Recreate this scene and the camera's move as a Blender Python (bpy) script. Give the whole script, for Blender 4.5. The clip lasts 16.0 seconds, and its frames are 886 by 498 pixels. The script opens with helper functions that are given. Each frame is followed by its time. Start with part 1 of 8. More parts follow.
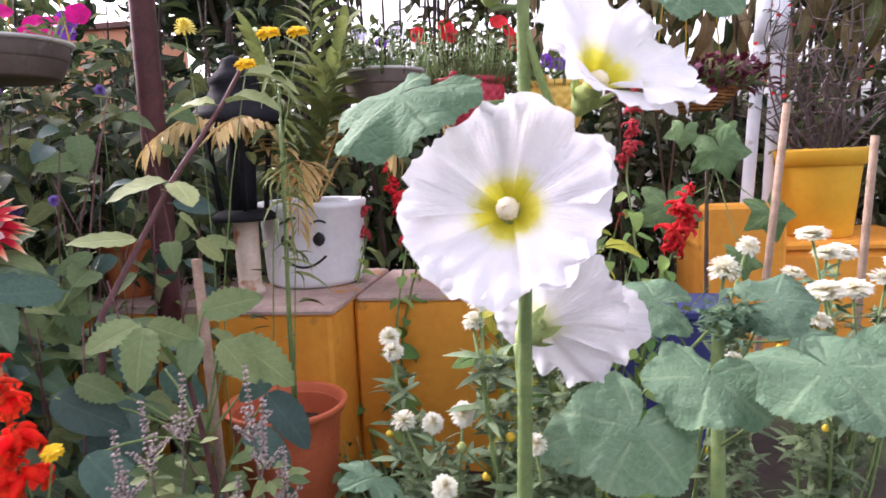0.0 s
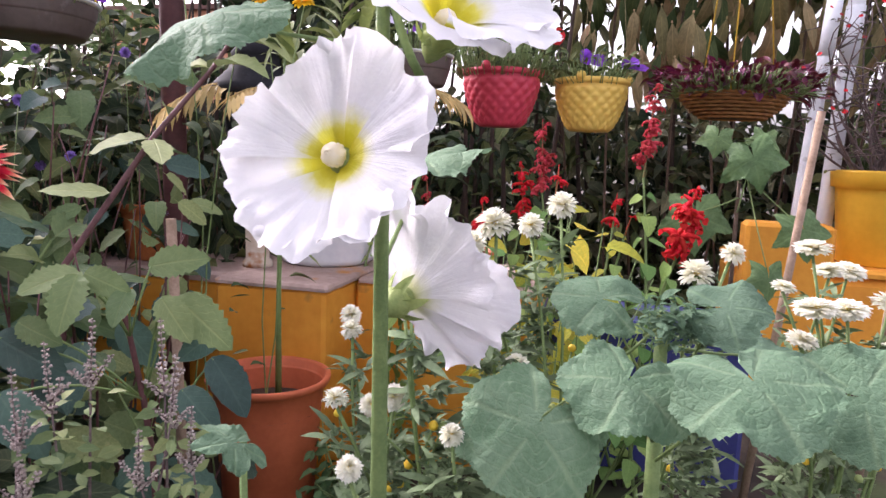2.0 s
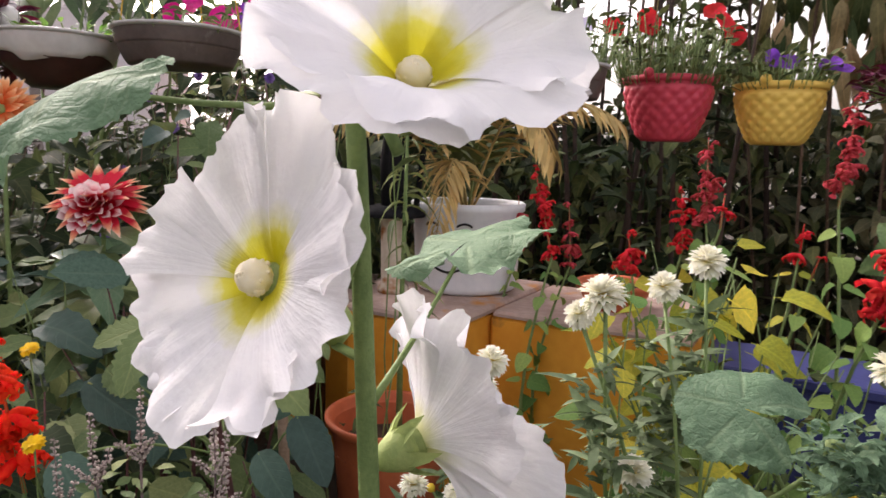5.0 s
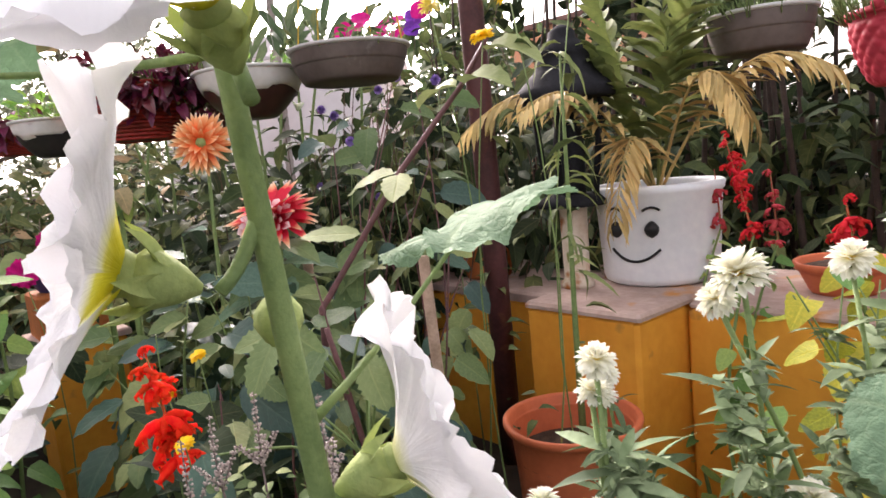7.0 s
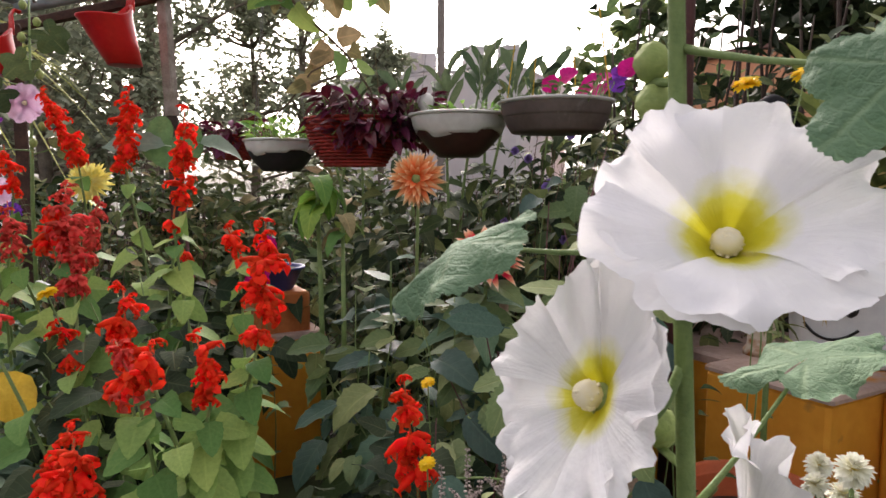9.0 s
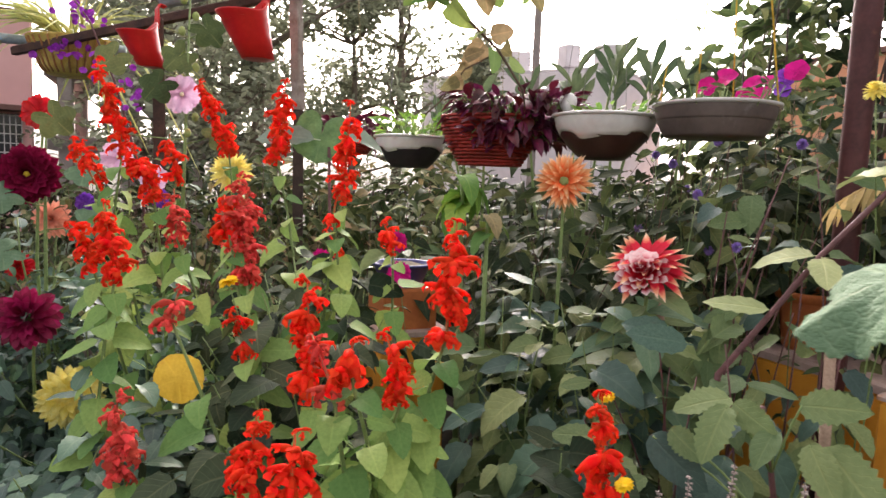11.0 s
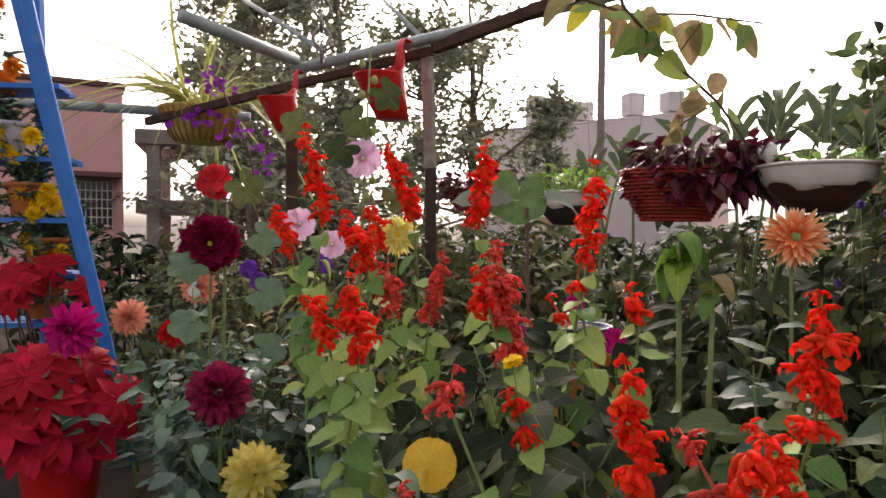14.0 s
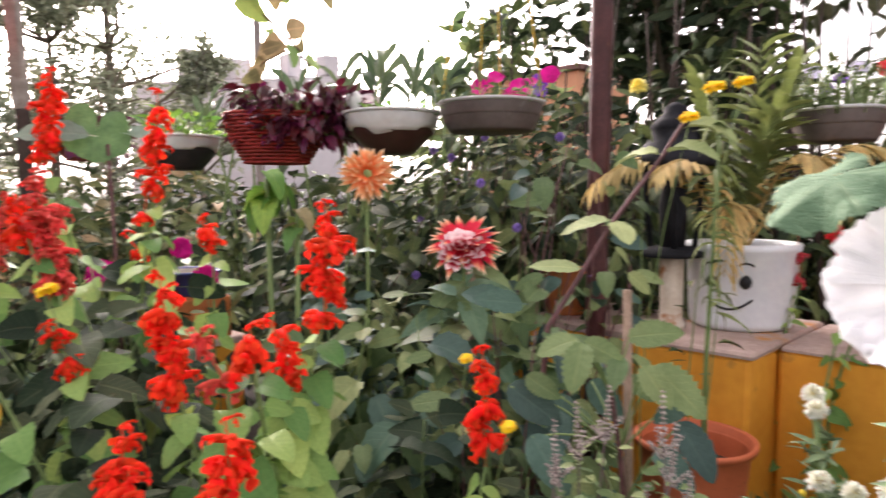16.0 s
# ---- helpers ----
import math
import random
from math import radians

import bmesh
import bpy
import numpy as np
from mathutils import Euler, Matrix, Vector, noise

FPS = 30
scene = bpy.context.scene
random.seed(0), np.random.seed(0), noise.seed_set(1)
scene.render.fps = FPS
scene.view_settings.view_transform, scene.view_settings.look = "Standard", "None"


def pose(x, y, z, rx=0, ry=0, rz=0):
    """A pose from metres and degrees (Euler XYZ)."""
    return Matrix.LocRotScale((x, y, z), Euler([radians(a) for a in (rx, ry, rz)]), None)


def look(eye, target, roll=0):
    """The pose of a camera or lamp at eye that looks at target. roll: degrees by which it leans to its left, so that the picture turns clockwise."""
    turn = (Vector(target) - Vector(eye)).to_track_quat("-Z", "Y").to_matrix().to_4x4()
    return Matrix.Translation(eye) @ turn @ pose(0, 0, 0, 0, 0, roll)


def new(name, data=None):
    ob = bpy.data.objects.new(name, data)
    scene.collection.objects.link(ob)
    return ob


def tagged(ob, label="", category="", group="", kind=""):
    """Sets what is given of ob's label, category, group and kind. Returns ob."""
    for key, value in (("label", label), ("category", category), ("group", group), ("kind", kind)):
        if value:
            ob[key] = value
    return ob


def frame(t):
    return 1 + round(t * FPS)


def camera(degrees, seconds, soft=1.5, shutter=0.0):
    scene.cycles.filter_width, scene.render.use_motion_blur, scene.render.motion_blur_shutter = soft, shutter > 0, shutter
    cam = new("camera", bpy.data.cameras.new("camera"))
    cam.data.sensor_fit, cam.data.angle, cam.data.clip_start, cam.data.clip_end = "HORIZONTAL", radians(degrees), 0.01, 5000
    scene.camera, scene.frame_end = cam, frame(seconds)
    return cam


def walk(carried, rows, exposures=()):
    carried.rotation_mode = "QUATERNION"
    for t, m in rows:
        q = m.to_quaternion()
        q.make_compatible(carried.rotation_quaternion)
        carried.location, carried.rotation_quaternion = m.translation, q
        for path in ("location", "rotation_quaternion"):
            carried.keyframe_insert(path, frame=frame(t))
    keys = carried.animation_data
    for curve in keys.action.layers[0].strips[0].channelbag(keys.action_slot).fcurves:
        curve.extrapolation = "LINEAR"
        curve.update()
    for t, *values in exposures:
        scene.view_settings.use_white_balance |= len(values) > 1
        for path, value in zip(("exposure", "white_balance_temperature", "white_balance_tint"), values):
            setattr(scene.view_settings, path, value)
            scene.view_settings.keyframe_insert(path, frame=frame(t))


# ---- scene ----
cam = camera(67.0, 16.0, shutter=0.3)
PATH = [
    (0, (0.0, 0.0, 1.2), (-0.321, 1.954, 0.923), -2.3),
    (0.5, (0.034, 0.025, 1.214), (-0.229, 1.994, 0.981), -0.2),
    (1, (0.085, 0.028, 1.218), (-0.347, 1.964, 0.964), 1.5),
    (1.5, (0.114, 0.018, 1.196), (-0.426, 1.933, 0.993), 3.3),
    (2, (0.123, 0.058, 1.17), (-0.381, 1.973, 0.893), 2.1),
    (2.5, (0.121, 0.081, 1.177), (-0.433, 1.986, 0.923), 2.4),
    (3, (0.115, 0.098, 1.205), (-0.422, 2.013, 0.994), 2.0),
    (3.2, (0.104, 0.112, 1.212), (-0.433, 2.027, 1.002), 2.5),
    (5.5, (0.181, 0.25, 1.214), (-0.969, 1.861, 0.926), -0.7),
    (6, (0.205, 0.288, 1.203), (-1.102, 1.773, 0.91), -3.0),
    (6.5, (0.205, 0.315, 1.191), (-1.243, 1.654, 0.857), -3.8),
    (7, (0.196, 0.336, 1.191), (-1.312, 1.623, 0.928), -5.4),
    (7.5, (0.181, 0.309, 1.23), (-1.409, 1.502, 1.01), -2.6),
    (8, (0.186, 0.266, 1.237), (-1.481, 1.35, 1.026), -0.3),
    (8.5, (0.191, 0.224, 1.249), (-1.525, 1.229, 1.038), -0.3),
    (9, (0.197, 0.189, 1.262), (-1.541, 1.159, 1.065), 0.0),
    (9.2, (0.194, 0.174, 1.264), (-1.551, 1.133, 1.076), 0.5),
    (11.3, (0.075, 0.042, 1.265), (-1.767, 0.794, 1.057), 2.1),
    (11.5, (0.05, 0.018, 1.265), (-1.788, 0.784, 1.073), 2.0),
    (12, (-0.023, -0.049, 1.27), (-1.89, 0.648, 1.096), 1.1),
    (12.5, (-0.057, -0.116, 1.269), (-1.936, 0.555, 1.125), 0.7),
    (13, (-0.077, -0.167, 1.281), (-1.992, 0.407, 1.224), 0.3),
    (13.5, (-0.097, -0.207, 1.288), (-2.016, 0.353, 1.26), 0.3),
    (14, (-0.097, -0.219, 1.28), (-1.997, 0.404, 1.222), 0.5),
    (14.5, (-0.092, -0.205, 1.267), (-1.96, 0.5, 1.15), -0.2),
    (15, (-0.078, -0.184, 1.235), (-1.868, 0.698, 1.101), -0.6),
    (15.5, (-0.037, -0.141, 1.242), (-1.672, 0.993, 1.048), -0.3),
    (16, (0.037, -0.1, 1.222), (-1.357, 1.325, 1.061), -0.2),
]
EXPOSURE = [(0, 2.11, 6200, 29), (1.0, 2.04, 6200, 29), (1.5, 2.06, 6250, 29), (3.2, 1.94, 6350, 29), (5.5, 1.62, 7200, 21), (6, 1.73, 7400, 21), (6.5, 1.98, 7300, 21), (7, 2.19, 6850, 21), (7.5, 1.66, 6400, 18), (8, 1.52, 6500, 19), (9, 1.38, 6900, 18), (11.5, 2.09, 7000, 21), (12, 2.12, 6400, 22), (12.5, 2.01, 6000, 22), (13.5, 1.43, 6700, 25), (14.5, 1.30, 7600, 24), (15, 1.49, 7500, 24), (15.5, 1.89, 7200, 22), (16, 2.20, 6900, 22)]
walk(cam, [(t, look(eye, target, roll)) for t, eye, target, roll in PATH], EXPOSURE)

# ---------------------------------------------------------------- light
SUN_EL, SUN_AZ = 30.0, 292.0
world = bpy.data.worlds.new("overcast_sky")
scene.world = world
world.use_nodes = True
wn = world.node_tree.nodes
sky = wn.new("ShaderNodeTexSky")
sky.sky_type = "NISHITA"
sky.sun_disc = False
sky.sun_elevation, sky.sun_rotation = radians(SUN_EL), radians(SUN_AZ)
sky.air_density, sky.dust_density, sky.ozone_density = 1.0, 6.0, 1.5
soft_sky = wn.new("ShaderNodeHueSaturation")
soft_sky.inputs["Saturation"].default_value = 0.22
world.node_tree.links.new(sky.outputs[0], soft_sky.inputs["Color"])
world.node_tree.links.new(soft_sky.outputs[0], wn["Background"].inputs["Color"])
wn["Background"].inputs["Strength"].default_value = 0.15
sun_data = bpy.data.lights.new("sun", "SUN")
sun_data.energy, sun_data.angle, sun_data.color = 0.8, radians(20), (1.0, 0.95, 0.90)
sun = new("sun", sun_data)
sa, se = radians(SUN_AZ), radians(SUN_EL)
sun.matrix_world = look((0, 0, 6), (-math.sin(sa) * math.cos(se), -math.cos(sa) * math.cos(se), 6 - math.sin(se)))
scene.view_settings.exposure = 0.75

# ---------------------------------------------------------------- materials


def mat(name, c1, c2=None, rough=0.6, scale=20.0, bump=0.1, thin=0.0, vary=0.25, metal=0.0, ramp=None, veins=0.0, spec=0.3, stain=None, gloss=0.0, rays=0.0, net=0.0):
    """c1 to c2: two-scale mottling; net: quilted cells between fine veins, so many a metre; ramp: colours from base to tip along the first UV axis; thin: light let through; veins: midrib and side veins; rays: fine ribs along a petal."""
    m = bpy.data.materials.new(name)
    m.use_nodes = True
    nt = m.node_tree
    nd, ln = nt.nodes, nt.links.new
    bsdf, out = nd["Principled BSDF"], nd["Material Output"]
    c2 = c2 or tuple(0.7 * v for v in c1)
    co = nd.new("ShaderNodeTexCoord")
    n1, n2 = nd.new("ShaderNodeTexNoise"), nd.new("ShaderNodeTexNoise")
    n1.inputs["Scale"].default_value, n2.inputs["Scale"].default_value = scale, scale * 6.3
    n1.inputs["Detail"].default_value = n2.inputs["Detail"].default_value = 4
    ln(co.outputs["Object"], n1.inputs["Vector"]), ln(co.outputs["Object"], n2.inputs["Vector"])
    both = nd.new("ShaderNodeMath")
    both.operation = "MULTIPLY_ADD"
    ln(n1.outputs["Fac"], both.inputs[0])
    both.inputs[1].default_value = 0.65
    half = nd.new("ShaderNodeMath")
    half.operation = "MULTIPLY"
    half.inputs[1].default_value = 0.35
    ln(n2.outputs["Fac"], half.inputs[0]), ln(half.outputs[0], both.inputs[2])
    mix = nd.new("ShaderNodeValToRGB")
    mix.color_ramp.elements[0].position, mix.color_ramp.elements[1].position = 0.36, 0.64
    mix.color_ramp.elements[0].color, mix.color_ramp.elements[1].color = (*c2, 1), (*c1, 1)
    ln(both.outputs[0], mix.inputs["Fac"])
    colour = mix.outputs["Color"]
    height = both.outputs[0]
    uv = nd.new("ShaderNodeSeparateXYZ")
    ln(co.outputs["UV"], uv.inputs[0])
    if ramp:
        r = nd.new("ShaderNodeValToRGB")
        while len(r.color_ramp.elements) < len(ramp):
            r.color_ramp.elements.new(0.5)
        for el, (p, c) in zip(r.color_ramp.elements, ramp):
            el.position, el.color = p, (*c, 1)
        # uneven border of the colours
        shake = nd.new("ShaderNodeMath")
        shake.operation = "MULTIPLY_ADD"
        ln(n2.outputs["Fac"], shake.inputs[0])
        shake.inputs[1].default_value = 0.10
        ln(uv.outputs["X"], shake.inputs[2])
        off = nd.new("ShaderNodeMath")
        off.operation = "SUBTRACT"
        ln(shake.outputs[0], off.inputs[0])
        off.inputs[1].default_value = 0.05
        ln(off.outputs[0], r.inputs["Fac"])
        mul = nd.new("ShaderNodeMix")
        mul.data_type, mul.blend_type = "RGBA", "MULTIPLY"
        mul.inputs["Factor"].default_value = 1.0
        ln(r.outputs["Color"], mul.inputs["A"]), ln(colour, mul.inputs["B"])
        colour = mul.outputs["Result"]
    if rays:
        stretch, rib_noise = nd.new("ShaderNodeMapping"), nd.new("ShaderNodeTexNoise")
        stretch.inputs["Scale"].default_value = (2.2, 34.0, 1.0)
        rib_noise.inputs["Scale"].default_value, rib_noise.inputs["Detail"].default_value = 1.0, 3
        ln(co.outputs["UV"], stretch.inputs["Vector"]), ln(stretch.outputs[0], rib_noise.inputs["Vector"])
        ribbed = nd.new("ShaderNodeMath")
        ribbed.operation = "MULTIPLY_ADD"
        ln(rib_noise.outputs["Fac"], ribbed.inputs[0])
        ribbed.inputs[1].default_value = rays
        ln(height, ribbed.inputs[2])
        height = ribbed.outputs[0]
    if veins:
        side = nd.new("ShaderNodeMath")
        side.operation = "SUBTRACT"
        ln(uv.outputs["Y"], side.inputs[0])
        side.inputs[1].default_value = 0.5
        ab = nd.new("ShaderNodeMath")
        ab.operation = "ABSOLUTE"
        ln(side.outputs[0], ab.inputs[0])
        # side veins run forward from the midrib
        k = nd.new("ShaderNodeMath")
        k.operation = "MULTIPLY_ADD"
        ln(ab.outputs[0], k.inputs[0])
        k.inputs[1].default_value = -0.55
        ln(uv.outputs["X"], k.inputs[2])
        w = nd.new("ShaderNodeMath")
        w.operation = "MULTIPLY"
        ln(k.outputs[0], w.inputs[0])
        w.inputs[1].default_value = 44.0
        sn = nd.new("ShaderNodeMath")
        sn.operation = "SINE"
        ln(w.outputs[0], sn.inputs[0])
        st = nd.new("ShaderNodeMapRange")
        ln(sn.outputs[0], st.inputs["Value"])
        st.inputs["From Min"].default_value, st.inputs["From Max"].default_value = 0.80, 1.0
        st.inputs["To Max"].default_value = 0.45
        rib = nd.new("ShaderNodeMapRange")
        ln(ab.outputs[0], rib.inputs["Value"])
        rib.inputs["From Min"].default_value, rib.inputs["From Max"].default_value = 0.05, 0.012
        mx = nd.new("ShaderNodeMath")
        mx.operation = "MAXIMUM"
        ln(st.outputs[0], mx.inputs[0]), ln(rib.outputs[0], mx.inputs[1])
        sc = nd.new("ShaderNodeMath")
        sc.operation = "MULTIPLY"
        ln(mx.outputs[0], sc.inputs[0])
        sc.inputs[1].default_value = veins
        lite = nd.new("ShaderNodeMix")
        lite.data_type = "RGBA"
        ln(sc.outputs[0], lite.inputs["Factor"]), ln(colour, lite.inputs["A"])
        lite.inputs["B"].default_value = (min(1, c1[0] * 1.9 + 0.03), min(1, c1[1] * 1.6 + 0.03), min(1, c1[2] * 1.5 + 0.02), 1)
        colour = lite.outputs["Result"]
        hm = nd.new("ShaderNodeMath")
        hm.operation = "SUBTRACT"
        soft = nd.new("ShaderNodeMath")
        soft.operation = "MULTIPLY"
        ln(mx.outputs[0], soft.inputs[0])
        soft.inputs[1].default_value = min(1.0, 2.2 * veins)
        ln(height, hm.inputs[0]), ln(soft.outputs[0], hm.inputs[1])
        height = hm.outputs[0]
    if net:
        cell, fine = nd.new("ShaderNodeTexVoronoi"), nd.new("ShaderNodeTexVoronoi")
        quilt = nd.new("ShaderNodeMath")
        quilt.operation = "ADD"
        for node, k, gain, slot in ((cell, net, 1.0, 0), (fine, net * 2.7, 0.45, 1)):
            node.feature = "DISTANCE_TO_EDGE"
            node.inputs["Scale"].default_value = k
            ln(co.outputs["Object"], node.inputs["Vector"])
            rise = nd.new("ShaderNodeMapRange")
            ln(node.outputs["Distance"], rise.inputs["Value"])
            rise.inputs["From Max"].default_value, rise.inputs["To Max"].default_value = 0.22, gain
            ln(rise.outputs[0], quilt.inputs[slot])
        lower = nd.new("ShaderNodeMath")
        lower.operation = "MULTIPLY_ADD"
        ln(quilt.outputs[0], lower.inputs[0])
        lower.inputs[1].default_value = 0.24
        ln(height, lower.inputs[2])
        height = lower.outputs[0]
    if stain:
        n3 = nd.new("ShaderNodeTexNoise")
        n3.inputs["Scale"].default_value, n3.inputs["Detail"].default_value = stain[1], 6
        ln(co.outputs["Object"], n3.inputs["Vector"])
        th = nd.new("ShaderNodeMapRange")
        ln(n3.outputs["Fac"], th.inputs["Value"])
        th.inputs["From Min"].default_value, th.inputs["From Max"].default_value = stain[2], stain[2] + 0.08
        sm = nd.new("ShaderNodeMix")
        sm.data_type = "RGBA"
        ln(th.outputs[0], sm.inputs["Factor"]), ln(colour, sm.inputs["A"])
        sm.inputs["B"].default_value = (*stain[0], 1)
        colour = sm.outputs["Result"]
    if vary:
        geo, info, hsv = nd.new("ShaderNodeNewGeometry"), nd.new("ShaderNodeObjectInfo"), nd.new("ShaderNodeHueSaturation")
        add = nd.new("ShaderNodeMath")
        add.operation = "ADD"
        ln(geo.outputs["Random Per Island"], add.inputs[0]), ln(info.outputs["Random"], add.inputs[1])
        fr = nd.new("ShaderNodeMath")
        fr.operation = "FRACT"
        ln(add.outputs[0], fr.inputs[0])
        val = nd.new("ShaderNodeMapRange")
        ln(fr.outputs[0], val.inputs["Value"])
        val.inputs["To Min"].default_value, val.inputs["To Max"].default_value = 1 - vary, 1 + vary
        hue_shift = 0.09 if veins else 0.015
        hue = nd.new("ShaderNodeMapRange")
        ln(fr.outputs[0], hue.inputs["Value"])
        hue.inputs["To Min"].default_value, hue.inputs["To Max"].default_value = 0.5 + hue_shift * vary, 0.5 - hue_shift * vary
        ln(val.outputs[0], hsv.inputs["Value"]), ln(hue.outputs[0], hsv.inputs["Hue"]), ln(colour, hsv.inputs["Color"])
        colour = hsv.outputs["Color"]
    ln(colour, bsdf.inputs["Base Color"])
    bsdf.inputs["Roughness"].default_value, bsdf.inputs["Metallic"].default_value = rough, metal
    bsdf.inputs["Specular IOR Level"].default_value = spec
    bsdf.inputs["Coat Weight"].default_value = gloss
    if bump:
        b = nd.new("ShaderNodeBump")
        b.inputs["Strength"].default_value, b.inputs["Distance"].default_value = bump, 0.004
        ln(height, b.inputs["Height"]), ln(b.outputs[0], bsdf.inputs["Normal"])
    if thin:
        tr, ms = nd.new("ShaderNodeBsdfTranslucent"), nd.new("ShaderNodeMixShader")
        ln(colour, tr.inputs["Color"])
        ms.inputs[0].default_value = thin
        ln(bsdf.outputs[0], ms.inputs[1]), ln(tr.outputs[0], ms.inputs[2]), ln(ms.outputs[0], out.inputs["Surface"])
    return m


M = {}
M["leaf_salvia"] = mat("leaf_salvia", (0.225, 0.360, 0.105), (0.165, 0.285, 0.080), 0.5, 14, 0.25, 0.22, 0.42, veins=0.14, spec=0.10)
M["leaf_yellow"] = mat("leaf_yellow", (0.60, 0.55, 0.06), (0.38, 0.41, 0.05), 0.55, 14, 0.3, 0.35, 0.3, veins=0.3)
M["leaf_golden"] = mat("leaf_golden", (0.68, 0.46, 0.06), (0.54, 0.34, 0.035), 0.55, 30, 0.3, 0.3, 0.0, veins=0.12)
M["leaf_mum"] = mat("leaf_mum", (0.21, 0.28, 0.15), (0.11, 0.165, 0.075), 0.65, 30, 0.3, 0.2, 0.35)
M["leaf_dahlia"] = mat("leaf_dahlia", (0.095, 0.170, 0.118), (0.060, 0.118, 0.082), 0.45, 14, 0.3, 0.12, 0.45, veins=0.25, spec=0.32)
M["leaf_holly"] = mat("leaf_holly", (0.155, 0.255, 0.155), (0.10, 0.185, 0.105), 0.72, 34, 0.55, 0.28, 0.16, veins=0.22, net=190)
M["leaf_teal"] = mat("leaf_teal", (0.062, 0.118, 0.090), (0.040, 0.082, 0.062), 0.5, 30, 0.3, 0.10, 0.3, veins=0.16, spec=0.28)
M["leaf_paddle"] = mat("leaf_paddle", (0.105, 0.150, 0.075), (0.070, 0.110, 0.052), 0.5, 14, 0.15, 0.22, 0.35, veins=0.10, spec=0.3)
M["leaf_hedge"] = mat("leaf_hedge", (0.145, 0.150, 0.082), (0.060, 0.070, 0.038), 0.65, 8, 0.3, 0.22, 0.5, veins=0.4, spec=0.12)
M["leaf_pale"] = mat("leaf_pale", (0.16, 0.22, 0.085), (0.075, 0.12, 0.045), 0.5, 9, 0.25, 0.3, 0.35, veins=0.35)
M["leaf_broad"] = mat("leaf_broad", (0.205, 0.270, 0.115), (0.145, 0.205, 0.082), 0.55, 24, 0.4, 0.25, 0.42, veins=0.20, spec=0.2)
M["leaf_lobed"] = mat("leaf_lobed", (0.11, 0.20, 0.075), (0.06, 0.12, 0.045), 0.55, 30, 0.5, 0.25, 0.2, veins=0.12)
M["leaf_fresh"] = mat("leaf_fresh", (0.20, 0.36, 0.06), (0.12, 0.26, 0.05), 0.5, 16, 0.3, 0.35, 0.25, veins=0.35)
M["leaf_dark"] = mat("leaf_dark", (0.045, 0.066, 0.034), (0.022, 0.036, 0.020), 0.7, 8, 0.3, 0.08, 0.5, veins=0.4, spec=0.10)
M["leaf_mid"] = mat("leaf_mid", (0.115, 0.145, 0.055), (0.055, 0.08, 0.033), 0.7, 8, 0.3, 0.15, 0.45, veins=0.4, spec=0.12)
M["leaf_grey"] = mat("leaf_grey", (0.27, 0.35, 0.27), (0.19, 0.26, 0.19), 0.7, 20, 0.3, 0.25, 0.3, veins=0.2)
# distance haze is put into this colour: pale, greyed green
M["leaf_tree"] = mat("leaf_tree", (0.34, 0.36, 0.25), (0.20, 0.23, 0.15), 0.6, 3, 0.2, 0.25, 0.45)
M["leaf_dry"] = mat("leaf_dry", (0.38, 0.30, 0.15), (0.20, 0.165, 0.08), 0.7, 14, 0.3, 0.25, 0.35, veins=0.3)
M["leaf_burgundy"] = mat("leaf_burgundy", (0.15, 0.012, 0.040), (0.05, 0.006, 0.020), 0.4, 20, 0.3, 0.15, 0.4, veins=0.3, spec=0.5)
M["leaf_palm"] = mat("leaf_palm", (0.25, 0.29, 0.10), (0.12, 0.16, 0.055), 0.5, 10, 0.2, 0.25, 0.35)
M["leaf_palm_dry"] = mat("leaf_palm_dry", (0.70, 0.52, 0.20), (0.50, 0.35, 0.15), 0.6, 12, 0.3, 0.25, 0.3)
M["leaf_spider"] = mat("leaf_spider", (0.58, 0.56, 0.22), (0.36, 0.42, 0.12), 0.5, 12, 0.2, 0.3, 0.35)
M["stem_green"] = mat("stem_green", (0.21, 0.29, 0.105), (0.13, 0.20, 0.07), 0.6, 60, 0.5, 0, 0.1)
M["stem_brown"] = mat("stem_brown", (0.14, 0.09, 0.06), (0.07, 0.045, 0.03), 0.75, 60, 0.6, 0, 0.2)
M["stem_purple"] = mat("stem_purple", (0.16, 0.07, 0.07), (0.09, 0.04, 0.04), 0.6, 60, 0.4, 0, 0.1)
M["twig_dark"] = mat("twig_dark", (0.22, 0.165, 0.155), (0.10, 0.07, 0.07), 0.8, 60, 0.6, 0, 0.2)
M["bark"] = mat("bark", (0.22, 0.18, 0.14), (0.10, 0.08, 0.06), 0.85, 14, 1.0, 0, 0.15)
M["petal_white"] = mat("petal_white", (0.91, 0.90, 0.91), (0.87, 0.86, 0.89), 0.6, 34, 0.45, 0.30, 0.03, rays=0.4,
                       ramp=[(0.0, (0.55, 0.50, 0.02)), (0.22, (0.74, 0.67, 0.03)), (0.30, (0.84, 0.79, 0.12)), (0.38, (0.94, 0.94, 0.70)), (0.48, (1, 1, 1))])
M["petal_shaded"] = mat("petal_shaded", (0.91, 0.90, 0.91), (0.87, 0.86, 0.89), 0.6, 34, 0.45, 0.30, 0.03, rays=0.4, ramp=[(0.0, (0.55, 0.60, 0.15)), (0.15, (0.80, 0.82, 0.42)), (0.26, (0.95, 0.95, 0.82)), (0.36, (1, 1, 1))])
M["pistil"] = mat("pistil", (0.98, 0.90, 0.70), (0.95, 0.84, 0.58), 0.8, 300, 0.15, 0.15, 0.06)
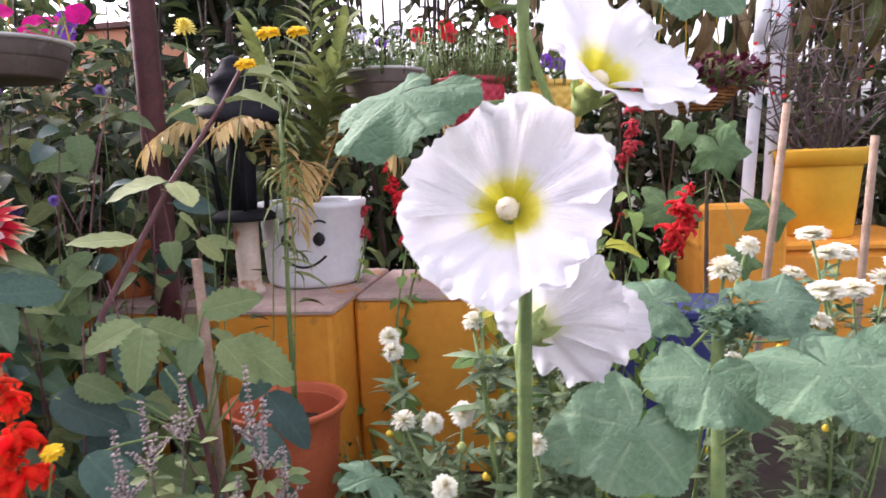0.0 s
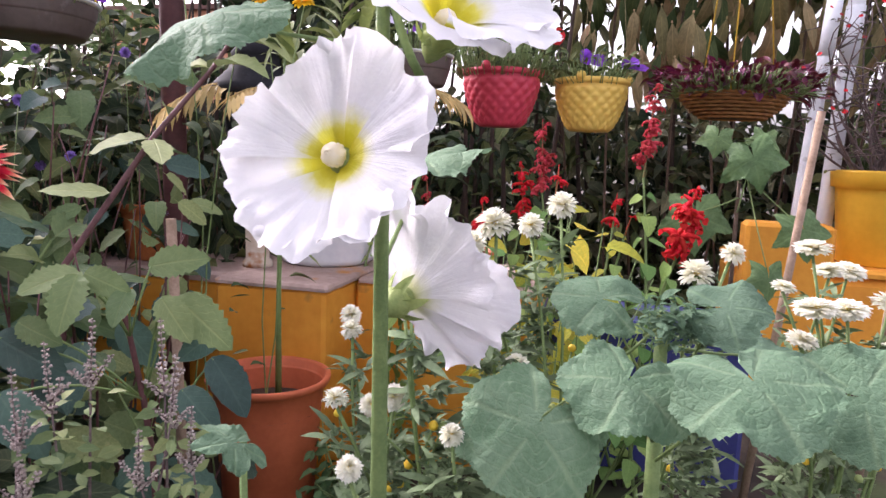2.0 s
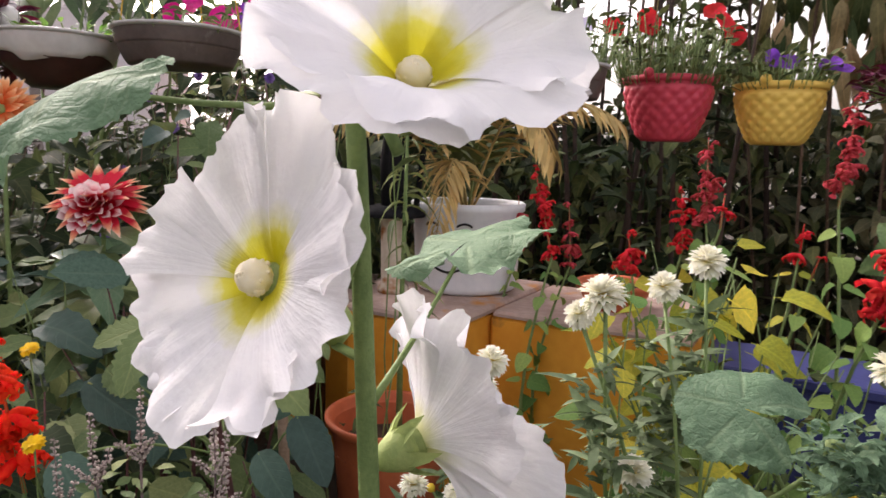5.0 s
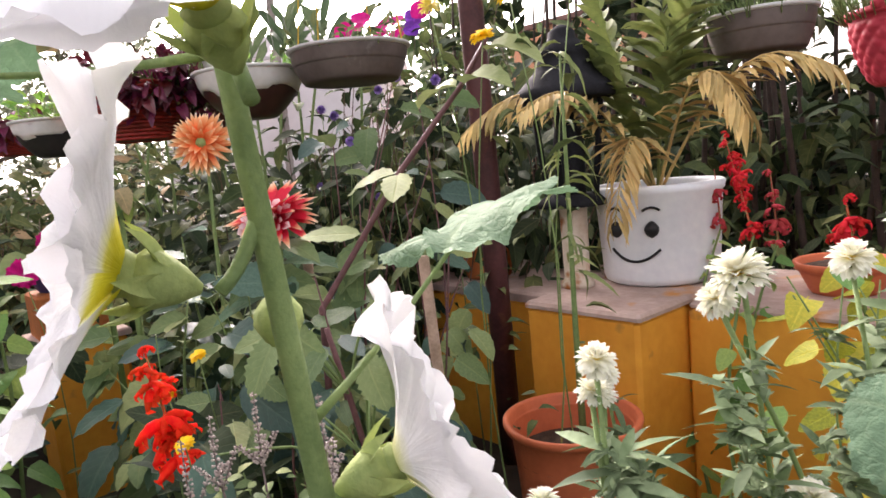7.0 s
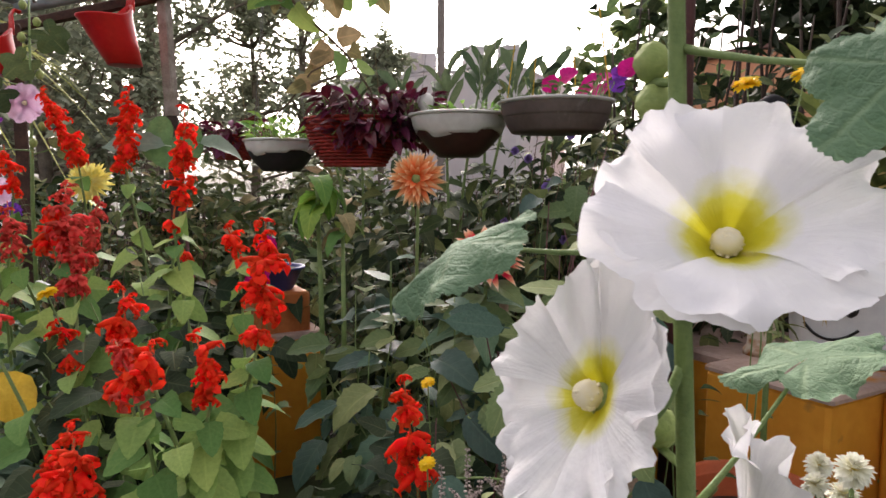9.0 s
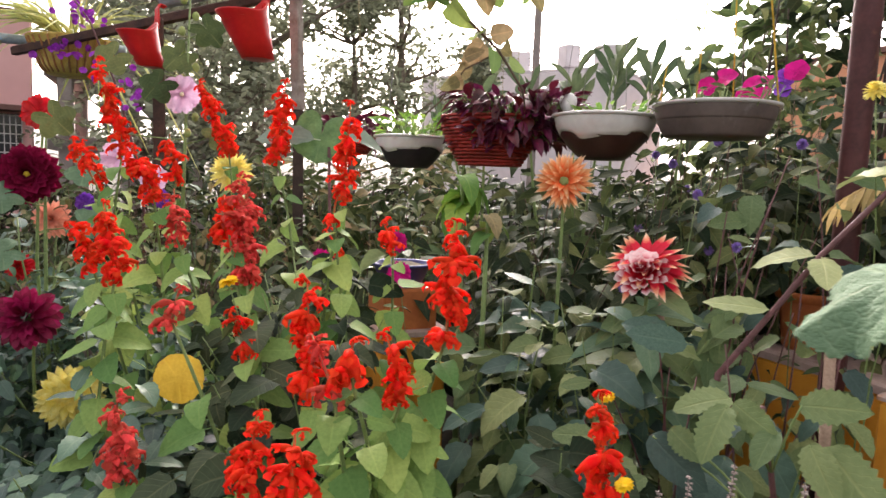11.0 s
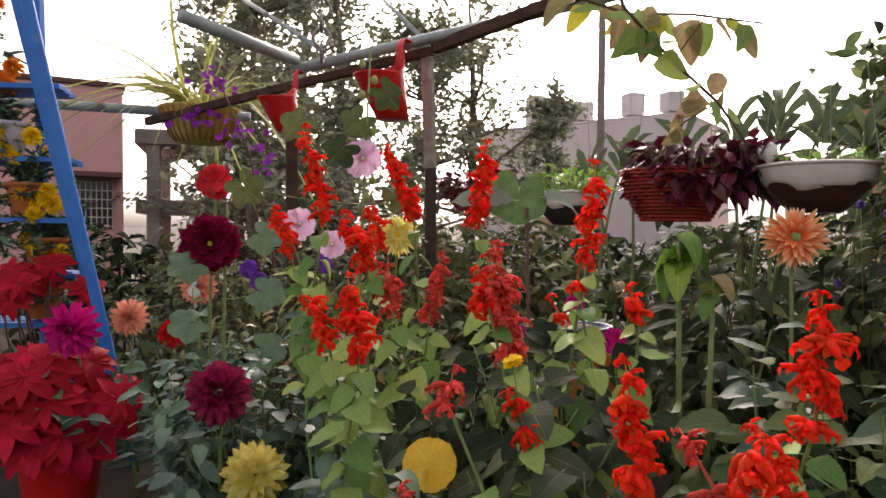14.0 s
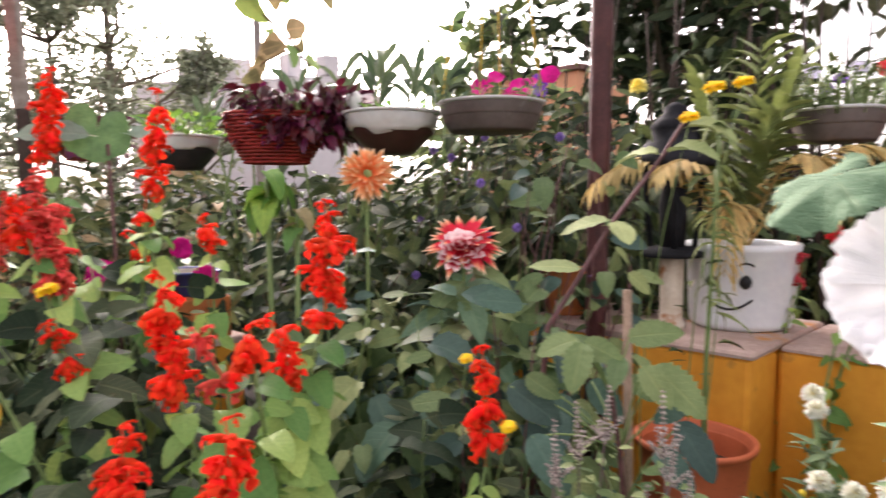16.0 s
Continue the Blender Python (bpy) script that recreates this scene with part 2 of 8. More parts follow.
M["calyx"] = mat("calyx", (0.38, 0.45, 0.16), (0.26, 0.34, 0.12), 0.7, 60, 0.5, 0.15, 0.1)
M["salvia_red"] = mat("salvia_red", (0.98, 0.075, 0.022), (0.80, 0.025, 0.014), 0.75, 60, 0.1, 0.38, 0.3, spec=0.08)
M["salvia_faded"] = mat("salvia_faded", (0.84, 0.115, 0.085), (0.62, 0.06, 0.05), 0.75, 60, 0.1, 0.34, 0.35, spec=0.08)
M["salvia_crimson"] = mat("salvia_crimson", (0.74, 0.040, 0.040), (0.54, 0.018, 0.024), 0.75, 60, 0.1, 0.3, 0.3, spec=0.08)
M["salvia_rose"] = mat("salvia_rose", (0.62, 0.085, 0.095), (0.44, 0.045, 0.055), 0.75, 60, 0.1, 0.3, 0.35, spec=0.08)
M["mum_white"] = mat("mum_white", (0.95, 0.95, 0.88), (0.88, 0.87, 0.76), 0.6, 60, 0.2, 0.3, 0.06, ramp=[(0, (0.85, 0.75, 0.35)), (0.25, (0.97, 0.95, 0.85)), (1, (1, 1, 1))])
M["mum_yellow"] = mat("mum_yellow", (0.85, 0.62, 0.06), (0.70, 0.45, 0.03), 0.6, 60, 0.3, 0.1, 0.15)
M["dahlia_purple_red"] = mat("dahlia_purple_red", (0.36, 0.014, 0.085), (0.20, 0.006, 0.035), 0.5, 40, 0.2, 0.2, 0.4)
M["dahlia_orange"] = mat("dahlia_orange", (1, 1, 1), (0.9, 0.88, 0.86), 0.55, 40, 0.2, 0.25, 0.18, ramp=[(0, (0.50, 0.40, 0.06)), (0.2, (0.84, 0.12, 0.03)), (0.50, (0.88, 0.22, 0.06)), (0.78, (0.93, 0.46, 0.20)), (1, (0.95, 0.82, 0.56))])
M["dahlia_blush"] = mat("dahlia_blush", (1, 1, 1), (0.93, 0.88, 0.88), 0.55, 40, 0.2, 0.2, 0.12, ramp=[(0, (0.50, 0.010, 0.03)), (0.34, (0.60, 0.02, 0.05)), (0.52, (0.82, 0.36, 0.40)), (0.75, (0.93, 0.76, 0.76)), (1, (0.95, 0.86, 0.84))])
M["cord_yellow"] = mat("cord_yellow", (0.72, 0.46, 0.05), (0.55, 0.34, 0.04), 0.7, 60, 0.3, 0, 0.0)
M["petal_maroon"] = mat("petal_maroon", (1, 1, 1), (0.8, 0.8, 0.8), 0.75, 34, 0.3, 0.2, 0.25, spec=0.08, ramp=[(0, (0.05, 0.003, 0.010)), (0.35, (0.09, 0.003, 0.016)), (0.8, (0.18, 0.005, 0.032)), (1, (0.27, 0.010, 0.055))])
M["dahlia_red_white"] = mat("dahlia_red_white", (1, 1, 1), (0.93, 0.9, 0.9), 0.55, 40, 0.2, 0.2, 0.12, ramp=[(0, (0.50, 0.012, 0.03)), (0.68, (0.68, 0.015, 0.04)), (0.84, (0.88, 0.40, 0.22)), (1, (0.95, 0.85, 0.60))])
M["dahlia_yellow"] = mat("dahlia_yellow", (0.92, 0.86, 0.36), (0.82, 0.68, 0.12), 0.55, 40, 0.2, 0.25, 0.12)
M["dahlia_peach"] = mat("dahlia_peach", (0.85, 0.40, 0.27), (0.72, 0.28, 0.18), 0.55, 40, 0.2, 0.25, 0.15)
M["petal_magenta"] = mat("petal_magenta", (0.62, 0.015, 0.22), (0.48, 0.01, 0.17), 0.6, 60, 0.2, 0.10, 0.2, spec=0.1)
M["petal_globe"] = mat("petal_globe", (0.30, 0.20, 0.52), (0.20, 0.12, 0.40), 0.6, 60, 0.2, 0.15, 0.25)
M["petal_orchid"] = mat("petal_orchid", (0.40, 0.045, 0.48), (0.24, 0.02, 0.34), 0.5, 60, 0.2, 0.25, 0.3)
M["petal_violet"] = mat("petal_violet", (0.24, 0.06, 0.50), (0.13, 0.03, 0.33), 0.5, 60, 0.2, 0.25, 0.3)
M["petal_lilac"] = mat("petal_lilac", (0.78, 0.58, 0.74), (0.68, 0.46, 0.64), 0.55, 40, 0.2, 0.3, 0.1, ramp=[(0, (0.5, 0.2, 0.45)), (0.25, (0.85, 0.7, 0.8)), (1, (1, 1, 1))])
M["petal_red"] = mat("petal_red", (0.72, 0.015, 0.02), (0.5, 0.01, 0.015), 0.5, 60, 0.2, 0.2, 0.2)
M["petal_poinsettia"] = mat("petal_poinsettia", (0.44, 0.006, 0.022), (0.28, 0.004, 0.012), 0.6, 30, 0.25, 0.08, 0.25, spec=0.15)
M["petal_violet_white"] = mat("petal_violet_white", (0.75, 0.70, 0.85), (0.60, 0.55, 0.78), 0.5, 60, 0.2, 0.25, 0.1)
M["marigold"] = mat("marigold", (0.95, 0.68, 0.02), (0.86, 0.54, 0.012), 0.55, 80, 0.3, 0.2, 0.12)
M["marigold_orange"] = mat("marigold_orange", (0.92, 0.32, 0.012), (0.78, 0.22, 0.01), 0.55, 80, 0.3, 0.2, 0.12)
M["seed_grey"] = mat("seed_grey", (0.52, 0.45, 0.41), (0.27, 0.21, 0.19), 0.8, 80, 0.4, 0, 0.3)
M["orange_paint"] = mat("orange_paint", (0.82, 0.37, 0.045), (0.70, 0.28, 0.03), 0.75, 7, 0.5, 0, 0.0, stain=((0.34, 0.17, 0.05), 9, 0.66))
M["cement_cap"] = mat("cement_cap", (0.50, 0.37, 0.32), (0.34, 0.24, 0.20), 0.85, 12, 0.8, 0, 0.0, stain=((0.50, 0.22, 0.06), 7, 0.60))
M["terracotta"] = mat("terracotta", (0.60, 0.155, 0.065), (0.50, 0.12, 0.05), 0.55, 14, 0.25, 0, 0.1)
M["terracotta_orange"] = mat("terracotta_orange", (0.52, 0.17, 0.05), (0.38, 0.11, 0.035), 0.7, 14, 0.4, 0, 0.1)
M["soil"] = mat("soil", (0.09, 0.06, 0.04), (0.03, 0.02, 0.015), 0.95, 40, 1.0, 0, 0.0)
# soil colour is lowered to carry the shade below the foliage
M["ground"] = mat("ground", (0.055, 0.041, 0.031), (0.024, 0.019, 0.014), 0.95, 6, 1.0, 0, 0.0, stain=((0.06, 0.09, 0.03), 1.1, 0.55))
M["bucket_white"] = mat("bucket_white", (0.80, 0.82, 0.84), (0.68, 0.70, 0.74), 0.4, 9, 0.15, 0, 0.0, stain=((0.45, 0.42, 0.40), 11, 0.68))
M["black_paint"] = mat("black_paint", (0.022, 0.022, 0.026), (0.012, 0.012, 0.014), 0.8, 30, 0.3, 0, 0.0, spec=0.12)
M["black_ink"] = mat("black_ink", (0.015, 0.015, 0.015), None, 0.5, 30, 0.1, 0, 0.0)
M["rust_white"] = mat("rust_white", (0.66, 0.58, 0.48), (0.50, 0.40, 0.30), 0.75, 14, 0.5, 0, 0.0, stain=((0.35, 0.12, 0.03), 16, 0.55))
M["pole_maroon"] = mat("pole_maroon", (0.10, 0.035, 0.035), (0.055, 0.02, 0.02), 0.55, 20, 0.4, 0, 0.0, stain=((0.16, 0.07, 0.04), 14, 0.62))
M["pole_white"] = mat("pole_white", (0.82, 0.83, 0.86), (0.70, 0.72, 0.76), 0.45, 9, 0.25, 0, 0.0, stain=((0.35, 0.33, 0.32), 12, 0.67))
M["wood_grey"] = mat("wood_grey", (0.36, 0.31, 0.27), (0.20, 0.16, 0.13), 0.85, 24, 0.8, 0, 0.1)
M["wood_stick"] = mat("wood_stick", (0.36, 0.25, 0.18), (0.22, 0.15, 0.10), 0.8, 40, 0.6, 0, 0.1)
M["wood_dark"] = mat("wood_dark", (0.07, 0.045, 0.035), (0.035, 0.024, 0.02), 0.8, 24, 0.6, 0, 0.0)
M["pipe_green"] = mat("pipe_green", (0.36, 0.42, 0.42), (0.24, 0.29, 0.29), 0.5, 12, 0.3, 0, 0.0, metal=0.2, stain=((0.16, 0.13, 0.10), 9, 0.62))
M["rusty_iron"] = mat("rusty_iron", (0.10, 0.05, 0.035), (0.045, 0.025, 0.02), 0.8, 20, 0.8, 0, 0.0)
M["steel_chain"] = mat("steel_chain", (0.30, 0.30, 0.30), (0.16, 0.15, 0.14), 0.4, 30, 0.2, 0, 0.0, metal=0.8)
M["plastic_red"] = mat("plastic_red", (0.62, 0.020, 0.018), (0.50, 0.012, 0.012), 0.35, 9, 0.08, 0, 0.0, gloss=0.2)
M["plastic_rose"] = mat("plastic_rose", (0.60, 0.060, 0.095), (0.52, 0.05, 0.075), 0.45, 9, 0.1, 0, 0.0)
M["plastic_yellow"] = mat("plastic_yellow", (0.90, 0.62, 0.14), (0.82, 0.54, 0.11), 0.45, 9, 0.1, 0, 0.0)
M["pot_yellow"] = mat("pot_yellow", (0.84, 0.50, 0.045), (0.74, 0.42, 0.035), 0.5, 7, 0.15, 0, 0.0, stain=((0.45, 0.33, 0.10), 8, 0.68))
M["bowl_grey"] = mat("bowl_grey", (0.135, 0.105, 0.095), (0.085, 0.066, 0.06), 0.55, 12, 0.25, 0, 0.0, stain=((0.30, 0.28, 0.26), 10, 0.66))
M["bowl_rim"] = mat("bowl_rim", (0.62, 0.62, 0.62), (0.45, 0.44, 0.43), 0.5, 12, 0.2, 0, 0.0)
M["bowl_white"] = mat("bowl_white", (0.70, 0.70, 0.68), (0.55, 0.54, 0.52), 0.4, 9, 0.15, 0, 0.0, stain=((0.30, 0.20, 0.16), 12, 0.66))
M["bowl_brown"] = mat("bowl_brown", (0.075, 0.030, 0.024), (0.045, 0.018, 0.015), 0.35, 9, 0.15, 0, 0.0, spec=0.5)
M["bowl_black"] = mat("bowl_black", (0.035, 0.033, 0.033), (0.02, 0.02, 0.02), 0.5, 9, 0.15, 0, 0.0)
M["wicker_red"] = mat("wicker_red", (0.36, 0.035, 0.025), (0.22, 0.02, 0.015), 0.5, 30, 0.3, 0, 0.2)
M["wicker_brown"] = mat("wicker_brown", (0.42, 0.20, 0.06), (0.28, 0.12, 0.04), 0.6, 30, 0.3, 0, 0.2)
M["wicker_yellow"] = mat("wicker_yellow", (0.66, 0.50, 0.12), (0.46, 0.30, 0.07), 0.55, 20, 0.3, 0, 0.2)
M["blue_paint"] = mat("blue_paint", (0.025, 0.20, 0.60), (0.018, 0.15, 0.50), 0.45, 12, 0.2, 0, 0.0, stain=((0.10, 0.22, 0.42), 14, 0.66))
M["trough_blue"] = mat("trough_blue", (0.05, 0.06, 0.20), (0.035, 0.04, 0.15), 0.5, 12, 0.2, 0, 0.0)
M["string"] = mat("string", (0.42, 0.36, 0.20), None, 0.8, 60, 0.2, 0, 0.0)
M["wire"] = mat("wire", (0.30, 0.30, 0.30), None, 0.5, 60, 0.0, 0, 0.0)
M["skull_white"] = mat("skull_white", (0.72, 0.72, 0.70), (0.6, 0.6, 0.58), 0.6, 60, 0.2, 0, 0.0)
M["pink_plaster"] = mat("pink_plaster", (0.74, 0.44, 0.42), (0.68, 0.39, 0.37), 0.85, 1.2, 0.3, 0, 0.0, stain=((0.45, 0.27, 0.24), 0.9, 0.62))
M["grey_plaster"] = mat("grey_plaster", (0.66, 0.63, 0.65), (0.56, 0.53, 0.55), 0.85, 0.9, 0.3, 0, 0.0)
M["concrete"] = mat("concrete", (0.30, 0.26, 0.24), (0.20, 0.17, 0.16), 0.9, 3, 0.5, 0, 0.0)
M["brown_trim"] = mat("brown_trim", (0.17, 0.09, 0.075), (0.12, 0.06, 0.05), 0.8, 3, 0.3, 0, 0.0)
M["glass_dark"] = mat("glass_dark", (0.03, 0.035, 0.04), None, 0.1, 3, 0.0, 0, 0.0, spec=0.6)
M["orange_house"] = mat("orange_house", (0.62, 0.30, 0.17), (0.55, 0.26, 0.15), 0.85, 1.2, 0.3, 0, 0.0)

# ---------------------------------------------------------------- mesh building
GROUND = 0.45
rnd = random.Random(7)
UP = np.array((0.0, 0.0, 1.0))


def unit(v):
    v = np.asarray(v, float)
    return v / (np.linalg.norm(v) or 1.0)


def stand(at, ahead, normal=(0, 0, 1), size=1.0, wide=1.0):
    """A 4x4 placing: the shape's +y along ahead, its +z near normal."""
    y = unit(ahead)
    x = np.cross(y, np.asarray(normal, float))
    if np.linalg.norm(x) < 1e-4:
        x = np.cross(y, (1.0, 0.3, 0.0))
    x = unit(x)
    z = np.cross(x, y)
    m = np.eye(4)
    m[:3, 0], m[:3, 1], m[:3, 2], m[:3, 3] = x * size * wide, y * size, z * size, at
    return m


class Build:
    """Collects shapes into one mesh."""

    def __init__(self):
        self.v, self.f, self.uv, self.n = [], [], [], 0

    def add(self, shape, m=None):
        v, f, uv = shape
        if m is not None:
            v = v @ m[:3, :3].T + m[:3, 3]
        self.v.append(v)
        self.uv.append(uv)
        n = self.n
        self.f.extend([tuple(i + n for i in q) for q in f])
        self.n += len(v)
        return self

    def tube(self, points, radii, sides=6, cap=True):
        return self.add(tube(points, radii, sides, cap))

    def mesh(self, name, material, smooth=True):
        me = bpy.data.meshes.new(name)
        v = np.concatenate(self.v)
        me.from_pydata(v.tolist(), [], self.f)
        uv = np.concatenate(self.uv)
        layer = me.uv_layers.new(name="UVMap")
        loops = np.empty(len(me.loops), dtype=np.int32)
        me.loops.foreach_get("vertex_index", loops)
        layer.data.foreach_set("uv", uv[loops].astype(np.float32).ravel())
        if smooth:
            me.polygons.foreach_set("use_smooth", [True] * len(me.polygons))
        me.materials.append(material)
        return me


def thing(name, at, label, category, group="", kind=""):
    ob = new(name)
    ob.empty_display_size = 0.05
    ob.location = at
    return tagged(ob, label, category, group, kind)


def place_of(ob):
    p = Vector((0, 0, 0))
    while ob:
        p += ob.location
        ob = ob.parent
    return p


def part(name, b, material, parent, label="", smooth=True):
    """One mesh object from a Build in world places, under a thing or a part."""
    ob = new(name, b.mesh(name, material, smooth))
    ob.parent = parent
    ob.matrix_parent_inverse = Matrix.Translation(-place_of(parent)) if parent.type == "EMPTY" else Matrix.Identity(4)
    if label:
        tagged(ob, label)
    return ob


def solid(name, b, material, label, category, group="", kind="", smooth=True):
    """A thing that is one mesh."""
    return tagged(new(name, b.mesh(name, material, smooth)), label, category, group, kind)


def tube(points, radii, sides=6, cap=True):
    p = np.asarray(points, float)
    r = np.broadcast_to(np.asarray(radii, float), (len(p),))
    d = np.gradient(p, axis=0)
    ref = np.array((0.31, 0.17, 0.93)) if abs(unit(d[0])[2]) < 0.9 else np.array((0.93, 0.2, 0.1))
    a = np.arange(sides) / sides * 2 * np.pi
    v, uv = [], []
    for i in range(len(p)):
        t = unit(d[i])
        x = unit(np.cross(t, ref))
        y = np.cross(t, x)
        v.append(p[i] + r[i] * (np.cos(a)[:, None] * x + np.sin(a)[:, None] * y))
        uv.append(np.stack([np.full(sides, i / max(1, len(p) - 1)), a / 6.2832], 1))
    f = [(i * sides + j, i * sides + (j + 1) % sides, (i + 1) * sides + (j + 1) % sides, (i + 1) * sides + j) for i in range(len(p) - 1) for j in range(sides)]
    if cap:
        f += [tuple(range(sides))[::-1], tuple((len(p) - 1) * sides + j for j in range(sides))]
    return np.concatenate(v), f, np.concatenate(uv)


def lathe(profile, sides=40, ripple=None):
    """A turned shape from rows of (radius, height); ripple(angle, share along the profile) adds to the radius."""
    v, uv = [], []
    a = np.arange(sides) / sides * 2 * np.pi
    n = len(profile)
    for i, (r, z) in enumerate(profile):
        rr = np.full(sides, float(r)) + (ripple(a, i / (n - 1)) if ripple else 0)
        v.append(np.stack([rr * np.cos(a), rr * np.sin(a), np.full(sides, float(z))], 1))
        uv.append(np.stack([np.full(sides, i / (n - 1)), a / 6.2832], 1))
    f = [(i * sides + j, i * sides + (j + 1) % sides, (i + 1) * sides + (j + 1) % sides, (i + 1) * sides + j) for i in range(n - 1) for j in range(sides)]
    if profile[0][0] > 0.001:
        f.append(tuple(range(sides))[::-1])
    return np.concatenate(v), f, np.concatenate(uv)


def box(x0, y0, z0, x1, y1, z1, bevel=0.006):
    """A box with chamfered upright and upper edges."""
    b = bevel
    prof = [(0, z0), (0, z1 - b), (b, z1)]
    v, uv = [], []
    for inset, z in prof:
        c = b
        xs = [(x0 + inset + c, y0 + inset), (x1 - inset - c, y0 + inset), (x1 - inset, y0 + inset + c), (x1 - inset, y1 - inset - c), (x1 - inset - c, y1 - inset), (x0 + inset + c, y1 - inset), (x0 + inset, y1 - inset - c), (x0 + inset, y0 + inset + c)]
        v += [(x, y, z) for x, y in xs]
        uv += [(0.5, 0.5)] * 8
    f = [(i * 8 + j, i * 8 + (j + 1) % 8, (i + 1) * 8 + (j + 1) % 8, (i + 1) * 8 + j) for i in range(2) for j in range(8)]
    f += [tuple(range(8))[::-1], tuple(range(16, 24))]
    return np.array(v, float), f, np.array(uv, float)


def beam(a, b, w, h, roll=(0, 0, 1), bevel=0.12):
    """A square bar from a to b."""
    a, b = np.asarray(a, float), np.asarray(b, float)
    v, f, uv = box(-w / 2, 0, -h / 2, w / 2, 1, h / 2, min(w, h) * bevel)
    m = stand(a, b - a, roll)
    m[:3, 1] = b - a
    return v @ m[:3, :3].T + m[:3, 3], f, uv


PROFILES = {
    "ovate": lambda u: 1.42 * u**0.55 * (1 - u) ** 0.75,
    "heart": lambda u: (1.25 * (u + 0.10) ** 0.32 * (1 - u) ** 0.72) if u > 0.01 else 0.25,
    "lance": lambda u: math.sin(math.pi * u**0.85) ** 0.9,
    "paddle": lambda u: 1.3 * u**0.9 * (1 - u) ** 0.42,
    "petal": lambda u: 0.25 + 0.75 * math.sin(math.pi * min(1, u * 0.62 + 0.05)) if u < 0.8 else max(0.02, (0.25 + 0.75 * math.sin(math.pi * min(1, 0.8 * 0.62 + 0.05))) * (1 - ((u - 0.8) / 0.2) ** 2) ** 0.5),
    "round": lambda u: math.sqrt(max(0.0, 1 - (2 * u - 1) ** 2)),
    "strap": lambda u: min(1, 0.5 + 2 * u) * (1 - u) ** 0.45,
}


def blade(kind="ovate", wide=0.5, n=5, fold=0.15, droop=0.3, saw=0.0, wave=0.0, seed=0, stalk=0.0):
    """A leaf or petal from the origin along +y, one long, its face to +z."""
    r = random.Random(seed)
    v, uv, f = [], [], []
    pr = PROFILES[kind]
    for i in range(n + 1):
        u = i / n
        w = 0.5 * wide * max(0.0, pr(min(max(u, 0.0), 1.0)))
        if saw and 0 < i < n:
            w *= 1 + saw * (1 if i % 2 else -1)
        y = math.sin(u * droop * 1.4) / (droop * 1.4) if droop > 0.01 else u
        z = -droop * u * u * 0.8
        k = wave * (r.random() - 0.5)
        for s, e in ((-1, fold * w * 2 + k), (0, 0), (1, fold * w * 2 - k * 0.6)):
            v.append((s * w, y, z + e))
            uv.append((u, 0.5 + 0.5 * s))
    for i in range(n):
        for j in range(2):
            q = (i * 3 + j, i * 3 + j + 1, (i + 1) * 3 + j + 1, (i + 1) * 3 + j)
            f.append(q)
    v, uv = np.array(v), np.array(uv)
    if stalk:
        v = v * (1, 1 - stalk, 1) + (0, stalk, 0)
        s0 = 0.012
        base = len(v)
        v = np.concatenate([v, [(-s0, 0, 0), (s0, 0, 0), (s0, stalk, 0), (-s0, stalk, 0)]])
        uv = np.concatenate([uv, [(0.5, 0.5)] * 4])
        f.append((base, base + 1, base + 2, base + 3))
    return v, f, uv


def leafset(kind, wide, n=5, fold=0.15, droop=0.35, saw=0.0, wave=0.05, stalk=0.12, count=4):
    return [blade(kind, wide * (0.88 + 0.08 * i), n, fold * (0.3 + 0.5 * i), droop * (0.4 + 0.45 * i), saw, wave, i, stalk) for i in range(count)]


LEAF = {
    "salvia": leafset("heart", 0.86, 10, 0.10, 0.30, 0.03, 0.035, 0.16),
    "dahlia": leafset("ovate", 0.80, 11, 0.13, 0.32, 0.06, 0.04, 0.10),
    "small": leafset("ovate", 0.68, 3, 0.15, 0.3, 0, 0.03, 0.05),
    "oblong": leafset("lance", 0.42, 4, 0.2, 0.4, 0, 0.04, 0.06),
    "paddle": leafset("paddle", 0.42, 5, 0.25, 0.25, 0, 0.03, 0.10),
    "long": leafset("lance", 0.17, 5, 0.25, 0.7, 0, 0.05, 0.04),
    "strap": leafset("strap", 0.05, 8, 0.4, 1.1, 0, 0.01, 0),
    "broad_leaflet": leafset("lance", 0.26, 5, 0.3, 0.35, 0, 0.02, 0, 3),
    "dry_leaflet": leafset("lance", 0.17, 3, 0.3, 0.4, 0, 0.02, 0, 3),
    "bract": leafset("lance", 0.40, 6, 0.12, 0.35, 0, 0.05, 0.03),
    "round": leafset("round", 0.85, 5, 0.10, 0.25, 0, 0.03, 0.0),
}


def rdir(low=-0.2, high=1.0):
    a = rnd.uniform(0, 2 * math.pi)
    z = rnd.uniform(low, high)
    k = math.sqrt(max(0.0, 1 - z * z))
    return np.array((math.cos(a) * k, math.sin(a) * k, z))


def one_leaf(b, kind, at, ahead, size, normal=None, wide=1.0):
    b.add(rnd.choice(LEAF[kind]), stand(at, ahead, UP + 0.5 * rdir(-1, 1) if normal is None else normal, size, wide))


SHARED = {}


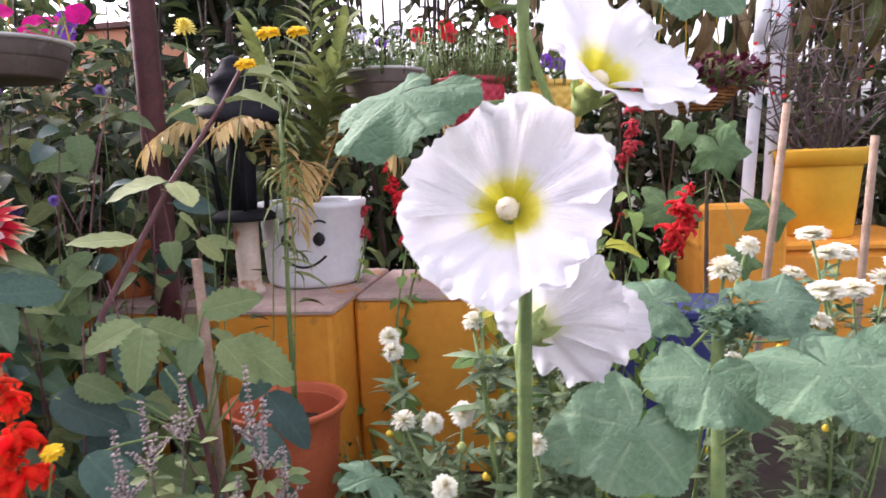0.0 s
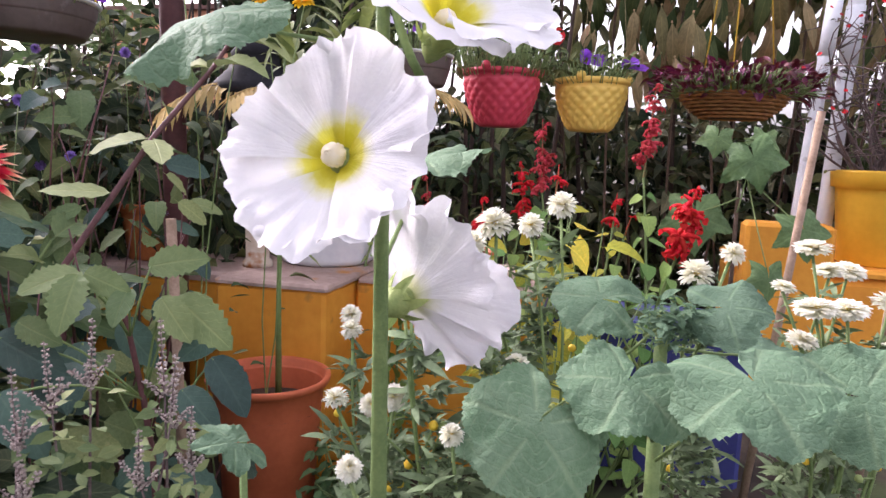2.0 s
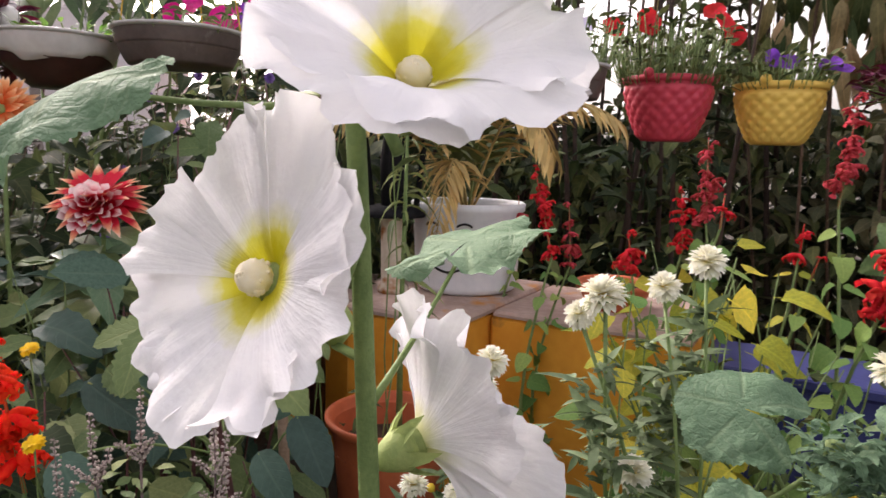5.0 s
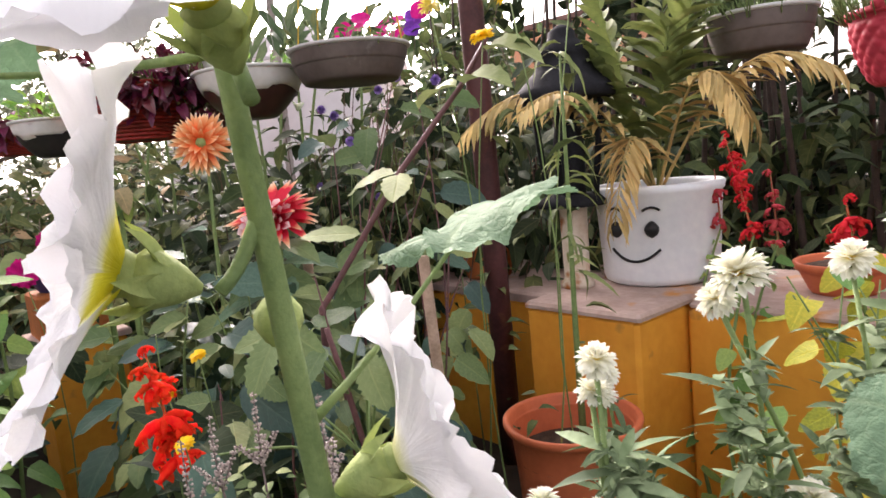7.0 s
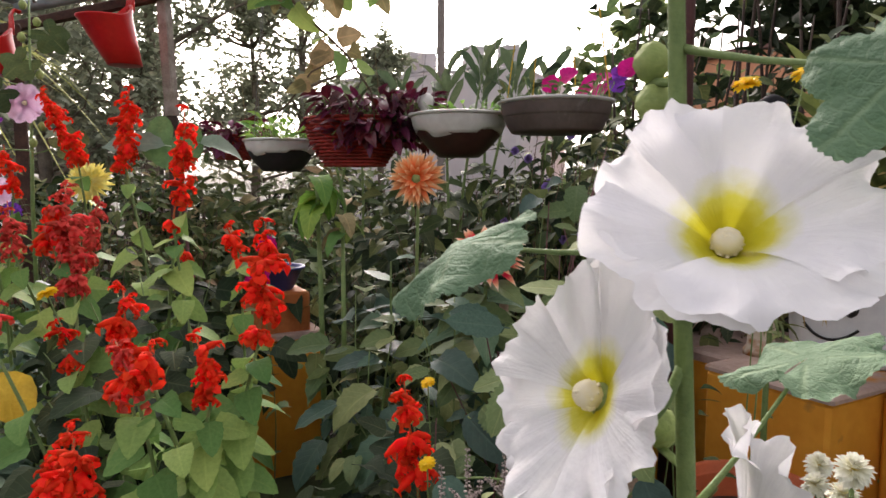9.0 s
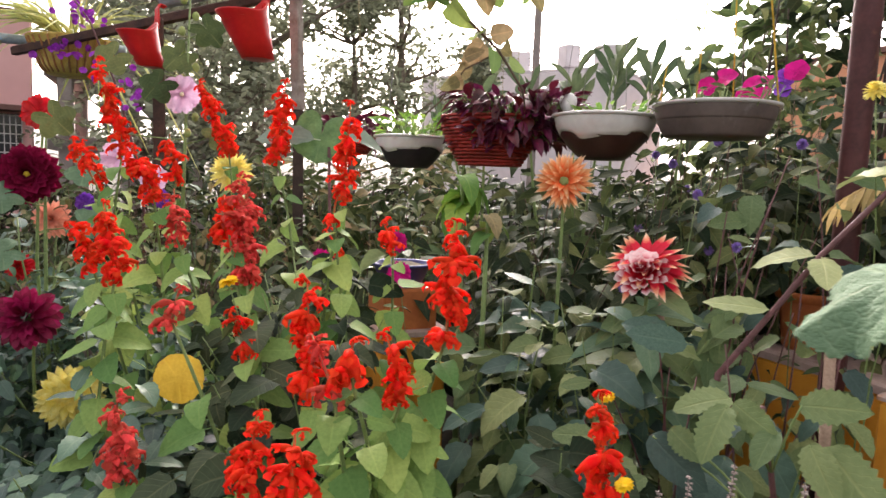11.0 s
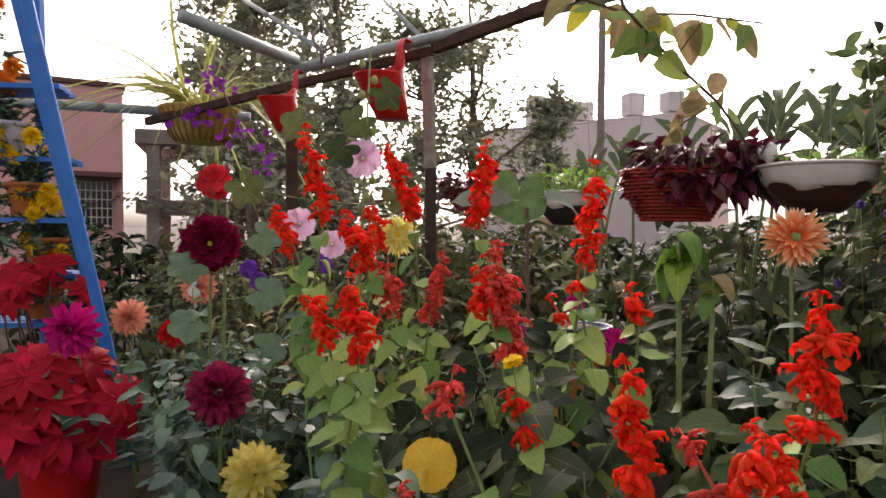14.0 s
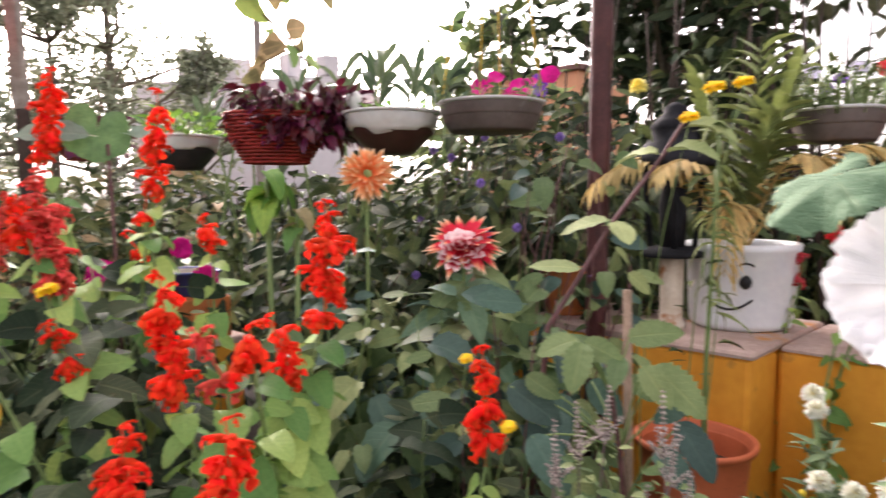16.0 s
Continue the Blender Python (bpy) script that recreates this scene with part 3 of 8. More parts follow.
def leaf_piece(parent, kind, at, ahead, size, material, normal=None, wide=1.0, name="leaf"):
    """One leaf as a part of its own; alike leaves share their mesh."""
    k = rnd.randrange(len(LEAF[kind]))
    if (kind, k, material) not in SHARED:
        SHARED[kind, k, material] = Build().add(LEAF[kind][k]).mesh(kind + "_leaf", M[material])
    ob = new(name, SHARED[kind, k, material])
    ob.parent = parent
    m = stand(at, ahead, UP + 0.5 * rdir(-1, 1) if normal is None else normal, size, wide)
    ob.matrix_basis = Matrix.Translation(-place_of(parent)) @ Matrix(m.tolist())
    return ob


def bowed(a, c, sag=0.1, n=6, side=None):
    """Points of a bowed stem from a to c."""
    a, c = np.asarray(a, float), np.asarray(c, float)
    side = rdir(-0.3, 0.3) if side is None else np.asarray(side, float)
    t = np.linspace(0, 1, n)[:, None]
    return a + (c - a) * t + side * (sag * np.linalg.norm(c - a)) * np.sin(np.pi * t) * 0.5

# ---------------------------------------------------------------- structure
g = Build()
rr = [0, 0.5, 1.2, 2.5, 5, 10, 20, 45, 110, 400, 1500]
g.add(lathe([(r, 0.0) for r in rr], 48), stand((0, 0, GROUND), (0, 1, 0)))
solid("ground", g, M["ground"], "garden soil darkened for shade under leaves, with green patches", "ground", kind="structure")

blk = thing("masonry_block", (-0.60, 1.55, GROUND), "ochre orange painted masonry block with stained cement top", "block", "orange blocks")
part("body", Build().add(box(-0.735, 1.34, GROUND, -0.470, 1.85, 0.873, 0.008)), M["orange_paint"], blk, smooth=False)
part("cap", Build().add(box(-0.738, 1.337, 0.873, -0.463, 1.85, 0.886, 0.006)), M["cement_cap"], blk, "weathered cement cap", smooth=False)
blk = thing("masonry_block", (-0.25, 1.68, GROUND), "ochre orange painted masonry block set behind the first", "block", "orange blocks")
part("body", Build().add(box(-0.466, 1.50, GROUND, -0.05, 1.86, 0.868, 0.008)), M["orange_paint"], blk, smooth=False)
part("cap", Build().add(box(-0.460, 1.497, 0.868, -0.045, 1.86, 0.880, 0.006)), M["cement_cap"], blk, "weathered cement cap", smooth=False)
blk = thing("masonry_block", (-1.15, 1.65, GROUND), "ochre orange painted low garden wall among leaves", "block", "orange blocks")
part("body", Build().add(box(-1.55, 1.48, GROUND, -0.76, 1.85, 0.842, 0.008)), M["orange_paint"], blk, smooth=False)
part("cap", Build().add(box(-1.555, 1.474, 0.842, -0.755, 1.85, 0.866, 0.006)), M["cement_cap"], blk, "weathered cement cap", smooth=False)
blk = thing("masonry_block", (0.85, 2.7, GROUND), "ochre orange painted block under the yellow pot", "block", "orange blocks")
part("body", Build().add(box(0.53, 2.50, GROUND, 1.32, 3.0, 0.822, 0.03)), M["orange_paint"], blk, smooth=False)
part("cap", Build().add(box(0.525, 2.495, 0.822, 1.325, 3.0, 0.846, 0.01)), M["orange_paint"], blk, smooth=False)
blk = thing("masonry_block", (0.645, 2.42, GROUND), "small bright orange painted block before the white poles", "block", "orange blocks")
part("body", Build().add(box(0.515, 2.36, GROUND, 0.775, 2.49, 0.995, 0.012)), M["orange_paint"], blk, smooth=False)

blk = thing("masonry_block", (-1.67, 0.69, GROUND), "low ochre pier with a brick red block on top", "block", "orange blocks")
part("body", Build().add(box(-1.77, 0.60, GROUND, -1.58, 0.79, 0.835, 0.008)), M["orange_paint"], blk, smooth=False)
part("cap", Build().add(box(-1.78, 0.59, 0.835, -1.57, 0.80, 0.852, 0.004)), M["cement_cap"], blk, "pale cement slab", smooth=False)
part("upper_block", Build().add(box(-1.75, 0.61, 0.852, -1.595, 0.765, 0.962, 0.006)), M["terracotta_orange"], blk, "brick red block", smooth=False)

# poles
solid("maroon_post", Build().tube([(-0.905, 1.435, GROUND), (-0.884, 1.411, 1.0), (-0.855, 1.371, 1.6), (-0.81, 1.31, 2.6)], 0.027, 14), M["pole_maroon"], "dark maroon painted metal post", "post")
for p0, p1, w in (((0.728, 2.669), (0.762, 2.66), 0.023), ((0.863, 2.849), (0.879, 2.837), 0.029)):
    dx, dy = (p1[0] - p0[0]) / 0.6, (p1[1] - p0[1]) / 0.6
    pts = [(p0[0] + dx * (z - 1), p0[1] + dy * (z - 1), z) for z in (GROUND, 0.9, 1.4, 1.9, 2.6)]
    q = thing("white_pole", pts[0], "white painted metal pole with grime", "pole", "white poles")
    part("shaft", Build().tube(pts, w, 14), M["pole_white"], q)
    part("collar", Build().tube([(p0[0] + dx * 0.55, p0[1] + dy * 0.55, 1.55), (p0[0] + dx * 0.75, p0[1] + dy * 0.75, 1.75)], w * 1.12, 14), M["bucket_white"], q)
q = thing("garden_post", (-2.64, 0.56, GROUND), "weathered wooden post with a dark lower half", "post")
part("shaft", Build().add(beam((-2.635, 0.565, GROUND), (-2.636, 0.560, 1.52), 0.042, 0.042)), M["wood_dark"], q, smooth=False)
part("upper_shaft", Build().add(beam((-2.636, 0.560, 1.52), (-2.65, 0.545, 2.00), 0.040, 0.040)), M["wood_grey"], q, smooth=False)
q = thing("garden_post", (-3.05, 0.10, GROUND), "rusty iron post carrying the pipe", "post")
part("shaft", Build().add(beam((-2.86, 0.05, GROUND), (-2.86, 0.04, 1.86), 0.045, 0.045)), M["rusty_iron"], q, smooth=False)

# overhead pipes
PIPE_END = (-2.495, -0.354, 1.98)
C0 = np.array((-2.807, 0.053, 1.905))
solid("overhead_pipe", Build().tube([C0, (-2.62, 0.50, 2.012), (-2.3, 1.27, 2.19), (-1.9, 2.2, 2.40)], 0.021, 12), M["pipe_green"], "grey green painted overhead pipe", "pipe", "overhead pipes")
solid("overhead_pipe", Build().tube([C0 + (0, 0, 0.035), PIPE_END], 0.023, 12), M["pipe_green"], "grey green pipe with an open end", "pipe", "overhead pipes")
solid("overhead_pipe", Build().tube([(-3.75, -1.9, 1.87), (-3.437, -0.478, 1.812), (-3.38, -0.1, 1.80)], 0.022, 12), M["pipe_green"], "long thin grey green pipe", "pipe", "overhead pipes")
for far, near in (((-4.447, -0.27, 2.781), (-2.71, 0.143, 1.965)), ((-4.339, 0.63, 2.857), (-2.62, 0.52, 2.02))):
    solid("overhead_rod", Build().tube([far, near], 0.011, 8), M["pipe_green"], "thin grey rod running up from the pipe", "rod", "overhead rods")
solid("iron_beam", Build().add(beam((-3.40, -0.55, 1.755), (-2.62, 0.56, 1.980), 0.034, 0.034)).add(beam((-2.62, 0.56, 1.990), (-1.6, 1.9, 2.44), 0.045, 0.045)), M["rusty_iron"], "rusty dark angle iron beam under the pipe", "beam", smooth=False)
solid("overhead_pipe", Build().tube([(-1.9, 0.4, 2.35), (-0.9, 1.45, 2.35), (1.3, 2.5, 2.35)], 0.02, 10), M["pipe_green"], "pipe from which the pots hang", "pipe", "overhead pipes")

# ---------------------------------------------------------------- hanging pots


def strings(parent, centre, r, z0, z1, material="wire", n=3, turn=0.3, thick=0.0010):
    for i in range(n):
        a = turn + i * 2 * math.pi / n
        part("hanging_wire", Build().tube([(centre[0] + r * math.cos(a), centre[1] + r * math.sin(a), z0), (centre[0], centre[1], z1)], thick, 4), M[material], parent)


def soil_disc(parent, c, r, z):
    part("soil", Build().add(lathe([(0.0005, 0.012), (r * 0.5, 0.01), (r, 0.0)], 24), stand((c[0], c[1], z), (0, 1, 0))), M["soil"], parent)


def scale_ripple(rows, cols, depth):
    """Quilted diamonds in relief."""
    def go(a, s):
        u, w = a * cols / 2, s * rows * np.pi / 2
        return depth * np.abs(np.cos(u + w) * np.cos(u - w)) ** 0.8 * (1.0 if 0.04 < s < 0.84 else 0.0)
    return go


def scaled_bowl(c, r, h, material, label):
    q = thing("hanging_pot", (c[0], c[1], c[2] - h), label, "hanging pot", "hanging pots")
    prof = [(r * (0.55 + 0.45 * math.sin(s * math.pi / 2) ** 0.8), -h + h * s) for s in np.linspace(0, 1, 44)]
    part("bowl", Build().add(lathe(prof, 144, scale_ripple(9, 18, r * 0.048)), stand(c, (0, 1, 0))), M[material], q)
    part("rim", Build().add(lathe([(r * 0.99, -0.012), (r * 1.06, -0.010), (r * 1.07, 0.004), (r * 1.0, 0.006), (r * 0.94, -0.03)], 48), stand(c, (0, 1, 0))), M[material], q)
    for i in range(3):
        a = 0.3 + i * 2.094
        part("lug", Build().add(lathe([(0.0005, -0.014), (0.010, -0.010), (0.014, 0.0), (0.010, 0.010), (0.0005, 0.014)], 12), stand((c[0] + r * 1.04 * math.cos(a), c[1] + r * 1.04 * math.sin(a), c[2] + 0.008), (0, 1, 0))), M[material], q)
    soil_disc(q, c, r * 0.93, c[2] - 0.025)
    strings(q, c, r * 1.03, c[2] + 0.01, 2.35, "string")
    return q


def wide_bowl(c, r, h, lower, upper, label, split=0.5, rim=None, foot=0.68, cord="wire"):
    q = thing("hanging_bowl", (c[0], c[1], c[2] - h), label, "hanging bowl", "hanging pots")
    f = lambda s: (r * (foot + (1 - foot) * math.sin(s * math.pi / 2) ** 0.9), -h + h * s)
    low = lathe([(0.001, -h)] + [f(s) for s in np.linspace(0, split, 8)], 48)
    high = lathe([f(s) for s in np.linspace(split, 1, 8)] + [(r * 0.95, -0.002), (r * 0.92, -0.03)], 48)
    a = np.arange(48) / 48 * 2 * np.pi
    wavy = (0.0 if lower == upper else h * 0.07) * (np.sin(3 * a + 1) + 0.7 * np.sin(7 * a) + 0.4 * np.sin(13 * a))
    low[0][-48:, 2] += wavy
    high[0][:48, 2] += wavy
    part("lower_bowl", Build().add(low, stand(c, (0, 1, 0))), M[lower], q)
    part("upper_bowl", Build().add(high, stand(c, (0, 1, 0))), M[upper], q)
    part("rim", Build().add(lathe([(r * 0.985, -0.006), (r * 1.05, -0.003), (r * 1.06, 0.002), (r * 0.97, 0.004), (r * 0.93, -0.012)], 48), stand(c, (0, 1, 0))), M[rim or upper], q)
    soil_disc(q, c, r * 0.92, c[2] - 0.02)
    strings(q, c, r, c[2], 2.35, cord, 4, 0.5, 0.0010 if cord == "wire" else 0.0020)
    return q


def wicker(c, rx, ry, h, material, label, turn=0.0, rows=12, group="hanging pots"):
    """A woven basket: strands wound in and out of uprights."""
    q = thing("hanging_basket", (c[0], c[1], c[2] - h), label, "hanging basket", group)
    b = Build()
    ct, st_ = math.cos(turn), math.sin(turn)
    for i in range(rows):
        s = i / (rows - 1)
        k = 0.62 + 0.38 * math.sin(s * math.pi / 2)
        a = np.linspace(0, 2 * np.pi, 73)
        wv = 1 + 0.035 * np.sin(a * 18 + (math.pi if i % 2 else 0))
        x, y = rx * k * wv * np.cos(a), ry * k * wv * np.sin(a)
        b.tube(np.stack([c[0] + x * ct - y * st_, c[1] + x * st_ + y * ct, np.full(73, c[2] - h + h * s)], 1), h / rows * 0.56, 5, False)
    part("weave", b, M[material], q)
    inner = lathe([(0.001, -h), (0.6, -h), (0.85, -h * 0.4), (0.97, -0.01), (0.001, -0.012)], 24)
    m = stand(c, (-st_, ct, 0))
    m[:3, 0] *= rx * 0.95
    m[:3, 1] *= ry * 0.95
    part("liner", Build().add(inner, m), M["soil"], q)
    strings(q, c, min(rx, ry), c[2], 2.35, "cord_yellow" if material == "wicker_brown" else "string", 3, 0.3, 0.0022 if material == "wicker_brown" else 0.0010)
    return q


BROWN, WHITE, REDB = (-1.055, 1.188, 1.447), (-1.28, 1.06, 1.431), (-1.55, 0.885, 1.435)
wide_bowl(BROWN, 0.128, 0.070, "bowl_grey", "bowl_grey", "grey brown shallow plastic hanging bowl", rim="bowl_rim", foot=0.80, cord="cord_yellow")
wide_bowl(WHITE, 0.122, 0.105, "bowl_brown", "bowl_white", "white hanging bowl with dark brown glossy bottom", split=0.55, foot=0.42)
wide_bowl((-1.89, 0.776, 1.392), 0.110, 0.095, "bowl_black", "bowl_white", "stained white hanging bowl with black bottom", split=0.6, foot=0.5)
wide_bowl((-0.44, 1.80, 1.428), 0.106, 0.078, "bowl_grey", "bowl_grey", "grey brown hanging bowl with pale rim", rim="bowl_rim", foot=0.82)
scaled_bowl((-0.245, 2.07, 1.418), 0.112, 0.158, "plastic_rose", "rose red hanging pot with scale relief")
scaled_bowl((0.012, 2.17, 1.405), 0.107, 0.148, "plastic_yellow", "yellow hanging pot with scale relief")
wicker(REDB, 0.132, 0.110, 0.125, "wicker_red", "red woven hanging basket full of burgundy foliage", 0.9, 15)
wicker((-2.95, 0.86, 1.47), 0.12, 0.11, 0.10, "wicker_red", "red woven hanging basket beyond the salvia", 0.9)
wicker((0.42, 2.21, 1.375), 0.155, 0.12, 0.066, "wicker_brown", "brown woven hanging basket of purple foliage", 0.45, 8)


def tuft(name, c, n, kind, size, material, label, spread=0.6, low=0.1, height=0.0, category="plant", rx=0.0, stems=True):
    """A low plant: leaves fanning from a crown spread over a soil disc."""
    q = thing(name, c, label, category)
    b, s = Build(), Build()
    for i in range(n):
        a = rnd.uniform(0, 6.283)
        k = rx * math.sqrt(rnd.random())
        at = np.array(c) + (k * math.cos(a), k * math.sin(a), 0.0)
        tip = at + np.array((math.cos(a) * rnd.uniform(0, spread), math.sin(a) * rnd.uniform(0, spread), rnd.uniform(low, 1))) * height
        d = unit((math.cos(a) * rnd.uniform(0.2, 1) * (0.3 + spread), math.sin(a) * rnd.uniform(0.2, 1) * (0.3 + spread), rnd.uniform(low, 1)))
        if height:
            s.tube(bowed(at, tip, 0.1, 4), 0.0016, 4)
        one_leaf(b, kind, tip, d, size * rnd.uniform(0.6, 1.2))
    tagged(part("foliage", b, M[material], q), kind="stuff")
    if height:
        tagged(part("stem_tangle", s, M["stem_green"], q), kind="stuff")
    return q


tuft("burgundy_plant", (REDB[0] + 0.02, REDB[1] + 0.07, REDB[2] - 0.01), 720, "oblong", 0.058, "leaf_burgundy", "dark burgundy trailing foliage in a red basket", 1.2, -0.8, 0.07, rx=0.12)
tuft("burgundy_plant", (-2.95, 0.86, 1.46), 170, "oblong", 0.085, "leaf_burgundy", "dark burgundy foliage in a far basket", 1.3, -0.8, 0.06, rx=0.09)
tuft("purple_plant", (0.42, 2.20, 1.375), 700, "oblong", 0.042, "leaf_burgundy", "purple tradescantia filling a woven basket", 1.0, -0.2, 0.07, rx=0.18)
tuft("succulent", (WHITE[0], WHITE[1] + 0.03, WHITE[2] - 0.01), 70, "small", 0.030, "leaf_fresh", "small bright green succulents in the white bowl", 0.9, 0.0, 0.035, rx=0.09)
tuft("grassy_plant", (-1.89, 0.776, 1.377), 90, "oblong", 0.05, "leaf_fresh", "light green grassy plant in the stained bowl", 0.8, 0.1, 0.07, rx=0.07)


def ruffled(n=5, seed=0):
    """A flat ruffled flower of n overlapping petals, one in radius, facing +z."""
    b = Build()
    for i in range(n):
        a = i * 2 * math.pi / n
        b.add(blade("petal", 0.95, 5, 0.1, -0.1, 0, 0.12, seed + i), stand((0, 0, 0.01 * i), (math.cos(a), math.sin(a), 0.12), (0, 0, 1)))
    return np.concatenate(b.v), b.f, np.concatenate(b.uv)


RUFFLE = [ruffled(5, k * 9) for k in range(3)]


def petunia(c, rx, ht, blooms, label, foliage=90):
    """blooms: (material, how many, where to lean)."""
    q = thing("petunia_plant", c, label, "flowering plant", "petunias")
    b, s = Build(), Build()
    for i in range(foliage):
        a, k = rnd.uniform(0, 6.283), rx * math.sqrt(rnd.random())
        at = np.array(c) + (k * math.cos(a), k * math.sin(a), 0)
        tip = at + (0.25 * k * math.cos(a), 0.25 * k * math.sin(a), ht * rnd.uniform(0.1, 0.9))
        s.tube(bowed(at, tip, 0.1, 3), 0.0013, 4)
        one_leaf(b, "small", tip, rdir(0, 1), rnd.uniform(0.025, 0.045))
    tagged(part("stem_tangle", s, M["stem_green"], q), kind="stuff")
    tagged(part("foliage", b, M["leaf_mid"], q), kind="stuff")
    for material, at, size in blooms:
        d = unit((0.35 - at[0] * 0.1, -0.7, 0.45) + 0.4 * rdir(-1, 1))
        part("bloom", Build().add(rnd.choice(RUFFLE), stand(at, np.cross(d, (0.2, 0.1, 1)), d, size)), M[material], q)
    return q


bl = []
for i in range(7):
    bl.append(("petal_magenta", (-1.08 + rnd.uniform(-0.06, 0.07), 1.27 + rnd.uniform(-0.05, 0.10), 1.50 + rnd.uniform(-0.02, 0.025)), 0.025))
bl += [("petal_violet", (-1.03, 1.36, 1.52), 0.024), ("petal_violet", (-1.02, 1.34, 1.49), 0.022), ("petal_magenta", (-1.00, 1.36, 1.53), 0.028)]
petunia((BROWN[0], BROWN[1], BROWN[2] - 0.02), 0.12, 0.07, bl, "magenta and violet petunias in a shallow bowl", 60)
bl = [("petal_red", (-0.371, 1.96, 1.54), 0.032), ("petal_violet", (-0.47, 1.93, 1.525), 0.02), ("petal_violet_white", (-0.53, 1.90, 1.55), 0.024), ("petal_violet_white", (-0.43, 1.94, 1.55), 0.024), ("petal_violet", (-0.5, 1.92, 1.50), 0.02)]
petunia((-0.44, 1.80, 1.41), 0.11, 0.14, bl, "red and violet petunias in a grey bowl", 220)
bl = [("petal_red", (-0.295, 2.00, 1.555), 0.040), ("petal_red", (-0.12, 2.06, 1.55), 0.036), ("petal_red", (-0.145, 2.06, 1.58), 0.03)]
petunia((-0.245, 2.07, 1.40), 0.13, 0.19, bl, "red petunias in the rose hanging pot", 330)
bl = [("petal_violet", (-0.01, 2.12, 1.47), 0.026), ("petal_violet", (0.03, 2.10, 1.455), 0.026), ("petal_violet", (0.12, 2.13, 1.45), 0.028), ("petal_violet", (0.15, 2.15, 1.44), 0.024), ("petal_red", (-0.10, 2.12, 1.53), 0.03)]
petunia((0.012, 2.17, 1.39), 0.12, 0.10, bl, "deep violet petunias in the yellow hanging pot", 220)

# ---------------------------------------------------------------- red wall mugs, striped basket


def red_mug(c, size, label, face):
    """A tilted half round wall pot: its back rises above the mouth into a ribbed strap that hooks over the pipe."""
    c = np.asarray(c, float)
    q = thing("hanging_mug_pot", (c[0], c[1], c[2] - size * 0.45), label, "hanging pot", "red mug pots")
    f = unit((face[0], face[1], 0.0))
    side = np.array((-f[1], f[0], 0.0))
    axis = unit(UP + 0.42 * f)
    r, h, n = size * 0.5, size * 0.95, 40
    v, uv, fc = [], [], []
    rows = [(-0.5, 0.60, 0), (-0.49, 0.66, 0), (0.0, 0.84, 0), (0.40, 0.97, 0.6), (0.47, 1.03, 1), (0.50, 1.03, 1), (0.50, 0.97, 1), (0.30, 0.90, 0.6), (-0.2, 0.74, 0)]
    for z, k, slant in rows:
        for j in range(n):
            a = j / n * 2 * math.pi
            back = max(0.0, -math.cos(a))
            v.append(c + axis * h * z + (f * math.cos(a) + side * math.sin(a)) * r * k + UP * slant * size * 0.34 * back**2.2)
            uv.append((z + 0.5, j / n))
    for i in range(len(rows) - 1):
        for j in range(n):
            fc.append((i * n + j, i * n + (j + 1) % n, (i + 1) * n + (j + 1) % n, (i + 1) * n + j))
    fc.append(tuple(range(n))[::-1])
    part("pot", Build().add((np.array(v), fc, np.array(uv))), M["plastic_red"], q)
    root = c + axis * h * 0.5 - f * r * 1.0 + UP * size * 0.26
    line = [root - UP * size * 0.10, root + UP * size * 0.16 - f * size * 0.03, root + UP * size * 0.42 - f * size * 0.03, root + UP * size * 0.56 - f * size * 0.10, root + UP * size * 0.52 - f * size * 0.24]
    for k in range(5):
        o = (k - 2) / 2
        b = Build().tube([p + side * o * size * w for p, w in zip(line, (0.17, 0.12, 0.085, 0.085, 0.085))], size * 0.030, 6)
        part("back_strap", b, M["plastic_red"], q, "ribbed red hanging strap")
    part("soil", Build().add(lathe([(0.0005, 0.005), (r * 0.93, 0)], 24, lambda a, s: 0.004 * np.sin(a * 7)), stand(c + axis * h * 0.46, side, axis)), M["rust_white"], q, "pale dry soil")
    return q


red_mug((-2.585, 0.365, 1.775), 0.185, "bright red plastic mug pot hooked over the pipe", (0.35, -0.94))
red_mug((-2.70, -0.005, 1.705), 0.140, "bright red plastic mug pot on the pipe", (0.35, -0.94))

SB = (-3.42, -0.32, 1.83)
q = thing("striped_basket", (SB[0], SB[1], SB[2] - 0.15), "yellow and brown ribbed hanging basket", "hanging basket", "hanging pots")
part("bowl", Build().add(lathe([(0.001, -0.16), (0.10, -0.16), (0.125, -0.13), (0.175, -0.01), (0.185, 0.0), (0.17, 0.0), (0.15, -0.05)], 96, lambda a, s: 0.004 * np.sin(a * 28)), stand(SB, (0, 1, 0))), M["wicker_yellow"], q)
for i in range(28):
    a = i * 2 * math.pi / 28
    part("brown_rib", Build().tube([(SB[0] + 0.108 * math.cos(a), SB[1] + 0.108 * math.sin(a), SB[2] - 0.155), (SB[0] + 0.131 * math.cos(a), SB[1] + 0.131 * math.sin(a), SB[2] - 0.13), (SB[0] + 0.182 * math.cos(a), SB[1] + 0.182 * math.sin(a), SB[2] - 0.01)], 0.0045, 5), M["wicker_brown"], q)
strings(q, SB, 0.16, SB[2], 2.35, "wire")
q = thing("spider_plant", SB, "variegated yellow green spider plant with arching leaves", "plant")
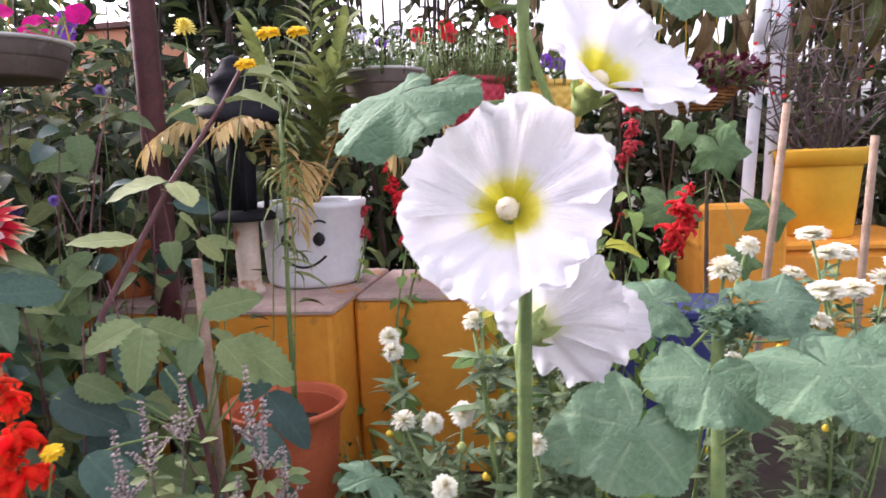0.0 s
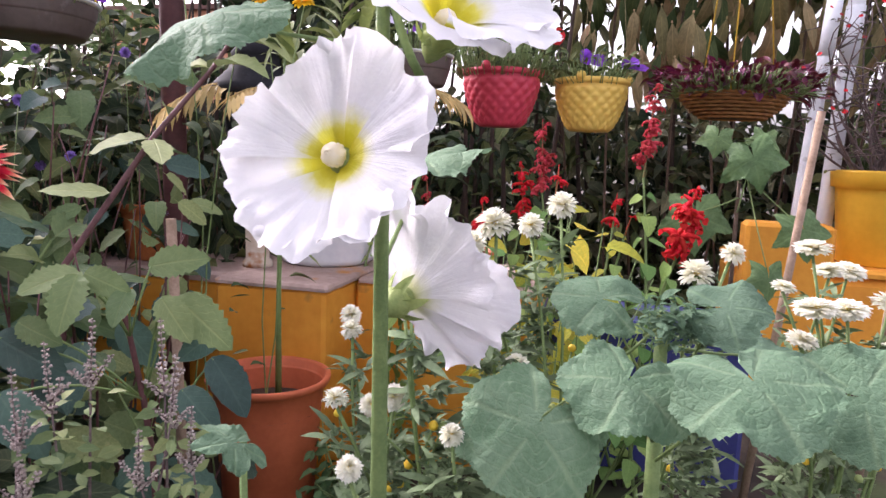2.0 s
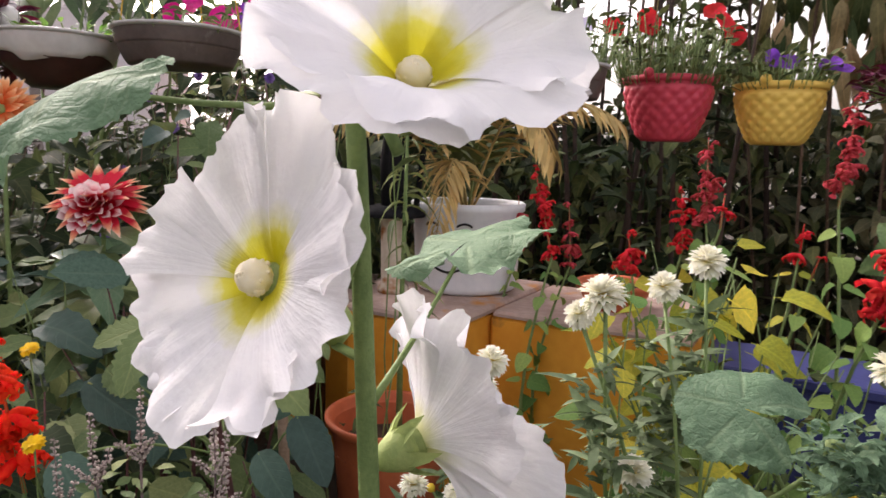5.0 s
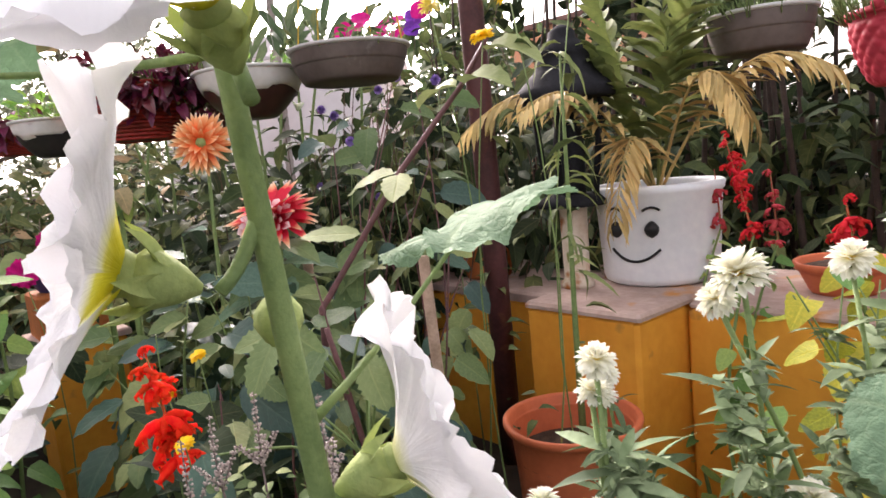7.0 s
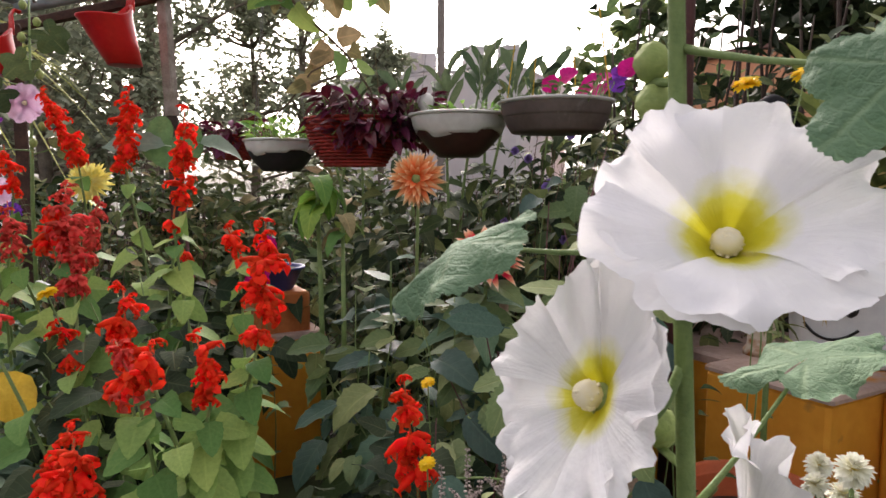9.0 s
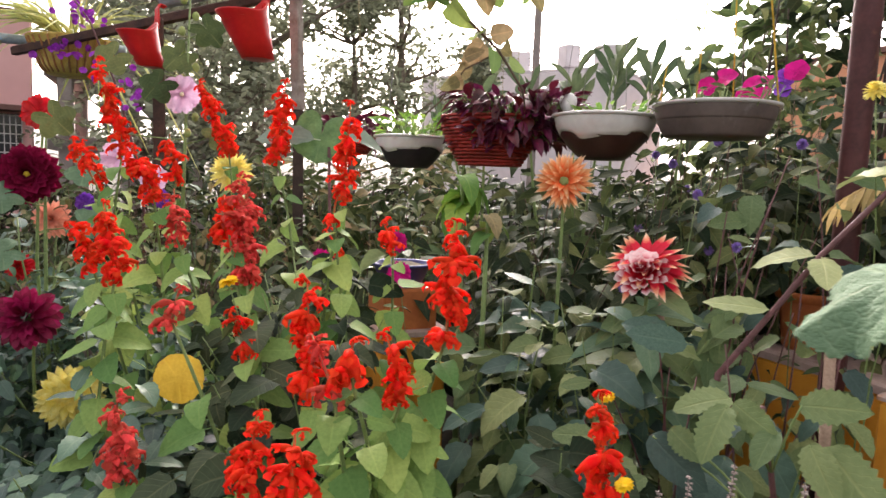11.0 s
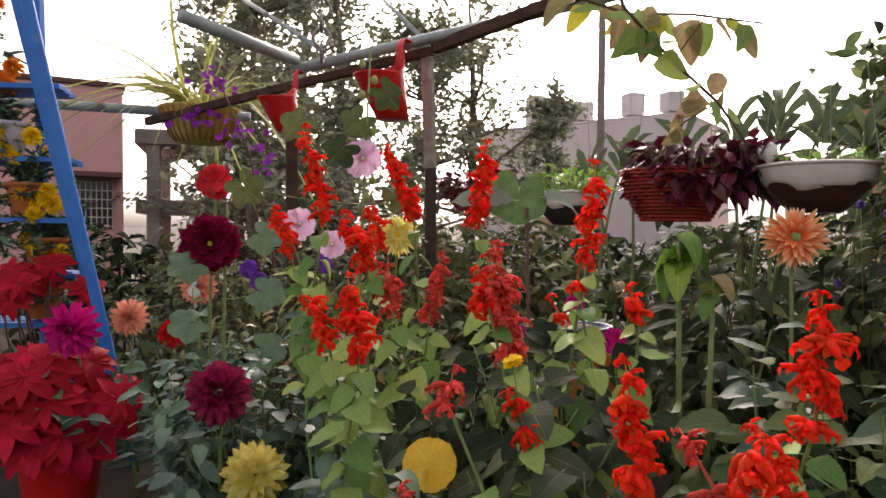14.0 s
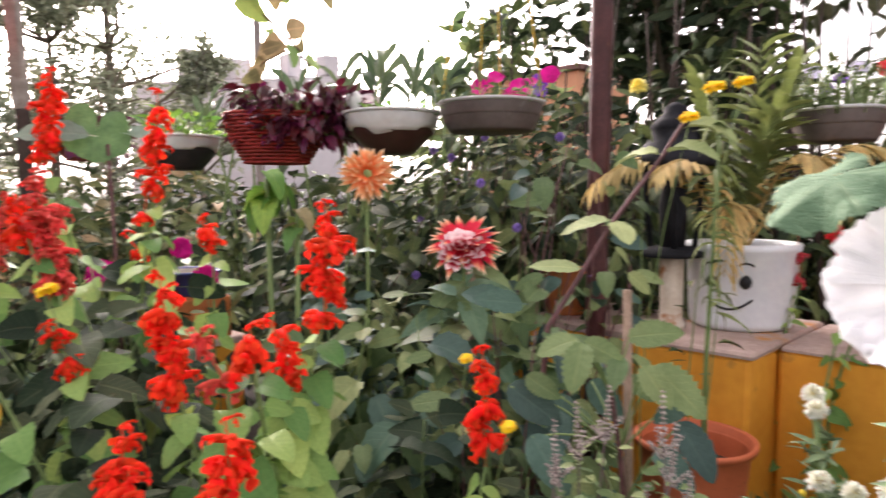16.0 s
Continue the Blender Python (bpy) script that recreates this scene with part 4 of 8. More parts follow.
for i in range(90):
    a = rnd.uniform(0, 6.283)
    leaf_piece(q, "strap", np.array(SB) + (0.05 * math.cos(a), 0.05 * math.sin(a), -0.02), (math.cos(a) * rnd.uniform(0.25, 0.9), math.sin(a) * rnd.uniform(0.25, 0.9), 0.9), rnd.uniform(0.32, 0.66), "leaf_spider", wide=0.62)
q = thing("orchid_plant", (-3.0, -0.05, GROUND), "violet flowered orchid spray on a dark stem", "flowering plant")
st1 = [(-3.02, -0.02, GROUND), (-2.98, -0.02, 1.2), (-3.02, -0.12, 1.6), (-3.10, -0.22, 1.86), (-3.12, -0.28, 1.95)]
part("stem", Build().tube(st1, [0.006, 0.006, 0.005, 0.004, 0.003], 6), M["stem_purple"], q)
for c0, n in (((-3.15, -0.25, 1.91), 24), ((-3.2, -0.32, 1.75), 22), ((-3.02, -0.14, 1.68), 16), ((-3.0, -0.08, 1.58), 12)):
    for i in range(n):
        at = np.array(c0) + (rnd.gauss(0, 0.035), rnd.gauss(0, 0.04), rnd.gauss(0, 0.035))
        d = unit((0.8, -0.2, 0.3) + 0.8 * rdir(-1, 1))
        part("bloom", Build().add(rnd.choice(RUFFLE), stand(at, np.cross(d, (0.2, 0.1, 1)), d, rnd.uniform(0.012, 0.019))), M["petal_orchid"], q)

# chain on the pipe
q = thing("chain", (-2.7, 0.18, 1.97), "steel ring chain hanging from above", "chain")
CH = (-2.55, 0.119)
for i in range(9):
    z = 1.915 + i * 0.053
    a = np.linspace(0, 2 * np.pi, 17)
    e = (0.29, 0.956) if i % 2 else (0.956, -0.29)
    w = 0.030 if i % 2 else 0.024
    part("link", Build().tube(np.stack([CH[0] + w * np.cos(a) * e[0], CH[1] + w * np.cos(a) * e[1], z + 0.034 * np.sin(a)], 1), 0.006, 6, False), M["steel_chain"], q)

# ---------------------------------------------------------------- bucket, lantern, pots on the blocks
BK = (-0.612, 1.66, 0.886)
q = thing("bucket", BK, "white plastic bucket with a painted smiling face", "bucket")
part("body", Build().add(lathe([(0.001, 0.0), (0.108, 0.0), (0.120, 0.006), (0.124, 0.018), (0.134, 0.192), (0.138, 0.195), (0.140, 0.210), (0.135, 0.214), (0.129, 0.210), (0.126, 0.16)], 56), stand(BK, (0, 1, 0))), M["bucket_white"], q)
soil_disc(q, BK, 0.127, BK[2] + 0.185)


def on_bucket(az, z, r=0.0012):
    k = 0.124 + 0.011 * (z - 0.018) / 0.207 + r
    return np.array((BK[0] + k * math.cos(az), BK[1] + k * math.sin(az), BK[2] + 0.86 * z))


az0 = math.atan2(-1.0, 0.42) - 0.26
for side in (-1, 1):
    b = Build()
    c = az0 + 0.30 * side
    b.tube([on_bucket(c, z) for z in np.linspace(0.125, 0.165, 7)], [0.003, 0.011, 0.014, 0.015, 0.014, 0.010, 0.003], 10)
    e = part("eye", b, M["black_ink"], q)
    part("eyebrow", Build().tube([on_bucket(c + 0.13 * k, 0.19 + 0.008 * (1 - k * k)) for k in np.linspace(-1, 1, 7)], 0.0028, 6), M["black_ink"], q)
part("smile", Build().tube([on_bucket(az0 + 0.42 * k, 0.066 + 0.03 * k * k) for k in np.linspace(-1, 1, 13)], 0.0032, 6), M["black_ink"], q, "black painted smile")

LN = (-0.725, 1.505)
q = thing("garden_lantern", (LN[0], LN[1], 0.886), "black garden lantern on a rusty white post", "lantern")
part("post", Build().add(lathe([(0.001, 0), (0.036, 0), (0.036, 0.012), (0.028, 0.02), (0.030, 0.17), (0.034, 0.18), (0.001, 0.18)], 20), stand((LN[0], LN[1], 0.886), (0, 1, 0))), M["rust_white"], q, "white post with rust streaks")
part("base", Build().add(lathe([(0.001, 0), (0.075, 0), (0.075, 0.012), (0.055, 0.025), (0.001, 0.025)], 24), stand((LN[0], LN[1], 1.066), (0, 1, 0))), M["black_paint"], q)
for i in range(4):
    a = 0.5 + i * math.pi / 2
    part("corner_bar", Build().tube([(LN[0] + 0.052 * math.cos(a), LN[1] + 0.052 * math.sin(a), 1.09), (LN[0] + 0.075 * math.cos(a), LN[1] + 0.075 * math.sin(a), 1.31)], 0.007, 6), M["black_paint"], q)
part("core", Build().add(lathe([(0.001, 0), (0.030, 0), (0.034, 0.10), (0.02, 0.21), (0.001, 0.21)], 16), stand((LN[0], LN[1], 1.09), (0, 1, 0))), M["black_paint"], q)
part("roof", Build().add(lathe([(0.095, 0.0), (0.105, 0.004), (0.108, 0.018), (0.098, 0.030), (0.066, 0.062), (0.055, 0.085), (0.058, 0.092), (0.06, 0.10), (0.044, 0.118), (0.030, 0.130), (0.028, 0.145), (0.014, 0.155), (0.001, 0.16)], 32), stand((LN[0], LN[1], 1.290), (0, 1, 0))), M["black_paint"], q)


def flowerpot(c, r, h, material, label, name="flower_pot", soil=True, taper=0.72, rim=0.16):
    q = thing(name, c, label, "flower pot", "flower pots")
    z1 = h * (1 - rim)
    prof = [(0.001, 0), (r * taper * 0.94, 0), (r * taper, 0.006), (r * 0.90, z1 - 0.004), (r * 0.905, z1), (r * 1.0, z1 + 0.003), (r * 1.03, h - 0.008), (r * 1.03, h - 0.002), (r * 0.99, h), (r * 0.93, h - 0.004), (r * 0.87, h * 0.72)]
    part("body", Build().add(lathe(prof, 48), stand(c, (0, 1, 0))), M[material], q)
    if soil:
        soil_disc(q, c, r * 0.885, c[2] + h * 0.76)
    return q


flowerpot((-0.530, 1.215, GROUND), 0.118, 0.278, "terracotta", "terracotta red plastic flower pot with thin plant", taper=0.75, rim=0.07)
flowerpot((-1.10, 1.60, 0.866), 0.085, 0.15, "terracotta_orange", "small orange terracotta pot on the wall")
flowerpot((-0.25, 1.69, 0.880), 0.085, 0.06, "terracotta", "low dull pink pot behind the salvia", rim=0.3)
flowerpot((0.99, 2.70, 0.846), 0.155, 0.325, "pot_yellow", "large round yellow plastic flower pot", taper=0.74, rim=0.19)
flowerpot((-2.33, -0.68, GROUND), 0.13, 0.20, "plastic_red", "bright red plastic pot of the poinsettia", taper=0.75)

q = thing("blue_bowl", (-1.675, 0.685, 0.962), "small dark blue plastic bowl on the pier", "bowl")
part("bowl", Build().add(lathe([(0.001, 0), (0.050, 0), (0.056, 0.006), (0.080, 0.058), (0.088, 0.060), (0.088, 0.066), (0.078, 0.066), (0.060, 0.02)], 36), stand((-1.675, 0.685, 0.962), (0, 1, 0))), M["trough_blue"], q)
soil_disc(q, (-1.675, 0.685), 0.074, 1.018)
q = thing("planter_trough", (0.08, 1.68, GROUND), "dark blue plastic planter trough", "planter")
part("body", Build().add(box(-0.03, 1.60, GROUND, 0.42, 1.78, 0.80, 0.01)), M["trough_blue"], q, smooth=False)
part("lip", Build().add(box(-0.045, 1.585, 0.80, 0.435, 1.795, 0.818, 0.004)), M["trough_blue"], q, smooth=False)

# sticks
for a, b_, r in (((0.40, 1.46, GROUND), (0.47, 1.461, 1.276), 0.0085), ((0.60, 1.46, GROUND), (0.631, 1.45, 1.205), 0.0085), ((-0.515, 0.93, GROUND), (-0.52, 0.91, 1.062), 0.0085), ((-0.89, 0.95, GROUND), (-0.90, 0.94, 1.06), 0.010)):
    solid("garden_stake", Build().tube([a, b_], [r, r * 0.92], 8), M["wood_stick"], "pale wooden stake pushed into the soil", "stake", "stakes", smooth=True)

# ---------------------------------------------------------------- hollyhock


def holly_petal(seed, nu=18, nv=42, cup=0.42, spread=1.05, fold=0.0, raise_=0.0):
    """A broad petal with a ruffled margin, from the flower's heart along +y, one long, cupped towards +z; fold bends both sides up."""
    r = random.Random(seed)
    ph, lift, twist = r.uniform(0, 60), r.uniform(-0.07, 0.07) + raise_, r.uniform(0.03, 0.10)
    dent = r.uniform(-0.6, 0.6)
    crepe = lambda x, y, k: noise.noise(Vector((x, y, ph + k)))
    v, uv, f = [], [], []
    for i in range(nu + 1):
        s = 0.04 + 0.96 * i / nu
        half = spread * (0.72 + 0.06 * s)
        for j in range(nv + 1):
            t = 2 * j / nv - 1
            edge = 1 - 0.10 * abs(t) ** 3 + 0.10 * crepe(t * 1.6, 0, 1) + 0.10 * crepe(t * 4.0, 0, 2) + 0.05 * crepe(t * 11, 0, 3) - 0.11 * math.exp(-(((t - dent) / 0.10) ** 2))
            rad = s * (1 + (edge - 1) * s**3)
            a = t * half
            z = cup * (rad**0.8) * (1.0 - 0.30 * rad) + (twist * t + lift) * rad + fold * t * t * s
            z += 0.17 * s**2 * crepe(t * 1.3, s * 1.1, 5) + 0.09 * s**2 * crepe(t * 3.0, s * 1.6, 6) + 0.012 * s * crepe(t * 9, s * 2.0, 7) + 0.17 * s**5 * crepe(t * 4.5, s * 3, 8) + 0.06 * s**8 * crepe(t * 12, s * 4, 9)
            v.append((rad * math.sin(a), rad * math.cos(a), z))
            uv.append((s * (1 + 0.28 * t * t), 0.5 + 0.5 * t))
    k = nv + 1
    for i in range(nu):
        for j in range(nv):
            f.append((i * k + j, i * k + j + 1, (i + 1) * k + j + 1, (i + 1) * k + j))
    return np.array(v), f, np.array(uv)


def holly_flower(parent, heart, face, size, seed, turn=0.0, material="petal_white", cup=0.42, spread=1.05, folded=None, detail=(18, 42)):
    """folded: the number of one petal that is folded forward along its middle."""
    face = unit(face)
    side = unit(np.cross(face, (0.13, 0.21, 1.0)))
    up = np.cross(side, face)
    fl = None
    for i in range(5):
        a = turn + i * 2 * math.pi / 5
        ahead = side * math.cos(a) + up * math.sin(a)
        m = stand(np.asarray(heart) + face * 0.0012 * (i % 3), ahead, face, size * (0.96 + 0.08 * ((seed * 7 + i * 3) % 5) / 4))
        bent = {"fold": 0.26, "raise_": 0.0, "spread": spread} if i == folded else {"spread": spread}
        b = Build().add(holly_petal(seed * 10 + i, *detail, cup=cup, **bent), m)
        if fl is None:
            fl = part("flower", Build().add(lathe([(0.001, 0), (0.10, 0.02), (0.13, 0.10), (0.04, 0.16), (0.001, 0.16)], 16), stand(heart, side, face, size)), M["calyx"], parent, "pale green flower heart")
        part("petal", b, M[material], fl)
    bumps = Build().add(lathe([(0.045, 0.0), (0.05, 0.10), (0.085, 0.14), (0.108, 0.20), (0.10, 0.26), (0.065, 0.305), (0.001, 0.32)], 20, lambda a, s: 0.008 * np.sin(a * 9) * np.sin(s * 30)), stand(heart, side, face, size))
    grain = lathe([(0.001, -1), (0.8, -0.5), (1.0, 0.0), (0.8, 0.5), (0.001, 1)], 5)
    knob = random.Random(seed)
    for i in range(46):
        az, k = knob.uniform(0, 6.283), knob.uniform(0.12, 1.0)
        r_, z_ = 0.104 * math.sin(min(1.0, 1.35 * (1.08 - k)) * 1.57) , 0.15 + 0.165 * k
        bumps.add(grain, stand(np.asarray(heart) + (side * math.cos(az) * r_ + up * math.sin(az) * r_ + face * z_) * size, side, face, size * 0.016))
    part("pistil", bumps, M["pistil"], fl, "cream knobbed pistil")
    cal = Build()
    for i in range(6):
        a = i * math.pi / 3
        cal.add(blade("ovate", 0.62, 5, -0.35, -0.5), stand(np.asarray(heart) - face * size * 0.10, side * math.cos(a) + up * math.sin(a) + face * 0.35, face, size * 0.36))
    cal.add(lathe([(0.03, -0.30), (0.10, -0.2), (0.17, -0.05), (0.15, 0.02), (0.10, 0.06)], 14), stand(heart, side, face, size))
    part("calyx", cal, M["calyx"], fl, "pale green pointed calyx")
    return fl


def palmate(seed, rings=18, seg=240, lobes=5, cup=0.12, notch=0.6, wave=0.09, lobe=0.22, sharp=False):
    """A round lobed, toothed and puckered leaf about the origin, radius one; its stalk joins at the notch on -y."""
    r = random.Random(seed)
    ph = r.uniform(0, 60)
    v, uv, f = [(0, 0, 0)], [(0, 0.7)], []
    pucker = lambda x, y, k: noise.noise(Vector((x, y, ph + k)))
    for i in range(1, rings + 1):
        s = i / rings
        for j in range(seg + 1):
            a = (j / seg * 2 - 1) * (math.pi - (0.10 if notch else 0.0))
            tooth = abs((a * 11.5 + 1.6 * pucker(a * 2, 0, 3)) % 1.0 - 0.5) * 2
            saw = 0.038 * (tooth - 0.5) + 0.07 * pucker(math.cos(a) * 1.4, math.sin(a) * 1.4, 1) + 0.05 * pucker(math.cos(a) * 4, math.sin(a) * 4, 2)
            lob = 1 - lobe + lobe * ((1 - abs(math.sin(a * lobes / 2))) if sharp else abs(math.cos(a * lobes / 2)) ** 0.8)
            back = 1 - notch * max(0.0, (abs(a) - 2.5) / 0.6) ** 1.5
            rad = s * (1 + (lob * back + saw * s**3 - 1) * s**1.3)
            x, y = rad * math.sin(a), rad * math.cos(a)
            near = abs((a * lobes / (2 * math.pi) + 0.5) % 1.0 - 0.5) * 2
            z = -cup * rad * rad + wave * s * s * math.sin(a * lobes + ph) * 0.6 + 0.16 * s * s * pucker(x * 1.3, y * 1.3, 5)
            z += 0.09 * s**2 * pucker(x * 3.5, y * 3.5, 6) + 0.026 * s * pucker(x * 9, y * 9, 7) + 0.012 * s * pucker(x * 20, y * 20, 9) + 0.02 * s * (min(near, 0.3) - 0.15) + 0.06 * s**6 * pucker(a * 5, 0, 8)
            v.append((x, y, z))
            # veins fan from the stalk
            off = 0.5 * max(near * (0.25 + 0.75 * s), 0.0 if s > 0.2 else 0.2)
            uv.append((0.85 * s, 0.5 + off))
    k = seg + 1
    for j in range(seg):
        f.append((1 + j, 0, 2 + j))
    for i in range(rings - 1):
        for j in range(seg):
            q = 1 + i * k + j
            f.append((q, q + 1, q + k + 1, q + k))
    return np.array(v, float), f, np.array(uv, float)


def holly_leaf(parent, centre, ahead, normal, size, seed, stalk_from=None, material="leaf_holly", **kw):
    leaf = part("leaf", Build().add(palmate(seed, **kw), stand(centre, ahead, normal, size)), M[material], parent)
    if stalk_from is not None:
        part("leaf_stalk", Build().tube(bowed(stalk_from, np.asarray(centre, float) - unit(ahead) * size * 0.12 - unit(normal) * size * 0.06, 0.06, 6, (0, 0, -1)), [0.0022, 0.0018, 0.0015, 0.0013, 0.0012, 0.0012], 6), M["stem_green"], parent)
    return leaf


q = thing("hollyhock", (-0.035, 0.515, GROUND), "tall hollyhock with large white open flowers", "hollyhock", "hollyhocks")
ST = [(-0.035, 0.515, GROUND), (-0.03, 0.487, 0.72), (-0.022, 0.460, 0.97), (-0.019, 0.448, 1.08), (-0.016, 0.437, 1.18), (-0.015, 0.427, 1.28), (-0.012, 0.416, 1.40), (-0.010, 0.405, 1.52)]
part("stem", Build().tube(ST, [0.0074, 0.0066, 0.0055, 0.0048, 0.0043, 0.0040, 0.0035, 0.003], 14), M["stem_green"], q)
FA, NA = np.array((-0.026, 0.382, 1.170)), unit((-0.21, -0.91, 0.36))
FB, NB = np.array((0.030, 0.405, 1.242)), unit((0.52, -0.56, 0.72))
FC, NC = np.array((-0.020, 0.466, 1.070)), unit((0.48, 0.74, 0.28))
holly_flower(q, FA - NA * 0.018, NA, 0.061, 3, 0.75, cup=0.54, spread=1.36, folded=0)
holly_flower(q, FB - NB * 0.015, NB, 0.0535, 5, 0.15, cup=0.95, spread=1.38)
holly_flower(q, FC + NC * 0.010, NC, 0.066, 8, 0.9, "petal_shaded", cup=0.62, spread=1.25)
for a, c in ((ST[4], FA - NA * 0.042), (ST[5], FB - NB * 0.042), ((-0.021, 0.455, 1.02), FC - NC * 0.010)):
    part("flower_stalk", Build().tube(bowed(a, c, 0.25, 6, (0, 0, -1)), 0.0026, 8), M["stem_green"], q)
holly_leaf(q, (-0.078, 0.352, 1.232), (-0.6, -0.55, -0.45), (-0.25, -0.55, 0.75), 0.044, 1, (-0.016, 0.432, 1.232), cup=0.30, lobe=0.30, wave=0.20)
holly_leaf(q, (-0.020, 0.540, 1.166), (0.1, 0.8, 0.25), (-0.26, -0.36, 1), 0.047, 2, (-0.02, 0.45, 1.10), cup=0.10, wave=0.16)
holly_leaf(q, (0.083, 0.418, 1.298), (-0.35, -0.5, -0.55), (0.25, -0.75, 0.55), 0.035, 3, (-0.012, 0.425, 1.32), cup=0.2, lobe=0.32)
for c, r in (((-0.036, 0.432, 1.318), 0.009), ((-0.034, 0.432, 1.299), 0.009), ((0.006, 0.41, 1.37), 0.009), ((-0.03, 0.40, 1.42), 0.010), ((0.0, 0.40, 1.47), 0.009), ((-0.042, 0.452, 1.135), 0.010), ((-0.018, 0.40, 1.53), 0.009)):
    bu = part("bud", Build().add(lathe([(0.001, -1.1), (0.5, -0.9), (0.95, -0.2), (0.9, 0.35), (0.5, 0.9), (0.001, 1.15)], 12, lambda a, s: 0.08 * np.sin(a * 5)), stand(c, (0.1, 1, 0), (0.1, -0.2, 1), r)), M["calyx"], q)
    part("flower_stalk", Build().tube([(-0.015, 0.43 - (c[2] - 1.28) * 0.09, c[2] - 0.012), (c[0], c[1], c[2] - r)], 0.0022, 6), M["stem_green"], q)

# young hollyhock with broad leaves
q = thing("hollyhock", (0.17, 0.70, GROUND), "young hollyhock of broad grey green lobed leaves", "hollyhock", "hollyhocks")
part("stem", Build().tube([(0.17, 0.70, GROUND), (0.172, 0.71, 0.8), (0.169, 0.716, 1.03)], [0.010, 0.008, 0.006], 10), M["stem_green"], q)
for i, (c, ahead, nrm, s) in enumerate((
        ((0.229, 0.590, 1.010), (0.35, -0.75, -0.25), (0.0, -0.50, 0.80), 0.066),
        ((0.139, 0.618, 0.990), (-0.3, -0.8, -0.35), (0.0, -0.62, 0.75), 0.060),
        ((0.222, 0.713, 1.040), (0.9, -0.2, 0.1), (-0.1, -0.55, 0.8), 0.044),
        ((0.110, 0.739, 1.033), (-0.9, 0.1, 0.1), (-0.1, -0.5, 0.85), 0.050),
        ((0.070, 0.573, 0.958), (-0.4, -0.6, -0.5), (0.2, -0.75, 0.6), 0.060),
        ((0.320, 0.645, 0.990), (0.9, -0.3, 0.0), (-0.2, -0.6, 0.7), 0.058),
        ((0.280, 0.80, 0.98), (0.7, 0.5, 0.0), (0.0, -0.3, 0.9), 0.055),
        ((0.03, 0.69, 0.90), (-0.9, -0.1, -0.2), (-0.2, -0.3, 0.9), 0.055))):
    holly_leaf(q, c, ahead, nrm, s, 20 + i, (0.17, 0.712, 0.88 + 0.02 * i), cup=0.16, wave=0.08, lobe=0.13, notch=0.75)
b = Build()
for i in range(190):
    one_leaf(b, "oblong" if i % 3 else "small", np.array((0.175, 0.700, 1.020)) + 0.030 * rdir(-0.7, 1) * rnd.random() ** 0.4, rdir(-0.1, 1), rnd.uniform(0.009, 0.019))
part("woolly_bud", b, M["leaf_holly"], q, "woolly cluster of green buds")
q = thing("hollyhock", (-0.145, 0.50, GROUND), "low hollyhock leaf on a thin stalk", "hollyhock", "hollyhocks")
part("stem", Build().tube([(-0.145, 0.50, GROUND), (-0.14, 0.485, 0.95)], 0.003, 6), M["stem_green"], q)
holly_leaf(q, (-0.140, 0.473, 0.955), (-0.3, -0.6, 0.2), (0, -0.6, 0.8), 0.030, 41, cup=0.2, lobe=0.4)

q = thing("lobed_leaf_plant", (0.40, 1.81, GROUND), "plant with drooping five lobed green leaves", "plant")
part("stem", Build().tube([(0.40, 1.81, GROUND), (0.395, 1.80, 0.9), (0.39, 1.79, 1.22)], [0.007, 0.006, 0.004], 8), M["stem_brown"], q)
for i, (x, y, z, sz) in enumerate(((0.411, 1.750, 1.190, 0.082), (0.300, 1.800, 1.045, 0.095), (0.335, 1.790, 1.235, 0.050), (0.52, 1.700, 1.035, 0.070), (0.455, 1.68, 0.925, 0.055), (0.44, 1.80, 1.235, 0.045))):
    holly_leaf(q, (x, y, z), (0.25 - 0.2 * (i % 3), -0.35, -0.8), (0.05 * (i - 2), -0.85, 0.45), sz, 90 + i, (0.393, 1.79, 1.06 + 0.035 * i), lobe=0.36, cup=0.42, notch=0.4, sharp=True, material="leaf_lobed")

# ---------------------------------------------------------------- salvia


def floret(seed):
    """A salvia flower along +y, one long: a fat ribbed calyx and a short hooded tube with drooping lips."""
    r = random.Random(seed)
    b = Build()
    bend = r.uniform(-0.5, -0.1)
    b.tube([(0, 0, 0), (0, 0.16, 0.03), (0, 0.36, 0.03), (0, 0.56, bend * 0.2)], [0.05, 0.14, 0.17, 0.16], 6, False)
    b.tube([(0, 0.30, 0.02), (0, 0.62, 0.03 + bend * 0.25), (0, 0.92, bend * 0.6)], [0.10, 0.13, 0.07], 5)
    for e in (-1, 1):
        b.add(blade("ovate", 1.1, 3, 0.2, 0.4), stand((0, 0.50, -0.03), (0.75 * e, 0.55, -0.45 + r.uniform(-0.2, 0.2)), (0.2 * e, 0.5, 0.7), 0.42))
    b.add(blade("round", 1.0, 3, 0.2, 0.5), stand((0, 0.80, bend * 0.5), (r.uniform(-0.3, 0.3), 0.4, -0.8), (0, 0.8, 0.5), 0.40))
    return np.concatenate(b.v), b.f, np.concatenate(b.uv)


FLORETS = [floret(i) for i in range(8)]


